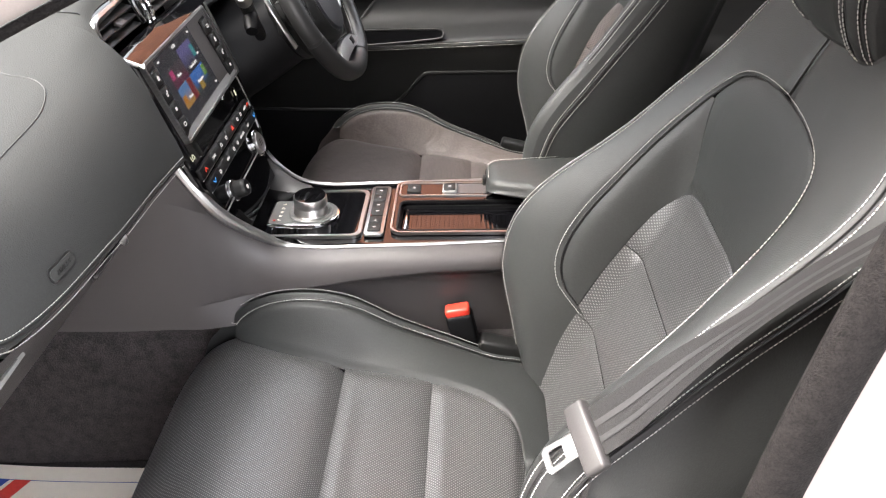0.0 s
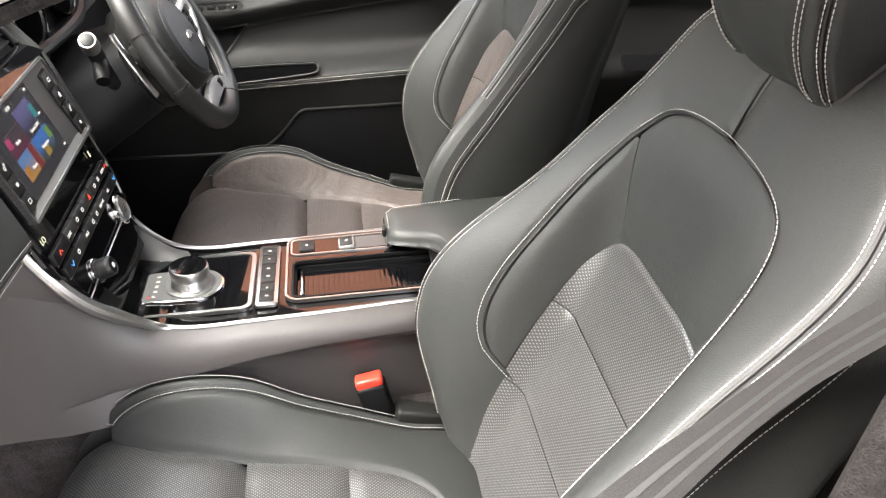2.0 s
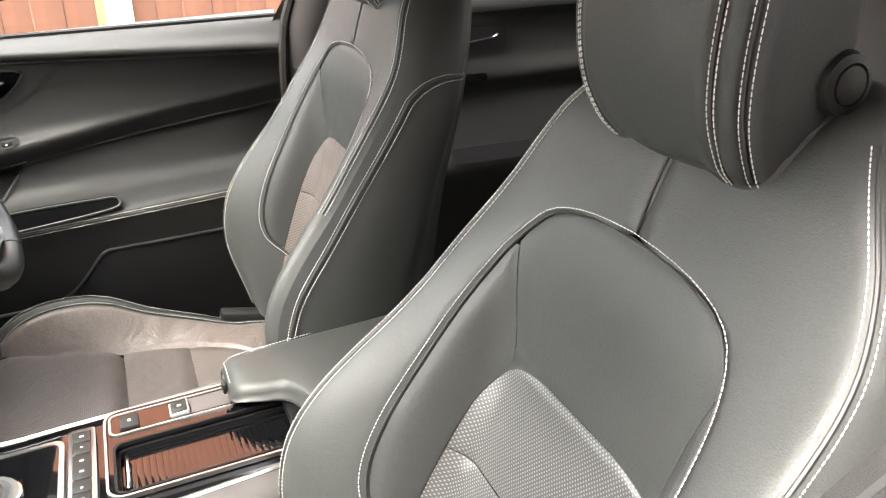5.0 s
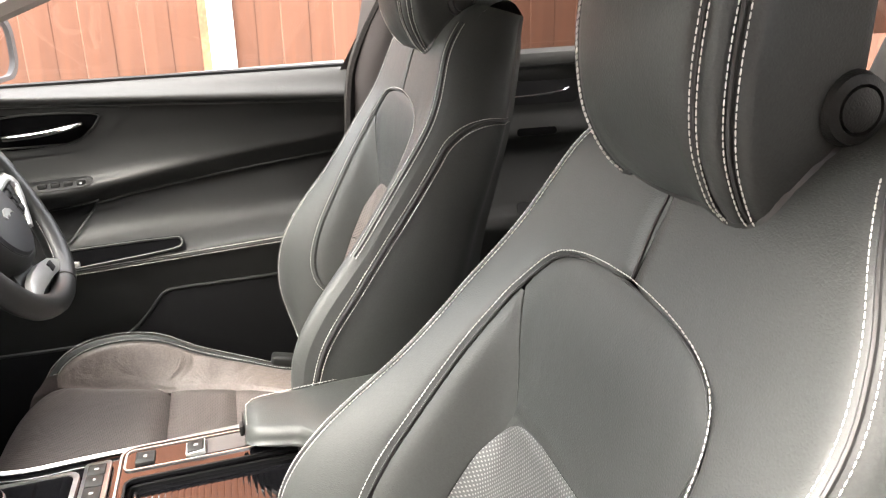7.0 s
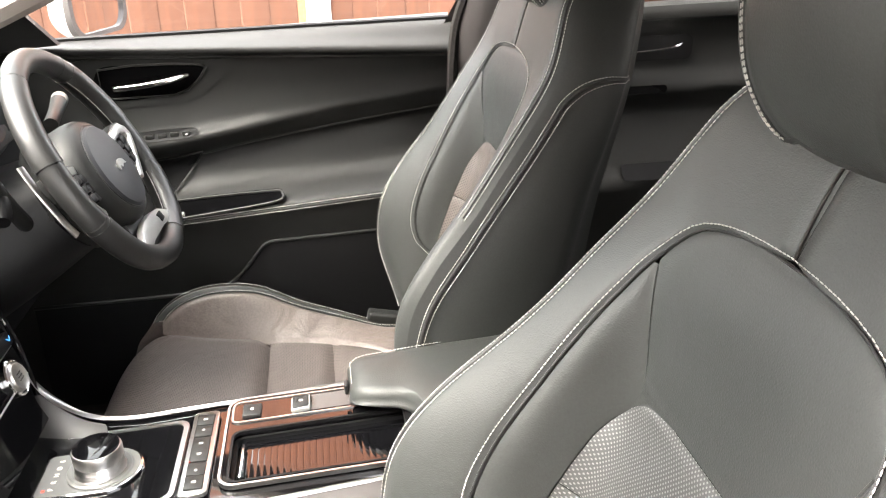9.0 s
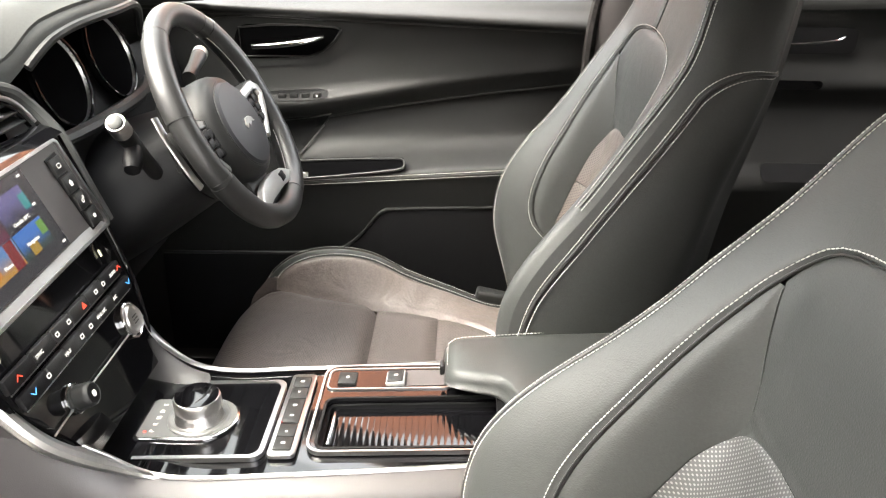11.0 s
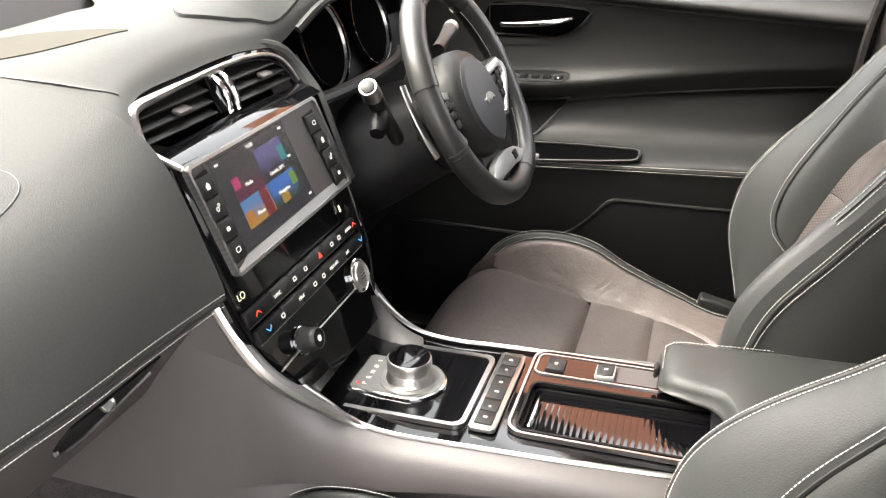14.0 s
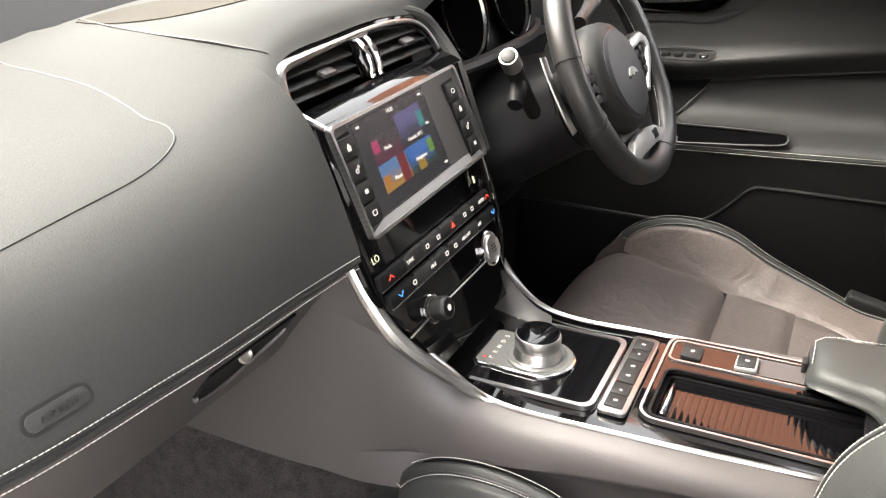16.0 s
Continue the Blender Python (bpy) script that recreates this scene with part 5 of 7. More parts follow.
# stitched lower edge: double row and piping
edge_y = steps(-0.615, -0.165, 60)
low = [dash_line(y) for y in edge_y]
part("stitching", stitches([r[2] + Vector((0.0022, 0, 0.004)) for r in low], bm=stitches([r[0] + Vector((0.0028, 0, -0.006)) for r in low])), THREAD, dash, "white thread", kind="stuff")
part("seam", tube([r[0] + Vector((0.001, 0, 0.001)) for r in low], 0.0024, 6), GROOVE, dash)
part("edge_roll", patch(lambda i, v: low[int(i)][0] + Vector((0.002 - 0.022 * v * v, 0, -0.016 * v)), range(len(low)), steps(0, 1, 5)), DASH, dash)
# raised airbag lid outline and word badge
def on_dash(y, k):
    r = dash_line(y)
    i = min(len(r) - 2, max(0, int(k)))
    return r[i].lerp(r[i + 1], k - i)


lid = [(-0.66, 24.5), (-0.55, 24.2), (-0.45, 24.2), (-0.36, 24.6), (-0.315, 25.6), (-0.285, 27.2), (-0.272, 29.2), (-0.272, 31.0), (-0.262, 33.0), (-0.25, 36.0), (-0.25, 40.0), (-0.25, 44.0)]
part("airbag_lid_line", tube([on_dash(p.x, p.y) + Vector((0.0002, 0, 0.0002)) for p in spline([(a, b, 0) for a, b in lid], 8)], 0.0008, 6), GROOVE, dash, "fine airbag lid seam")
def hood_point(x, y, up=0.0):
    r = spline([(_hx[k](y), y, _hz[k](y)) for k in range(4)], 7)
    for p, q in zip(r, r[1:]):
        if q.x <= x <= p.x:
            return p.lerp(q, (p.x - x) / (p.x - q.x)) + Vector((0, 0, up))
    return r[-1] + Vector((0, 0, up))


part("top_seam", tube([hood_point(p.x, p.y, 0.0004) for p in spline([(-0.222, -0.141, 0), (-0.262, -0.153, 0), (-0.335, -0.1565, 0), (-0.42, -0.146, 0), (-0.49, -0.126, 0)], 8)], 0.0013, 6), GROOVE, dash, "fine seam across the top")
part("binnacle", skin([(-0.234, 0.155), (-0.247, 0.105), (-0.28, 0.064), (-0.305, 0.074), (-0.345, 0.135), (-0.40, 0.25), (-0.44, 0.35), (-0.45, 0.44), (-0.44, 0.54), (-0.38, 0.62), (-0.30, 0.63), (-0.25, 0.60), (-0.208, 0.52), (-0.183, 0.38), (-0.208, 0.24)], lambda a, b, d: hood_point(a, b, 0.0045 + d), 0.005, 18), DASH, dash, "raised leather hood over the dials")
part("speaker_cover", skin([(-0.482, -0.128), (-0.476, -0.138), (-0.43, -0.140), (-0.375, -0.124), (-0.335, -0.088), (-0.305, -0.024), (-0.303, -0.016), (-0.310, -0.014), (-0.36, -0.016), (-0.42, -0.028), (-0.465, -0.062)], lambda a, b, d: hood_point(a, b, 0.0012 + d)), CLOTH, dash, "flat speaker cloth cover")
pill = rounded(0.046, 0.0125, 0.0061, 7)


def badge(a, b, d):
    y = -0.502 + a
    p = on_dash(y, 8.0)
    q = on_dash(y, 10.0)
    t = (q - p).normalized()
    nrm = Vector((t.z, 0, -t.x))
    return p + t * b + nrm * (0.0012 + d)


part("airbag_badge", slab(pill, badge, 0.004, bevel=0.0012), DASH, dash, "small moulded airbag badge")
# darker ring: shade of the badge's recess put into the colour
part("badge_recess_shade", ring_frame(rounded(0.0515, 0.0180, 0.0088, 7), pill, lambda a, b, d: badge(a, b, d - 0.0009), 0.003), GROOVE, dash)
o, e1, e2 = badge(0, 0, 0.0012), badge(0.01, 0, 0.0012), badge(0, 0.01, 0.0012)
ux, uy = (e1 - o).normalized(), (e2 - o).normalized()
uz = ux.cross(uy)
bm_m = Matrix(((ux.x, uy.x, uz.x, o.x), (ux.y, uy.y, uz.y, o.y), (ux.z, uy.z, uz.z, o.z), (0, 0, 0, 1)))
# darker letters paint the shade of embossing in the same leather
lettering("AIRBAG", 0.0068, bm_m, GROOVE, dash, "badge_lettering", gap=1.25)
# glove box and knee panel below
GL = [(-0.128, 0.642), (-0.150, 0.615), (-0.175, 0.585), (-0.205, 0.545), (-0.222, 0.520), (-0.232, 0.508), (-0.25, 0.505), (-0.50, 0.52)]
zoff = table([(-0.68, 0.055), (-0.60, 0.035), (-0.40, 0.012), (-0.165, 0.0)])
part("glove_box", patch(lambda y, k: Vector((GL[int(k)][0], y, GL[int(k)][1] + zoff(y) * (1 - int(k) / 7))), steps(-0.67, -0.168, 24), range(8)), HARD, dash, "grey glove box lid")
glove_x = table([(0.505, -0.240), (0.545, -0.205), (0.585, -0.175), (0.615, -0.150), (0.642, -0.128)])


def glove(y, z, out=0.0):
    k = max(0.0, min(1.0, (0.642 + zoff(y) - z) / 0.14))
    return Vector((glove_x(z - zoff(y) * (1 - 0.7 * k)) + out, y, z - 0.6 * out))


grip_low = spline([(-0.222, 0.592, 0), (-0.236, 0.581, 0), (-0.262, 0.570, 0), (-0.295, 0.562, 0), (-0.325, 0.566, 0), (-0.338, 0.580, 0)], 6)
# dark sheet on the lid paints the grip's shade; the lid is not hollowed
part("grip_recess_shade", skin([(p.x, p.y) for p in grip_low] + [(-0.338, 0.612), (-0.28, 0.612), (-0.222, 0.612)], lambda a, b, d: glove(a, b, 0.0022 + d), curve=False), DARK, dash, "flat dark sheet for the shade in the grip recess")
part("glove_lip", tube([glove(p.x, p.y, 0.003) for p in grip_low], 0.0026, 8), HARD, dash, "moulded grip lip")
m = Matrix.Translation((-0.160, -0.292, 0.603)) @ Euler((0, radians(62), 0)).to_matrix().to_4x4()
part("glove_lock", lathe([(0.0080, 0.0), (0.0080, 0.0026), (0.0066, 0.0032), (0.0060, 0.0008)], 24, m), STEEL, dash, "round metal lock")
# outer vent near the sill
vo = thing("side_air_vent", "satin-framed air vent at the dashboard end", "air vent", at=(-0.15, -0.62, 0.63))
fv = lambda a, b, d: Vector((-0.150 + d, a, b))
VO = [(-0.549, 0.634), (-0.552, 0.641), (-0.60, 0.679), (-0.66, 0.682), (-0.66, 0.632), (-0.60, 0.6328)]
VI = [(-0.562, 0.6385), (-0.563, 0.6405), (-0.602, 0.672), (-0.652, 0.675), (-0.652, 0.6385), (-0.60, 0.6385)]
part("frame", ring_frame(VO, VI, fv, 0.01), SILVER, vo, "satin frame")
part("duct", slab(VI, lambda a, b, d: fv(a, b, d - 0.008), 0.004), DARK, vo)
for k in (0.647, 0.659):
    part("slat", rbox((0.008, 0.060, 0.003), fv(-0.62, k, -0.003), r=0.001), SOFT, vo)
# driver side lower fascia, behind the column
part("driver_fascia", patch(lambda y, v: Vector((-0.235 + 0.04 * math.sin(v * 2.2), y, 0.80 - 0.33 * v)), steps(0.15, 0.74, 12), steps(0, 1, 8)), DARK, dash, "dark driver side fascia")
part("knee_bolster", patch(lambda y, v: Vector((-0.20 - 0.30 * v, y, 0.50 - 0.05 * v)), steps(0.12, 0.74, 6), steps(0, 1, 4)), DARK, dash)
part("stack_flank", patch(lambda v, u: st(0.132 - 0.03 * smooth(0.12, 0.23, v) + 0.02 * u, v, -0.004 - 0.12 * u), steps(-0.03, 0.25, 10), steps(0, 1, 4)), SOFT, dash)
part("stack_flank", patch(lambda v, u: st(-0.157 + 0.030 * smooth(0.15, 0.24, v) - 0.010 * u, v, -0.012 - 0.10 * u), steps(0.10, 0.20, 8), steps(0, 1, 4)), HARD, dash)
part("end_cap", slab([(-0.15, 0.73), (-0.20, 0.775), (-0.60, 0.80), (-0.60, 0.52), (-0.24, 0.55)], lambda a, b, d: Vector((a, -0.665 + d, b)), 0.01), SOFT, dash)

# instrument cluster
cluster = thing("instrument_cluster", "two dark dials in chrome-rimmed tunnels", "instrument cluster", at=(-0.27, 0.385, 0.70))
for y in (0.300, 0.468):
    m = Matrix.Translation((-0.272, y, 0.788)) @ Euler((0, radians(72), 0)).to_matrix().to_4x4()
    # tunnels, dials and back carry the hood's shade in their near-black colour
    part("dial_tunnel", lathe([(0.050, 0.0), (0.064, 0.050), (0.066, 0.052), (0.067, 0.046)], 48, m), SHADE_BLACK, cluster, "dark tunnel")
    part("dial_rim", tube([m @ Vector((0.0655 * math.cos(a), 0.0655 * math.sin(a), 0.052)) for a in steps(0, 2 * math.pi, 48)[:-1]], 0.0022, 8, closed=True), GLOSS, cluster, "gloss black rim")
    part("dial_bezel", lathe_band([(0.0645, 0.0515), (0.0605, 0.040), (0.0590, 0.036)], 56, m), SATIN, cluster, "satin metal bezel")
    part("dial_face", lathe([(0.050, 0.002), (0.012, 0.003)], 40, m), SHADE_BLACK, cluster, "dark dial")
part("cluster_back", patch(lambda y, v: Vector((-0.30 + 0.07 * v, y, 0.87 - 0.16 * v)), steps(0.17, 0.60, 8), steps(0, 1, 4)), SHADE_BLACK, cluster)
part("cluster_shroud", tube(spline([(-0.225, 0.155, 0.74), (-0.20, 0.26, 0.738), (-0.185, 0.385, 0.742), (-0.20, 0.51, 0.738), (-0.23, 0.60, 0.74)], 10), 0.010, 8), SOFT, cluster)
part("cluster_floor", patch(lambda y, v: Vector((-0.30 + 0.11 * v, y, 0.735)), steps(0.16, 0.60, 8), steps(0, 1, 3)), SOFT, cluster)

# ---------------------------------------------------------------- steering wheel
WT = radians(28)
WC, WN, WU = Vector((-0.037, 0.392, 0.707)), Vector((math.cos(WT), 0, math.sin(WT))), Vector((-math.sin(WT), 0, math.cos(WT)))
RW = 0.164
TW = radians(-2)


def wp(a, b, n=0.0):
    """Across (towards the door), up, and out to the driver."""
    a, b = a * math.cos(TW) - b * math.sin(TW), a * math.sin(TW) + b * math.cos(TW)
    dish = smooth(0.06, 0.16, math.hypot(a, b))
    return WC + Vector((0, 1, 0)) * a + WU * (b + 0.015 * dish) + WN * (n + 0.007 * dish)


wheel = thing("steering_wheel", "black leather steering wheel with silver spokes", "steering wheel", at=WC)


def rim(k):
    r = RW * (1 - 0.03 * smooth(-0.75, -1.0, math.sin(k)))
    return wp(r * math.cos(k), r * math.sin(k), 0.013)


ks = steps(0, 2 * math.pi, 72)[:-1]
part("rim", tube([rim(k) for k in ks], 0.0172, 14, closed=True), WHEEL, wheel, "smooth leather rim")
for a0, a1 in ((200, 250), (290, 340), (10, 55), (125, 170)):
    seg = [rim(radians(q)) for q in range(a0, a1, 3)]
    part("grip", tube(seg, 0.0184, 14), WHEEL, wheel, "thicker leather grip")
    inn = [rim(radians(q)) + (WC + WN * 0.015 + WU * 0.015 - rim(radians(q))).normalized() * 0.0184 for q in range(a0 + 2, a1 - 2, 2)]
    part("stitching", stitches(inn, 0.0050, 0.0042, 0.0007), THREAD, wheel, "pale thread", kind="stuff")
for q in (198, 342, 60, 120):
    c0 = rim(radians(q))
    t = (rim(radians(q + 1)) - c0).normalized()
    ring_m = Matrix.Translation(c0) @ t.to_track_quat("Z", "Y").to_matrix().to_4x4()
    part("rim_seam", lathe([(0.0174, -0.0007), (0.0177, 0.0), (0.0174, 0.0007)], 18, ring_m), GROOVE, wheel)
# hub
hub_m = Matrix.Translation(WC) @ Matrix(((0, WU.x, WN.x), (1, WU.y, WN.y), (0, WU.z, WN.z))).to_4x4()
part("hub", lathe([(0.066, -0.078), (0.078, -0.066), (0.084, -0.030), (0.0845, 0.0), (0.082, 0.016), (0.076, 0.026), (0.069, 0.0295), (0.066, 0.0285)], 56, hub_m), SOFT, wheel, "padded hub")
part("airbag_cover", lathe([(0.0655, 0.0275), (0.0665, 0.031), (0.063, 0.0345), (0.048, 0.037), (0.020, 0.0385), (0.006, 0.0388)], 56, hub_m), COVER, wheel, "round airbag cover")
part("cover_ring", tube([hub_m @ Vector((0.0672 * math.cos(a), 0.0672 * math.sin(a), 0.0300)) for a in ks], 0.0012, 6, closed=True), GROOVE, wheel)
badge_bm = slab([(-0.013, -0.002), (-0.006, 0.0035), (0.003, 0.004), (0.012, 0.001), (0.016, -0.004), (0.008, -0.002), (0.0, -0.005), (-0.004, -0.002), (-0.010, -0.006)], lambda a, b, d: wp(a * 1.35, b * 1.5, 0.0408 + d), 0.002)
part("badge", badge_bm, SILVER, wheel, "small chrome badge")
for sg in (1, -1):
    ou = [(sg * 0.070, 0.034), (sg * 0.112, 0.040), (sg * 0.155, 0.034), (sg * 0.158, 0.020), (sg * 0.148, -0.004), (sg * 0.120, -0.022), (sg * 0.076, -0.026)]
    ou = [(a, b - 0.004) for a, b in ou]
    part("spoke", slab(ou if sg < 0 else ou[::-1], lambda a, b, d: wp(a, b, (0.020 if sg > 0 else 0.006) + d), 0.022, bevel=0.004), SOFT, wheel, "upper spoke with switches")
    sp = [(sg * a * 1.05, b - 0.040) for a, b in ((0.050, 0.070), (0.090, 0.073), (0.120, 0.071), (0.138, 0.058), (0.142, 0.044), (0.125, 0.024), (0.097, 0.002), (0.082, -0.010), (0.076, -0.001), (0.089, 0.012), (0.114, 0.032), (0.127, 0.044), (0.125, 0.053), (0.114, 0.059), (0.090, 0.061), (0.052, 0.059))]
    part("spoke_trim", slab(sp if sg < 0 else sp[::-1], lambda a, b, d: wp(a, b, (0.026 if sg > 0 else 0.010) + d), 0.010, bevel=0.002), SILVER, wheel, "satin silver spoke trim")
    for i in range(3):
        for j in range(2):
            part("switch", rbox((0.007, 0.018, 0.013), wp(sg * (0.090 + 0.0185 * j - 0.004 * i), 0.011 - 0.0145 * i, 0.023 if sg > 0 else 0.012), Matrix(((WN.x, 0, WU.x), (0, 1, 0), (WN.z, 0, WU.z))), r=0.002), DARK, wheel, "black switch" if i + j == 0 else "")
lowspoke = [(-0.034, -0.060), (0.034, -0.060), (0.044, -0.100), (0.050, -0.158), (0.030, -0.164), (0.0, -0.166), (-0.030, -0.164), (-0.050, -0.158), (-0.044, -0.100)]
part("lower_spoke", slab(lowspoke[::-1], lambda a, b, d: wp(a, b, 0.002 - 0.10 * (b + 0.16) * (b + 0.06) + d), 0.016, bevel=0.004), SOFT, wheel, "lower spoke")
low_plate = [(-0.084, -0.120), (-0.055, -0.100), (-0.022, -0.091), (0.022, -0.091), (0.055, -0.100), (0.084, -0.120), (0.074, -0.134), (0.036, -0.128), (-0.036, -0.128), (-0.074, -0.134)]
part("lower_trim", slab(low_plate, lambda a, b, d: wp(a, b, 0.020 + d), 0.010, bevel=0.0025), SILVER, wheel, "satin silver lower trim")
part("wheel_badge", rbox((0.004, 0.020, 0.014), wp(0.040, -0.112, 0.0205), Matrix(((WN.x, 0, WU.x), (0, 1, 0), (WN.z, 0, WU.z))), r=0.0015), DARK, wheel)
for sg in (-1, 1):
    pts = spline([wp(sg * 0.112, 0.058, -0.036), wp(sg * 0.120, 0.030, -0.034), wp(sg * 0.121, 0.0, -0.033), wp(sg * 0.116, -0.030, -0.034), wp(sg * 0.106, -0.052, -0.036)], 6)
    part("shift_paddle", tube(pts, 0.0055, 8, flat=0.45), SATIN, wheel, "satin shift paddle")
    part("paddle_arm", rbox((0.008, 0.05, 0.03), wp(sg * 0.09, 0.0, -0.038), r=0.003), SOFT, wheel)

column = thing("steering_column", "dark plastic steering column shroud with stalks", "steering column", at=(-0.15, 0.383, 0.65))
SH = [(-0.040, 0.083), (-0.070, 0.095), (-0.105, 0.112), (-0.145, 0.128), (-0.20, 0.140), (-0.27, 0.150)]


def shroud(i, k):
    d, r = SH[int(i)]
    c = WC + WN * (d - 0.01) + Vector((0, 0, -0.008 * i))
    a = k
    w, h = r * 1.12, r * 0.86 if math.sin(a) > 0 else 0.081 - 0.003 * i
    return c + Vector((0, 1, 0)) * (w * math.copysign(abs(math.cos(a)) ** 0.8, math.cos(a))) + WU * (h * math.copysign(abs(math.sin(a)) ** 0.85, math.sin(a)))


bm = patch(shroud, range(len(SH)), steps(0, 2 * math.pi, 40)[:-1], wrap=True)
bm.faces.new([v for v in bm.verts][:40])
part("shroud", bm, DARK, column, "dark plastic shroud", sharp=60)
part("column_collar", lathe([(0.070, -0.060), (0.088, -0.055), (0.092, -0.035), (0.078, -0.025)], 40, hub_m), SOFT, column)
for sg, tip in ((-1, Vector((-0.107, 0.178, 0.781))), (1, Vector((-0.130, 0.605, 0.783)))):
    root = WC + WN * -0.085 + Vector((0, sg * 0.085, -0.004 if sg < 0 else 0.10))
    d = (tip - root)
    part("stalk", tube([root, root + d * 0.45, root + d * 0.84], [0.011, 0.0105, 0.0128], 14), SOFT, column, "black stalk")
    part("stalk_ring", tube([root + d * 0.84, root + d * 0.88, root + d * 0.97, root + d * 0.985], [0.0128, 0.0130, 0.0130, 0.0118], 20), STEEL, column, "silver stalk ring")
    part("stalk_tip", tube([root + d * 0.985, root + d * 0.998, root + d * 1.004], [0.0098, 0.0098, 0.0080], 20), SOFT if sg < 0 else DARK, column, "stalk end button")
part("adjuster", tube([(-0.105, 0.215, 0.735), (-0.10, 0.196, 0.722), (-0.098, 0.186, 0.716)], [0.011, 0.013, 0.010], 12), DARK, column, "round column adjuster")

# ---------------------------------------------------------------- driver's door
CREASE = table([(-0.42, 0.600), (-0.10, 0.612), (0.0, 0.622), (0.055, 0.6245), (0.136, 0.640), (0.313, 0.6655), (0.518, 0.691), (0.56, 0.696)])
CREST = table([(-0.42, 0.630), (0.0, 0.648), (0.051, 0.655), (0.247, 0.684), (0.56, 0.722)])


def door_keys(x):
    """(height, depth) from the floor up to the window line at this place along the door."""
    f = smooth(0.42, 0.05, x)
    sill, c, r, s = 0.818 - 0.040 * x, CREASE(x), CREST(x), 0.513 + 0.070 * x
    return [(0.05, 0.765), (0.33, 0.748), (0.43 + 0.03 * x, 0.732), (0.474 + 0.02 * x, 0.724), (s - 0.014, 0.716), (s - 0.004, 0.713), (s + 0.006, 0.714),
            (s + 0.012, 0.722), (s + 0.021, 0.744), (s + 0.033, 0.772), (s + 0.052, 0.794), (0.5 * (s + 0.052 + c), 0.807), (c - 0.014, 0.811), (c - 0.005, 0.808), (c + 0.001, 0.803 - 0.012 * f),
            (r - 0.004, 0.795 - 0.024 * f), (r + 0.010, 0.790 - 0.022 * f), (r + 0.026, 0.792 - 0.010 * f), (0.5 * (r + 0.026 + sill - 0.010), 0.793), (sill - 0.010, 0.787), (sill - 0.003, 0.783), (sill + 0.001, 0.775), (sill + 0.006, 0.769), (sill + 0.015, 0.770),
            (0.5 * (sill + 0.862), 0.784), (0.848 + 0.016 * x, 0.802), (0.852 + 0.016 * x, 0.812)]


@functools.lru_cache(maxsize=None)
def door_curve(x):
    ks = door_keys(x)
    zs = [ks[0][0]]
    for a in ks[1:]:
        zs.append(max(a[0], zs[-1] + 0.0015))
    return table(list(zip(zs, [k[1] for k in ks]))), table(list(enumerate(zs)))


def door_point(x, z, out=0.0):
    """A point on the door's trim, out from it towards the seat."""
    return Vector((x, door_curve(round(x, 5))[0](z) - out, z))


door = thing("driver_door", "closed driver's door with black leather trim and an armrest", "car door", at=(0.1, 0.78, 0.1))
xd = steps(-0.42, 0.555, 48)
part("door_panel", patch(lambda x, u: door_point(x, door_curve(round(x, 5))[1](u)), xd, steps(0, 26, 104)), SOFT, door, "moulded black door trim", sharp=50)
part("door_shell", patch(lambda x, v: Vector((x, 0.816 + 0.06 * v, 0.852 + 0.016 * x - 0.004 * v)), xd, steps(0, 1, 3)), DARK, door)
part("door_skin", patch(lambda x, v: Vector((x, 0.875 + 0.03 * math.sin(v * 3), 0.85 + 0.03 * (x - 0.1) - 0.95 * v)), steps(-0.42, 0.56, 6), steps(0, 1, 6)), WHITE, door, "white painted outer skin")
part("window_rubber", tube([door_point(x, 0.850 + 0.016 * x, 0.0) + Vector((0, 0.004, 0.002)) for x in steps(-0.42, 0.555, 30)], 0.005, 6), DARK, door, "black window rubber")
for dz in (0.0, -0.009):
    part("stitching", stitches([door_point(x, 0.517 + 0.070 * x + dz, 0.0012) for x in steps(-0.15, 0.54, 80)]), THREAD, door, "white thread", kind="stuff")
part("seam", tube([door_point(x, 0.5125 + 0.070 * x, 0.0002) for x in steps(-0.15, 0.54, 40)], 0.0015, 6), GROOVE, door)
# swept lower pocket
pk = spline([(0.54, 0.471, 0), (0.385, 0.464, 0), (0.19, 0.457, 0), (0.165, 0.453, 0), (0.15, 0.441, 0), (0.122, 0.405, 0), (0.089, 0.372, 0), (0.05, 0.355, 0), (-0.05, 0.348, 0), (-0.30, 0.345, 0)], 8)
part("pocket_edge", tube([door_point(p.x, p.y, 0.004) for p in pk], 0.0035, 8), SOFT, door, "pocket edge")


def pocket(i, v):
    p = pk[int(i)]
    q = door_point(p.x, p.y, 0.004)
    return q + Vector((0, -0.012 * math.sin(v * 1.6), -(q.z - 0.12) * v))


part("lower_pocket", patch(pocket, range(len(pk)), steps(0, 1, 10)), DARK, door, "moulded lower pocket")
# pull recess
rec = [(-0.01, 0.520), (0.06, 0.527), (0.13, 0.5345), (0.190, 0.542), (0.203, 0.546), (0.206, 0.552), (0.203, 0.558), (0.195, 0.560), (0.12, 0.557), (0.05, 0.553), (-0.01, 0.549)]


def lip_point(a, b, d):
    return Vector((a, 0.713 + 0.9 * (b - 0.522 - 0.10 * a) - d, b))


# no hollow here: a black slab paints the pocket's shade
part("pull_recess_shade", slab(rec, lip_point, 0.010), SHADE_BLACK, door, "flat black slab for the shade in the pull pocket")
part("recess_rim", tube([lip_point(a, b, 0.002) for a, b in rec], 0.0026, 6, closed=True), SOFT, door)
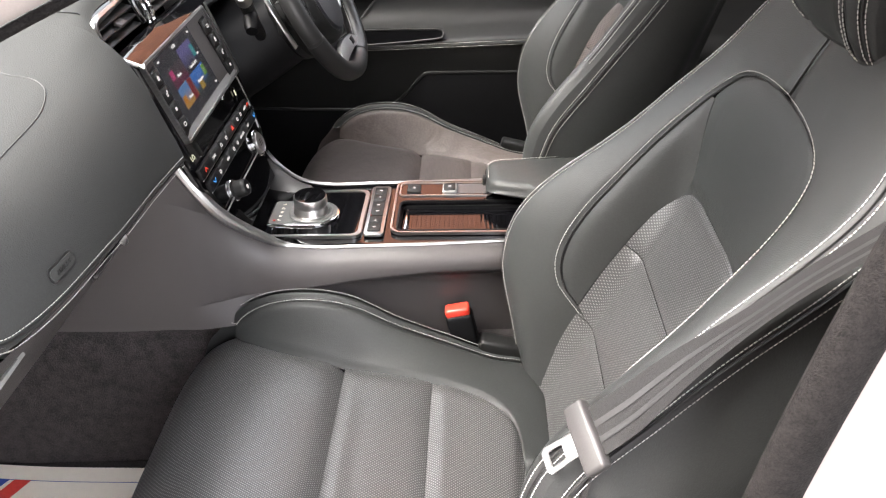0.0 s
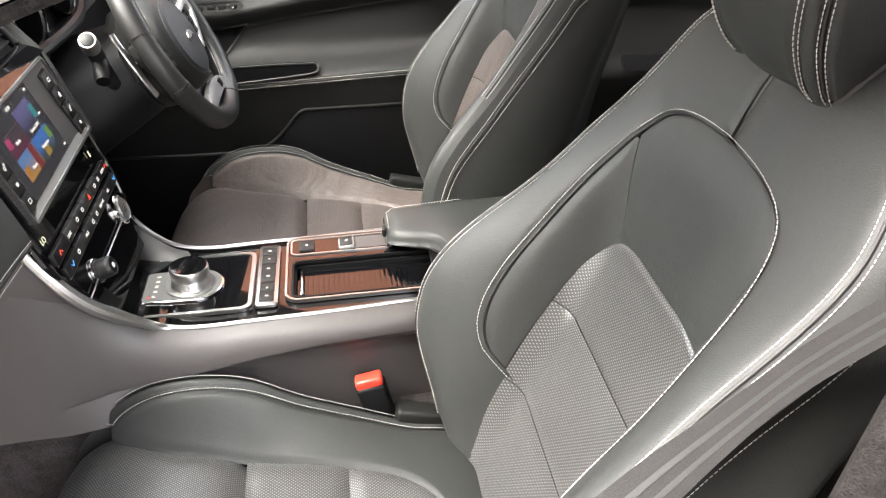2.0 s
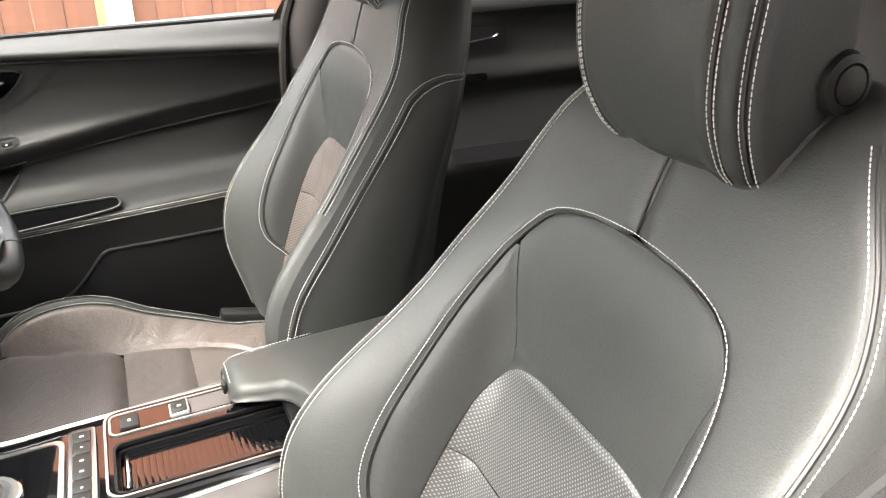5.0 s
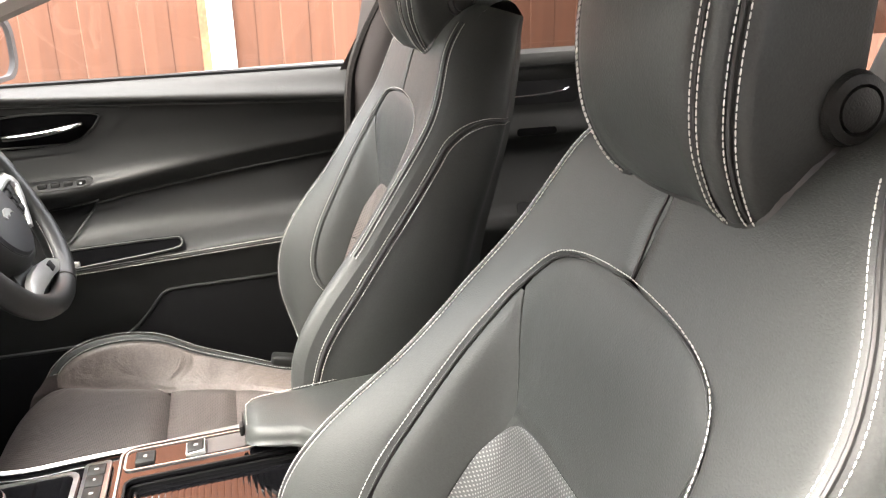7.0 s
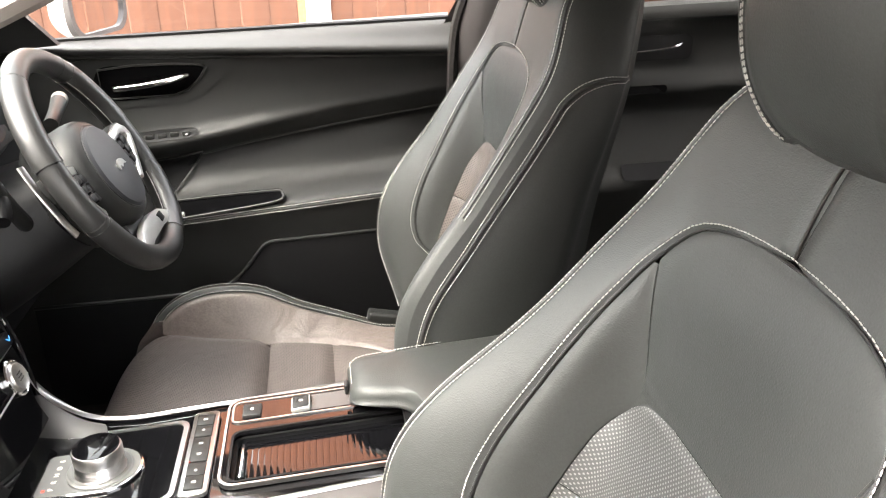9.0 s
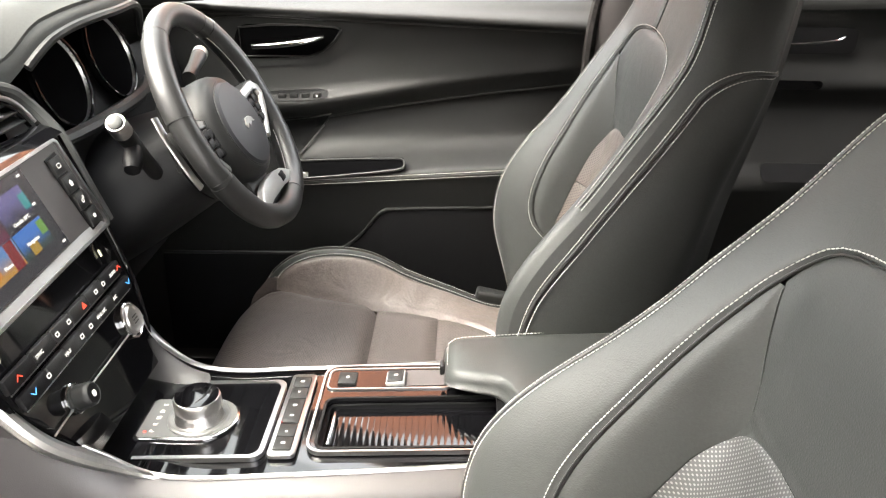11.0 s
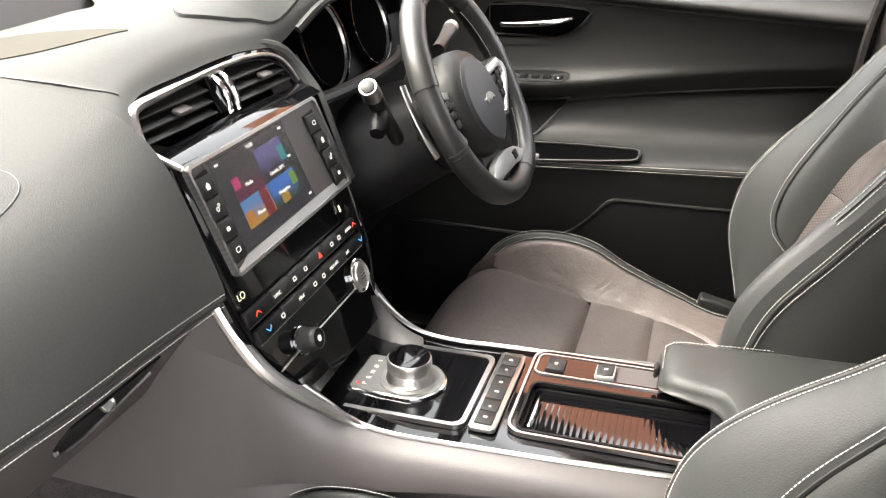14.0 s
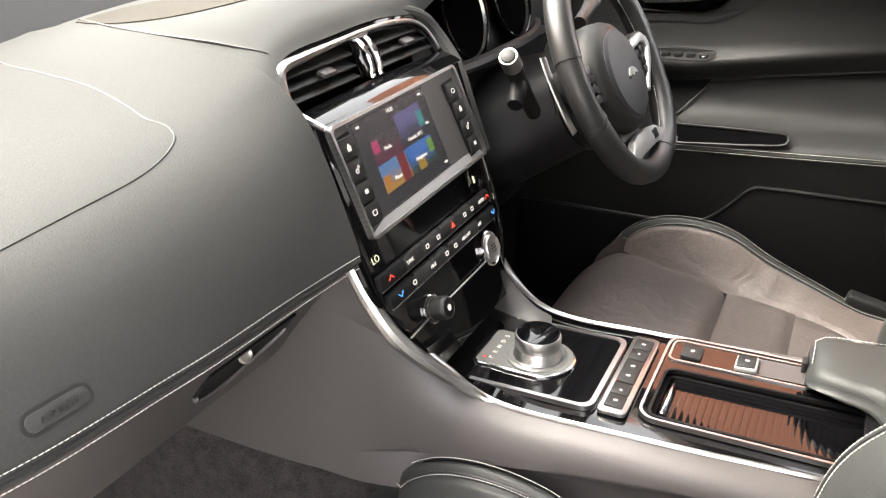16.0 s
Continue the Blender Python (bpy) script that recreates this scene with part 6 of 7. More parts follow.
part("boot_switch", rbox((0.020, 0.008, 0.012), lip_point(0.008, 0.528, 0.004), r=0.002), SILVER, door, "small release switch")
# switches on the ridge
lens = [(-0.066, 0.668), (-0.060, 0.661), (-0.03, 0.660), (0.03, 0.664), (0.05, 0.669), (0.055, 0.675), (0.050, 0.680), (0.03, 0.681), (-0.03, 0.678), (-0.06, 0.675)]
part("switch_plate", skin(lens, lambda a, b, d: door_point(a, b, 0.0032 + d), 0.004), DARK, door, "black switch plate")
for x in (-0.035, -0.012, 0.011, 0.034):
    part("window_switch", rbox((0.016, 0.006, 0.010), door_point(x, 0.6695 + 0.05 * x, 0.005), r=0.002), SOFT, door, "window switch")
part("symbol", slab(rounded(0.004, 0.004, 0.001, 3, 0.034, 0.672), lambda a, b, d: door_point(a, b, 0.0090 + d), 0.0004), ICON, door)
# release handle in its bowl
bowl = [(-0.110, 0.796), (-0.050, 0.802), (0.020, 0.802), (0.070, 0.799), (0.084, 0.793), (0.070, 0.772), (0.046, 0.752), (0.020, 0.743), (-0.110, 0.741)]
part("handle_surround", skin([(-0.16, 0.811), (0.110, 0.807), (0.138, 0.806), (0.120, 0.784), (0.090, 0.755), (0.062, 0.738), (0.030, 0.729), (-0.06, 0.724), (-0.16, 0.722)], lambda a, b, d: door_point(a, b, 0.0035 + d), 0.005), SOFT, door, "swept handle surround")
# black sheet on the trim, painting the shade inside the bowl
part("handle_bowl_shade", skin(bowl, lambda a, b, d: door_point(a, b, 0.0055 + d), 0.002), SHADE_BLACK, door, "flat black sheet for the shade in the handle bowl")
part("bowl_rim", tube([door_point(a, b, 0.0056) for a, b in bowl], 0.0022, 6, closed=True), SOFT, door)
part("release_handle", tube(spline([door_point(-0.085, 0.762, 0.010), door_point(-0.04, 0.766, 0.018), door_point(0.01, 0.773, 0.022), door_point(0.052, 0.782, 0.014)], 6), [0.0095] * 10 + [0.0092, 0.009, 0.0088, 0.0085, 0.008, 0.0075, 0.007, 0.006, 0.0045], 10, flat=0.75), CHROME, door, "chrome release handle")
# speaker mesh
part("speaker_grille", skin([(-0.14, 0.600), (0.0, 0.618), (0.054, 0.629), (0.036, 0.603), (0.0, 0.562), (-0.05, 0.524), (-0.14, 0.515)], lambda a, b, d: door_point(a, b, 0.0035 + d), 0.003, 8, False), MESH_GRILLE, door, "speaker mesh")
part("grille_edge", tube([door_point(a, b, 0.005) for a, b in ((-0.14, 0.602), (0.0, 0.620), (0.058, 0.632), (0.040, 0.604), (0.002, 0.560), (-0.05, 0.522))], 0.0022, 6), SOFT, door)
part("ridge_line", tube([door_point(x, CREASE(x) + 0.0005, -0.0004) for x in steps(0.06, 0.555, 30)], 0.0019, 6), GROOVE, door)
part("sill_line", tube([door_point(x, 0.8155 - 0.040 * x, 0.0) for x in steps(-0.16, 0.555, 30)], 0.0018, 6), GROOVE, door)
part("window_glass", patch(lambda x, v: Vector((x, 0.828 - 0.12 * v, 0.855 + 0.375 * v)), steps(-0.40, 0.53, 4), steps(0, 1, 3)), GLASS, door, "clear side window").visible_shadow = False
part("window_post", patch(lambda v, u: Vector((0.536 + 0.055 * u + 0.20 * v, 0.800 - 0.11 * v + 0.01 * u, 0.845 + 0.375 * v)), steps(0, 1, 6), steps(0, 1, 3)), HARD, door, "grey rear window post")
part("pillar_seal", tube(spline([(0.540, 0.755, 0.40), (0.545, 0.760, 0.60), (0.552, 0.765, 0.80), (0.575, 0.757, 0.90), (0.64, 0.730, 1.03), (0.70, 0.70, 1.15)], 8), 0.011, 8), PILE, door, "fuzzy black door seal")
part("quarter_panel", slab([(-0.42, 0.83), (-0.16, 0.848), (-0.205, 0.900), (-0.42, 0.83)][:3], lambda a, b, d: Vector((a, 0.772 + d, b)), 0.02), DARK, door, "black mirror triangle")

# B pillar trim on the far side with its belt
tagged(part("pillar_right", patch(lambda v, u: Vector((0.548 + 0.12 * u + (0.23 + 0.20 * u) * max(0, v - 0.62), 0.785 - 0.13 * max(0, v - 0.45) - 0.02 * math.sin(math.pi * u), 0.10 + 1.15 * v)), steps(0, 1, 14), steps(0, 1, 6)), HARD), "grey plastic centre pillar trim", "pillar", kind="structure")
belt_r = thing("driver_seat_belt", "black seat belt hanging by the centre pillar", "seat belt", at=(0.60, 0.74, 0.5))
part("webbing", patch(lambda v, u: Vector((0.60 + 0.046 * u + 0.06 * v, 0.742 - 0.03 * v, 0.25 + 0.85 * v)), steps(0, 1, 10), [0, 0.5, 1]), WEB, belt_r)

# rear door and rear seat, dimly seen
rdoor = thing("rear_door", "dark rear door trim with a thin chrome handle", "car door", at=(0.95, 0.78, 0.1))
RD = table([(0.05, 0.76), (0.40, 0.75), (0.52, 0.735), (0.55, 0.76), (0.66, 0.79), (0.70, 0.775), (0.74, 0.79), (0.835, 0.785), (0.842, 0.772), (0.868, 0.775), (0.876, 0.79)])
part("door_panel", patch(lambda x, z: Vector((x, RD(z), z + 0.02 * (x - 0.9))), steps(0.64, 1.75, 16), steps(0.05, 0.50, 8) + steps(0.52, 0.83, 24) + [0.838, 0.842, 0.85, 0.86, 0.868, 0.876]), SOFT, rdoor, "dark moulded door trim")
part("release_handle", tube(spline([(0.90, 0.77, 0.781), (0.95, 0.762, 0.785), (1.0, 0.765, 0.790), (1.02, 0.775, 0.795)], 5), 0.0045, 8, flat=0.6), CHROME, rdoor, "thin chrome handle")
# flush dark plate in place of the bowl's shade
part("handle_bowl_shade", slab(rounded(0.19, 0.05, 0.015, 5, 0.955, 0.786), lambda a, b, d: Vector((a, RD(b) - 0.004 + d, b)), 0.002), DARK, rdoor)
part("switch_plate", slab(rounded(0.09, 0.016, 0.007, 5, 0.95, 0.700), lambda a, b, d: Vector((a, RD(b) - 0.006 + d, b + 0.006)), 0.002), GLOSS, rdoor)
# flush dark plate in place of the shaded pull pocket
part("pull_recess_shade", slab(rounded(0.20, 0.03, 0.01, 5, 1.0, 0.54), lambda a, b, d: Vector((a, RD(b) - 0.006 + d, b)), 0.002), DARK, rdoor)
part("window_glass", patch(lambda x, v: Vector((x, 0.806 - 0.10 * v, 0.872 + 0.36 * v)), steps(0.66, 1.9, 3), steps(0, 1, 2)), PRIVACY, rdoor, "dark tinted rear side window").visible_shadow = False
rear_seat = thing("rear_bench", "dark leather rear bench seat", "car seat", at=(1.4, 0, 0.1))
part("bench_cushion", rbox((0.50, 1.36, 0.20), (1.36, 0, 0.30), r=0.06, seg=4), LEATHER, rear_seat)
part("bench_back", rbox((0.18, 1.36, 0.65), (1.70, 0, 0.66), Euler((0, radians(22), 0)).to_matrix(), r=0.06, seg=4), LEATHER, rear_seat)

# ---------------------------------------------------------------- belt, buckles and mat on the passenger side
buckle = thing("belt_buckle", "black seat belt buckle with a red release button", "belt buckle", at=(0.285, -0.128, 0.30))
br = Euler((0, radians(-14), 0)).to_matrix()
part("body", rbox((0.042, 0.027, 0.072), (0.2675, -0.126, 0.347), br, r=0.006, seg=3), DARK, buckle, "black plastic body")
part("release_button", rbox((0.038, 0.022, 0.015), (0.2575, -0.126, 0.386), br, r=0.004, seg=3), RED, buckle, "red release button")
part("stalk", tube([(0.275, -0.126, 0.32), (0.30, -0.128, 0.26), (0.32, -0.13, 0.17)], 0.011, 8), DARK, buckle)
marks("symbol", lambda a, b, d: Vector((0.268 + a, -0.1392, 0.340 + b + 0.3 * d)), [(0.0, -0.006), (0.0, 0.004)], 0.016, 0.003, HARD, buckle)

pbelt = thing("passenger_seat_belt", "black ribbed seat belt with a loose metal tongue", "seat belt", at=(0.5, -0.62, 0.4))
line = spline([(0.374, -0.622, 0.625), (0.403, -0.628, 0.664), (0.441, -0.630, 0.717), (0.488, -0.627, 0.766), (0.519, -0.631, 0.804), (0.562, -0.648, 0.862), (0.62, -0.665, 0.935)], 8)


def webbing(i, u):
    p = line[int(i)]
    t = (line[min(len(line) - 1, int(i) + 1)] - line[max(0, int(i) - 1)]).normalized()
    w = Vector((0.22, -0.73, -0.31)).lerp(Vector((-0.14, -0.79, 0.23)), smooth(2, 26, i))
    s = (w - t * w.dot(t)).normalized()
    return p + s * (0.044 * (u - 0.5)) + t.cross(s) * (0.0015 * math.sin(u * math.pi))


part("webbing", patch(webbing, range(len(line)), steps(0, 1, 8)), WEB, pbelt, "ribbed black webbing")
for u in (0.30, 0.62):
    part("webbing_stripe", patch(lambda i, v, u=u: webbing(i, u + 0.12 * v) + Vector((-0.0006, -0.0008, 0.0008)), range(len(line)), [0, 1]), RUBBER, pbelt, "lighter woven stripe")
drop = spline([(0.376, -0.612, 0.618), (0.366, -0.612, 0.57), (0.362, -0.622, 0.50), (0.36, -0.64, 0.30)], 8)
part("lower_webbing", patch(lambda i, u: drop[int(i)] + Vector((0.030 * (u - 0.5), -0.034 * (u - 0.5), 0.006 * (u - 0.5))), range(len(drop)), steps(0, 1, 4)), WEB, pbelt, "ribbed black webbing")
t0 = (line[2] - line[0]).normalized()
s0 = (Vector((0.22, -0.73, -0.31)) - t0 * Vector((0.22, -0.73, -0.31)).dot(t0)).normalized()
n0 = t0.cross(s0)
TM = Matrix(((t0.x, s0.x, n0.x), (t0.y, s0.y, n0.y), (t0.z, s0.z, n0.z)))
part("tongue_grip", rbox((0.024, 0.064, 0.014), line[0] - t0 * 0.002, TM, r=0.004, seg=3), GRIP, pbelt, "grey plastic tongue grip")
tf = lambda a, b, d: line[0] - t0 * (0.016 + a) + s0 * b + n0 * d
part("tongue_plate", ring_frame([(-0.004, -0.011), (0.012, -0.011), (0.034, -0.0125), (0.038, -0.009), (0.038, 0.009), (0.034, 0.0125), (0.012, 0.011), (-0.004, 0.011)], [(0.013, -0.006), (0.016, -0.0068), (0.030, -0.0075), (0.032, -0.006), (0.032, 0.006), (0.030, 0.0075), (0.016, 0.0068), (0.013, 0.006)], tf, 0.0022), SILVER, pbelt, "bare metal tongue")

# ---------------------------------------------------------------- shell of the car
tagged(part("floor", patch(lambda x, y: Vector((x, y, 0.075 + 0.004 * noise.noise(Vector((x * 9, y * 9, 0))))), steps(-0.78, 1.8, 40), steps(-0.70, 0.76, 24)), CARPET), "dark carpeted car floor", "carpet", kind="structure")
tagged(part("tunnel", patch(lambda x, a: Vector((x, 0.006 + (0.165 + 0.03 * smooth(-0.1, -0.6, x)) * math.copysign(abs(math.cos(a)) ** 0.5, math.cos(a)), 0.07 + (0.27 + 0.12 * smooth(-0.15, -0.6, x)) * abs(math.sin(a)) ** 0.6)), steps(-0.78, 0.95, 26), steps(0, math.pi, 24)), CARPET), "dark carpet over the transmission tunnel", "carpet", kind="structure")
tagged(part("bulkhead", patch(lambda v, y: Vector((-0.50 - 0.28 * math.sin(v * 1.5), y, 0.075 + 0.72 * (v) ** 1.4)) if v < 0 else Vector((-0.62 - 0.16 * math.cos(v * 2.4), y, 0.07 + 0.76 * v)), steps(0, 1, 16), steps(-0.72, 0.78, 24)), CARPET), "dark carpeted footwell wall", "bulkhead", kind="structure")
tagged(part("kick_panel", patch(lambda x, z: Vector((x, 0.765 - 0.01 * math.sin(z * 6), z)), steps(-0.78, -0.40, 6), steps(0.07, 0.85, 6)), DARK), "dark driver footwell side trim", "trim panel", kind="structure")
tagged(part("kick_panel", patch(lambda x, z: Vector((x, -0.715, z)), steps(-0.78, -0.38, 6), steps(0.07, 0.83, 6)), HARD), "grey passenger footwell side trim", "trim panel", kind="structure")
tagged(part("sill_left", rbox((1.25, 0.10, 0.12), (0.10, -0.715, 0.06), r=0.03, seg=4), HARD), "grey plastic door sill cover", "door sill", kind="structure")
tagged(part("sill_outer", rbox((2.2, 0.10, 0.20), (0.3, -0.80, -0.03), r=0.04, seg=4), WHITE), "white painted outer sill", "door sill", kind="structure")
# unseen panel added to stop light leaking down behind the dashboard
tagged(part("cowl", patch(lambda x, y: Vector((x, y, 0.785)), steps(-0.86, -0.56, 3), steps(-0.74, 0.80, 4)), DARK), "dark unseen panel added to stop light behind the dashboard", "cowl", kind="structure")
# second unseen sheet, added to keep daylight out of the footwells
tagged(part("front_light_stop", patch(lambda y, z: Vector((-0.80, y, z)), steps(-0.74, 0.80, 4), steps(0.0, 0.79, 4)), DARK), "dark unseen sheet added to keep light out of the footwells", "bulkhead", kind="structure")
# driver pedals side details
pedals = thing("footrest", "ribbed dark rubber driver footrest", "footrest", at=(-0.55, 0.24, 0.1))
part("plate", rbox((0.02, 0.08, 0.24), (-0.60, 0.25, 0.22), Euler((0, radians(-30), 0)).to_matrix(), r=0.006), RUBBER, pedals)
for y in (0.36, 0.46):
    pd = thing("pedal", "dark metal pedal with rubber pad", "pedal", "pedals", at=(-0.5, y, 0.2))
    part("pad", rbox((0.012, 0.06, 0.07), (-0.52, y, 0.24), Euler((0, radians(-25), 0)).to_matrix(), r=0.004), RUBBER, pd)
    part("arm", tube([(-0.525, y, 0.26), (-0.57, y, 0.40), (-0.58, y, 0.52)], 0.008, 8), DARK, pd)

# paper mat
mat_ = thing("paper_mat", "cream paper floor mat with a blue and red printed border", "paper mat", at=(-0.35, -0.4, 0.08))
mf = lambda a, b, d: Vector((a, b, 0.0835 + 0.003 * math.sin(a * 14 + b * 9) + d))
part("sheet", patch(lambda x, y: mf(x, y, 0), steps(-0.66, -0.10, 20), steps(-0.66, -0.195, 16)), PAPER, mat_)
part("border_line", tube([mf(x, -0.226, 0.0004) for x in steps(-0.505, -0.12, 16)], 0.0006, 4), INK_BLUE, mat_)
bl = [(-0.525, -0.34), (-0.525, -0.245), (-0.515, -0.230), (-0.50, -0.2265), (-0.478, -0.2265), (-0.500, -0.27), (-0.500, -0.34)]
part("blue_print", slab(bl, lambda a, b, d: mf(a, b, 0.0012 + d), 0.0006), INK_BLUE, mat_)
part("red_print", slab([(-0.470, -0.2265), (-0.443, -0.2265), (-0.462, -0.27), (-0.466, -0.34), (-0.490, -0.34), (-0.490, -0.27)], lambda a, b, d: mf(a, b, 0.0012 + d), 0.0006), INK_RED, mat_)

# pillars and roof round the open passenger doorway
AP = spline([(-0.62, -0.70, 0.70), (-0.40, -0.685, 0.790), (-0.22, -0.665, 0.873), (-0.05, -0.64, 0.963), (0.10, -0.625, 1.030), (0.26, -0.61, 1.076), (0.45, -0.60, 1.105), (0.70, -0.60, 1.115), (1.10, -0.61, 1.09)], 8)


def around(pts, prof, bm=None):
    """Sweep a (out, up) profile along a line; out is away from the cabin."""
    def f(i, j):
        p = pts[int(i)]
        a, b = prof[int(j)]
        return p + Vector((-0.25 * b, -a, b))
    return patch(f, range(len(pts)), range(len(prof)), bm)


frame_l = thing("doorway_frame", "open passenger doorway with beige trim and a fuzzy seal", "door frame", kind="structure", at=(0.2, -0.65, 1.0))
part("seal", tube(AP, 0.0036, 10), PILE, frame_l, "fuzzy dark door seal")
part("trim", around(AP, [(-0.004, 0.004), (0.0, 0.010), (0.006, 0.020), (0.008, 0.034), (0.010, 0.052)]), TRIM, frame_l, "beige pillar trim")
part("body_flange", around(AP, [(0.010, 0.050), (0.014, 0.056), (0.030, 0.060), (0.045, 0.066), (0.06, 0.085), (0.05, 0.115), (0.0, 0.14)]), TRIM, frame_l, "pale outer pillar cover")
part("inner_trim", around(AP, [(-0.004, 0.004), (-0.03, 0.012), (-0.07, 0.04), (-0.09, 0.08)]), TRIM, frame_l, "beige inner pillar trim")
BP = spline([(0.455, -0.715, 0.10), (0.455, -0.715, 0.40), (0.462, -0.712, 0.62), (0.482, -0.708, 0.78), (0.515, -0.695, 0.92), (0.57, -0.655, 1.04), (0.64, -0.615, 1.10)], 8)
bseal = thing("pillar_left", "beige centre pillar trim with fuzzy seal and white bodywork", "pillar", kind="structure", at=(0.5, -0.7, 0.1))
part("seal", patch(lambda i, a: BP[int(i)] + Vector((0.024 + 0.020 * math.cos(a), -0.010 + 0.012 * math.sin(a), 0)), range(len(BP)), steps(0, 2 * math.pi, 14)[:-1], wrap=True), PILE, bseal, "fuzzy dark seal")
part("trim", patch(lambda i, v: BP[int(i)] + Vector((0.040 + 0.045 * v, -0.012 - 0.008 * v, 0)), range(len(BP)), steps(0, 1, 4)), TRIM, bseal, "beige trim strip")
part("body", patch(lambda i, v: BP[int(i)] + Vector((0.084 + 0.16 * v, -0.020 - 0.045 * math.sin(v * 1.5), 0)), range(len(BP)), steps(0, 1, 8)), WHITE, bseal, "white painted pillar")
part("inner_trim", patch(lambda i, v: BP[int(i)] + Vector((0.03 + 0.12 * v, 0.005 + 0.025 * math.sin(v * 3), 0)), range(len(BP)), steps(0, 1, 5)), DARK, bseal, "dark inner trim")
tagged(part("rear_side_left", patch(lambda x, z: Vector((x, -0.74, z)), steps(0.66, 1.9, 6), steps(0.0, 0.86, 6)), SOFT), "dark rear door trim", "car door", kind="structure")
tagged(part("roof", patch(lambda x, u: Vector((x, -0.60 + 1.20 * u, (1.125 if x > 0.1 else 1.125 - 0.9 * (0.1 - x) ** 1.6) + 0.05 * math.sin(math.pi * u))), steps(-0.02, 1.9, 16), steps(0, 1, 14)), TRIM), "beige headlining", "headlining", kind="structure")
tagged(part("roof_skin", patch(lambda x, u: Vector((x, -0.62 + 1.24 * u, 1.18 + 0.05 * math.sin(math.pi * u))), steps(0.0, 1.9, 6), steps(0, 1, 8)), WHITE), "white painted roof", "roof", kind="structure")
AR = spline([(-0.62, 0.76, 0.72), (-0.42, 0.745, 0.84), (-0.22, 0.725, 0.93), (-0.05, 0.70, 1.0), (0.15, 0.665, 1.07), (0.45, 0.63, 1.12), (0.8, 0.62, 1.13), (1.8, 0.62, 1.10)], 6)
tagged(part("pillar_front_right", tube(AR, 0.035, 10), TRIM), "beige windscreen pillar trim", "pillar", kind="structure")
tagged(part("rear_wall", patch(lambda y, z: Vector((1.92, y, z)), steps(-0.74, 0.8, 4), steps(0.0, 0.85, 4)), DARK), "dark rear bulkhead", "bulkhead", kind="structure")
tagged(part("rear_window_left", patch(lambda x, v: Vector((x, -0.76 + 0.14 * v, 0.86 + 0.26 * v)), steps(0.66, 1.92, 4), steps(0, 1, 2)), PRIVACY), "dark tinted rear side window", "window", kind="structure")
tagged(part("rear_screen", patch(lambda y, v: Vector((1.92 - 0.02 * v, y, 0.85 + 0.30 * v)), steps(-0.74, 0.8, 4), steps(0, 1, 2)), PRIVACY), "dark tinted rear screen", "window", kind="structure")
wscreen = thing("windscreen", "clear windscreen over a dark lower band", "windscreen", kind="structure", at=(-0.6, 0, 0.83))
part("glass", patch(lambda v, u: Vector((-0.66 + 0.66 * v, -0.70 + 1.45 * u + 0.07 * v * (1 - 2 * u), 0.80 + 0.33 * v + 0.02 * math.sin(math.pi * u))), steps(0, 1, 6), steps(0, 1, 8)), SCREEN_GLASS, wscreen, "clear glass")
part("dark_band", patch(lambda v, u: Vector((-0.512 - 0.06 * v, -0.70 + 1.45 * u, 0.820 + 0.012 * smooth(0, 0.4, u) + 0.060 * v)), steps(0, 1, 3), steps(0, 1, 16)), SOFT, wscreen, "dark lower band")
bonnet = thing("bonnet", "white painted bonnet beyond the windscreen", "bonnet", at=(-1.2, 0, 0.7))
part("skin", patch(lambda x, u: Vector((x, -0.80 + 1.6 * u, 0.80 + 0.05 * math.sin(math.pi * u) - 0.12 * ((-0.66 - x) / 1.1) ** 2)), steps(-1.75, -0.68, 8), steps(0, 1, 12)), WHITE, bonnet)

# ---------------------------------------------------------------- door mirror
mirror = thing("door_mirror", "grey door mirror outside the driver's window", "wing mirror", at=(-0.15, 0.95, 0.85))
mc = Vector((-0.145, 1.030, 0.898))
mo = rounded(0.240, 0.135, 0.048, 8)
mfn = lambda a, b, d: mc + Vector((0.24 * a + 0.97 * d, 0.97 * a - 0.24 * d, b))
part("mirror_rim", ring_frame(mo, [(a * 0.88, b * 0.86) for a, b in mo], lambda a, b, d: mfn(a, b, d), 0.012), HARD, mirror, "grey rim")
part("mirror_glass", slab([(a * 0.88, b * 0.86) for a, b in mo], lambda a, b, d: mfn(a, b, d - 0.006), 0.002), MIRROR, mirror, "mirror glass")
part("mirror_shell", patch(lambda i, v: mfn(mo[int(i) % len(mo)][0] * math.cos(v * 1.45), mo[int(i) % len(mo)][1] * math.cos(v * 1.45), -0.012 - 0.075 * math.sin(v * 1.45)), range(len(mo) + 1), steps(0, 1, 6)), WHITE, mirror, "painted shell")
part("mirror_arm", tube([(-0.27, 0.85, 0.845), (-0.27, 0.93, 0.85)], 0.022, 8), DARK, mirror)

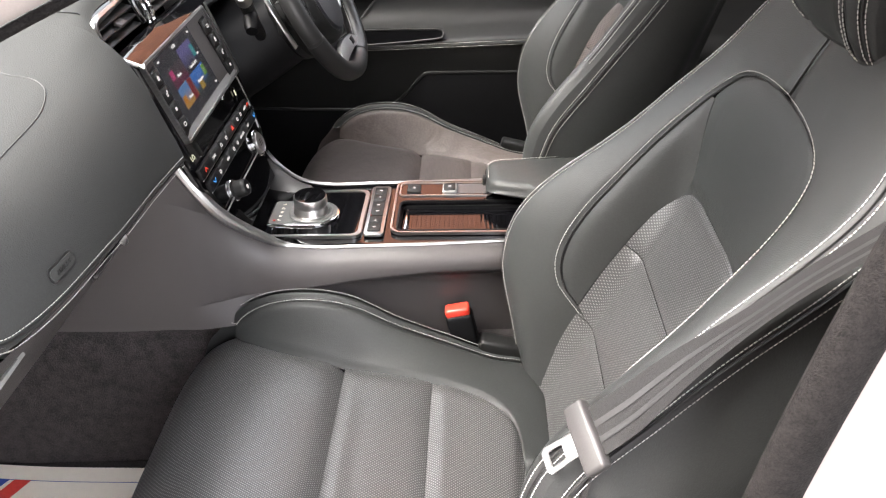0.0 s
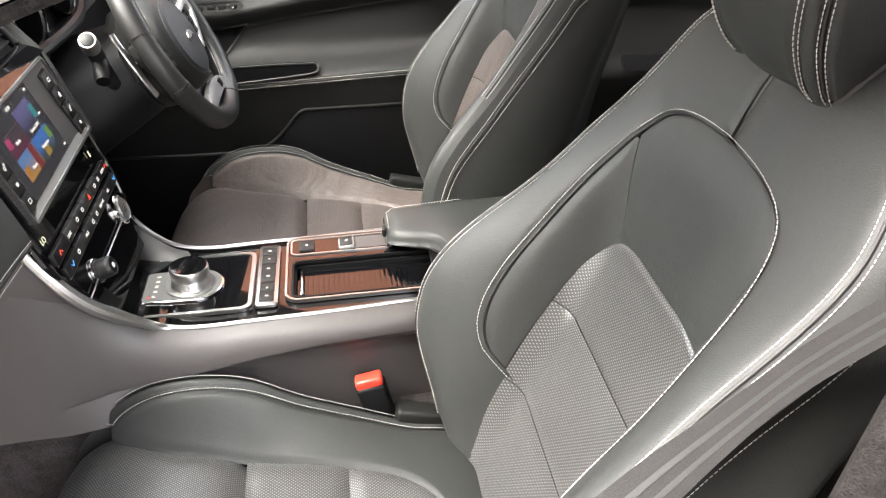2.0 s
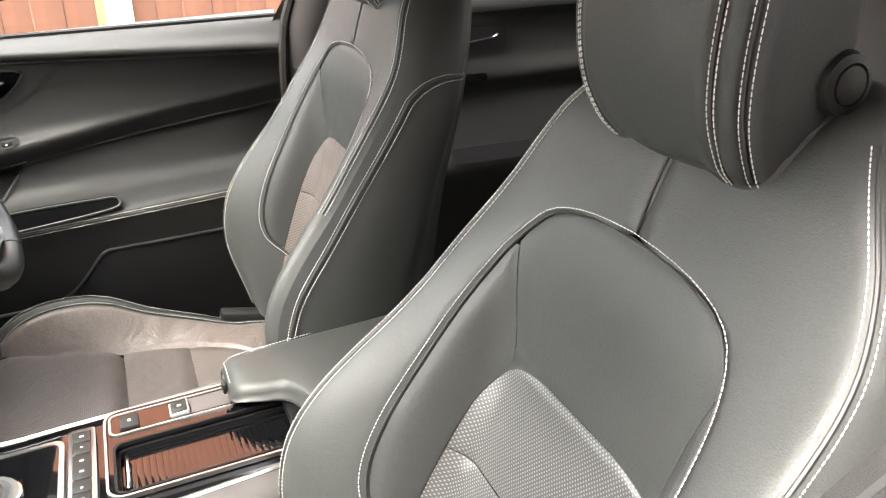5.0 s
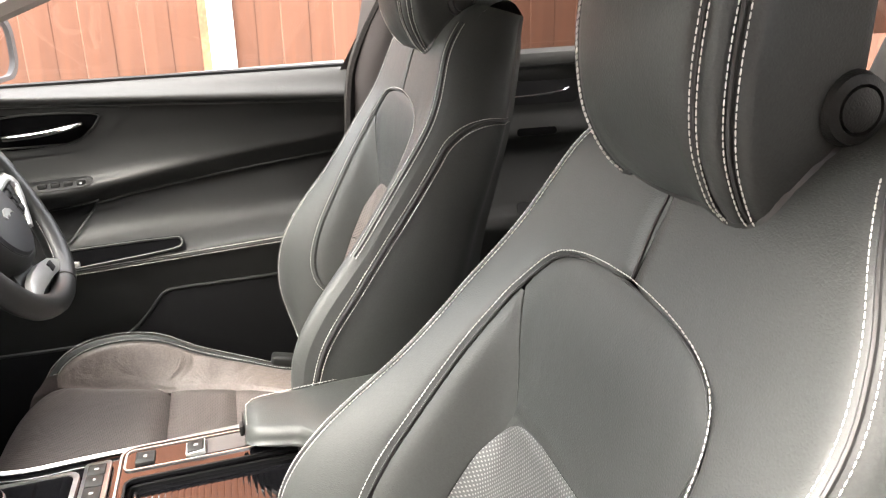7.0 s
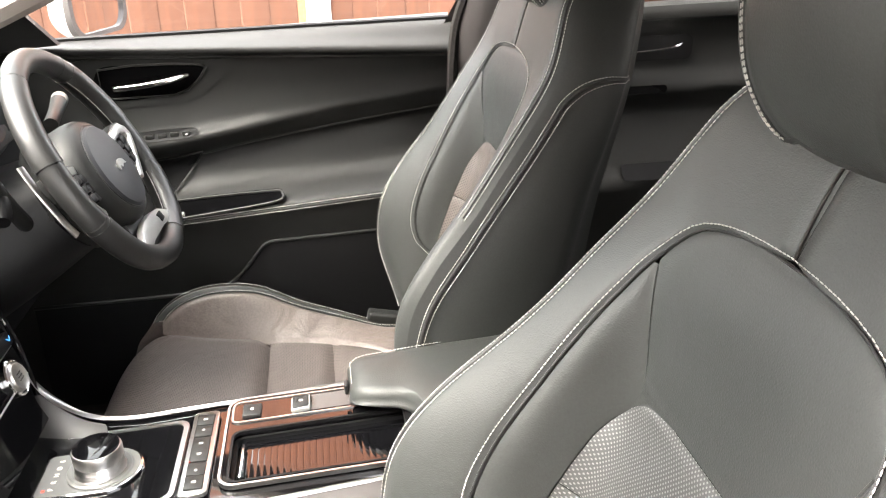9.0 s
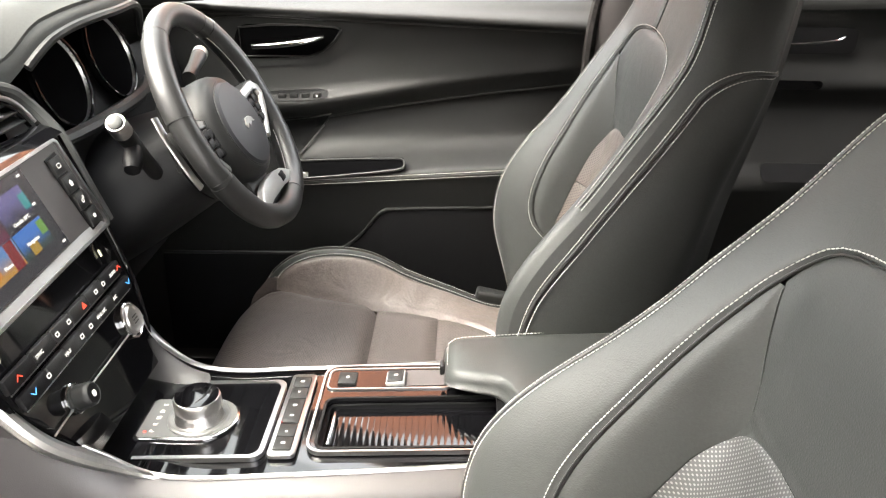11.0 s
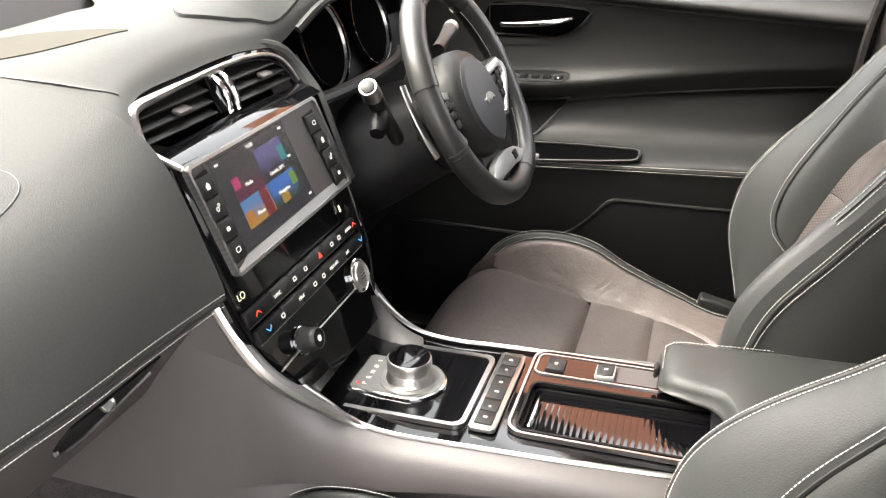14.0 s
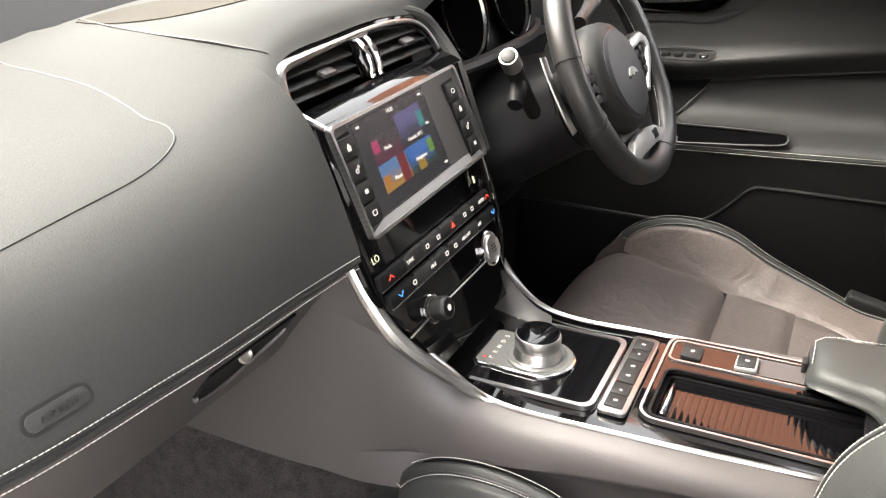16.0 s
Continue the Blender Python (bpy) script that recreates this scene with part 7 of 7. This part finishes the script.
# ---------------------------------------------------------------- outside
tagged(part("ground", patch(lambda x, y: Vector((x, y, -0.22)), [-300, -30, -6, -3, 0, 3, 6, 30, 300], [-300, -30, -6, -3, 0, 3, 6, 30, 300]), GROUND), "pale paved drive", "ground", kind="structure")
fence = thing("garden_fence", "tall orange-brown stained wooden fence with pale concrete posts", "fence", at=(0, 3.2, -0.22))
rnd = random.Random(4)
x = -6.2
board_sets = []
posts = [0.315 - 2.45 * k for k in range(-3, 4)]
board_meshes = []
for k in range(6):
    bm = bmesh.new()
    w = 0.138
    prof = [(-w / 2, 0.0), (-w / 2 + 0.006, 0.004), (0.0, 0.0045 + 0.001 * rnd.random()), (w / 2 - 0.006, 0.0035), (w / 2, 0.0)]
    zs = steps(-0.20, 1.62, 6)
    rows_ = [[bm.verts.new((a, -b - 0.0015 * rnd.random(), z)) for a, b in prof] for z in zs]
    for q, r in zip(rows_, rows_[1:]):
        for i in range(len(prof) - 1):
            bm.faces.new((q[i], q[i + 1], r[i + 1], r[i]))
    bmesh.ops.recalc_face_normals(bm, faces=bm.faces)
    me = bpy.data.meshes.new("fence_board")
    bm.to_mesh(me)
    bm.free()
    me.materials.append(FENCE_WOOD)
    board_meshes.append(me)
n = 0
while x < 7.0:
    if min(abs(x - p) for p in posts) > 0.05:
        b = new("fence_board", board_meshes[n % 6])
        b.parent = fence
        b.matrix_parent_inverse = Matrix.Translation(-fence.location)
        b.location = (x, 3.22 - 0.004 * (n % 2), 0.0)
        b.rotation_euler = (0, radians(rnd.uniform(-0.4, 0.4)), radians(rnd.uniform(-0.6, 0.6)))
        n += 1
    x += 0.127
for p in posts:
    part("concrete_post", rbox((0.115, 0.11, 1.95), (p, 3.245, 0.75), r=0.012), CONCRETE, fence, "pale concrete post")
part("rail", rbox((13.0, 0.05, 0.08), (0.4, 3.27, 0.2), r=0.005), FENCE_WOOD, fence)
part("rail", rbox((13.0, 0.05, 0.08), (0.4, 3.27, 1.3), r=0.005), FENCE_WOOD, fence)
house = thing("house_wall", "brown brick house wall beyond the fence", "house", at=(-0.2, 5.6, -0.22))
part("wall", rbox((3.4, 0.25, 5.1), (0.1, 5.7, 2.25), r=0.01), BRICK, house, "brown brick wall")
# unseen wall, added to block low sky on the open door's side
blocker_wall = thing("unseen_light_blocker", "tall brown wall, unseen, added to cut light at the open door", "wall", kind="structure", at=(0, -3.9, -0.22))
part("wall", rbox((9.0, 0.25, 5.2), (-4.2, -3.7, 2.38), r=0.01), BLOCKER_BRICK, blocker_wall)
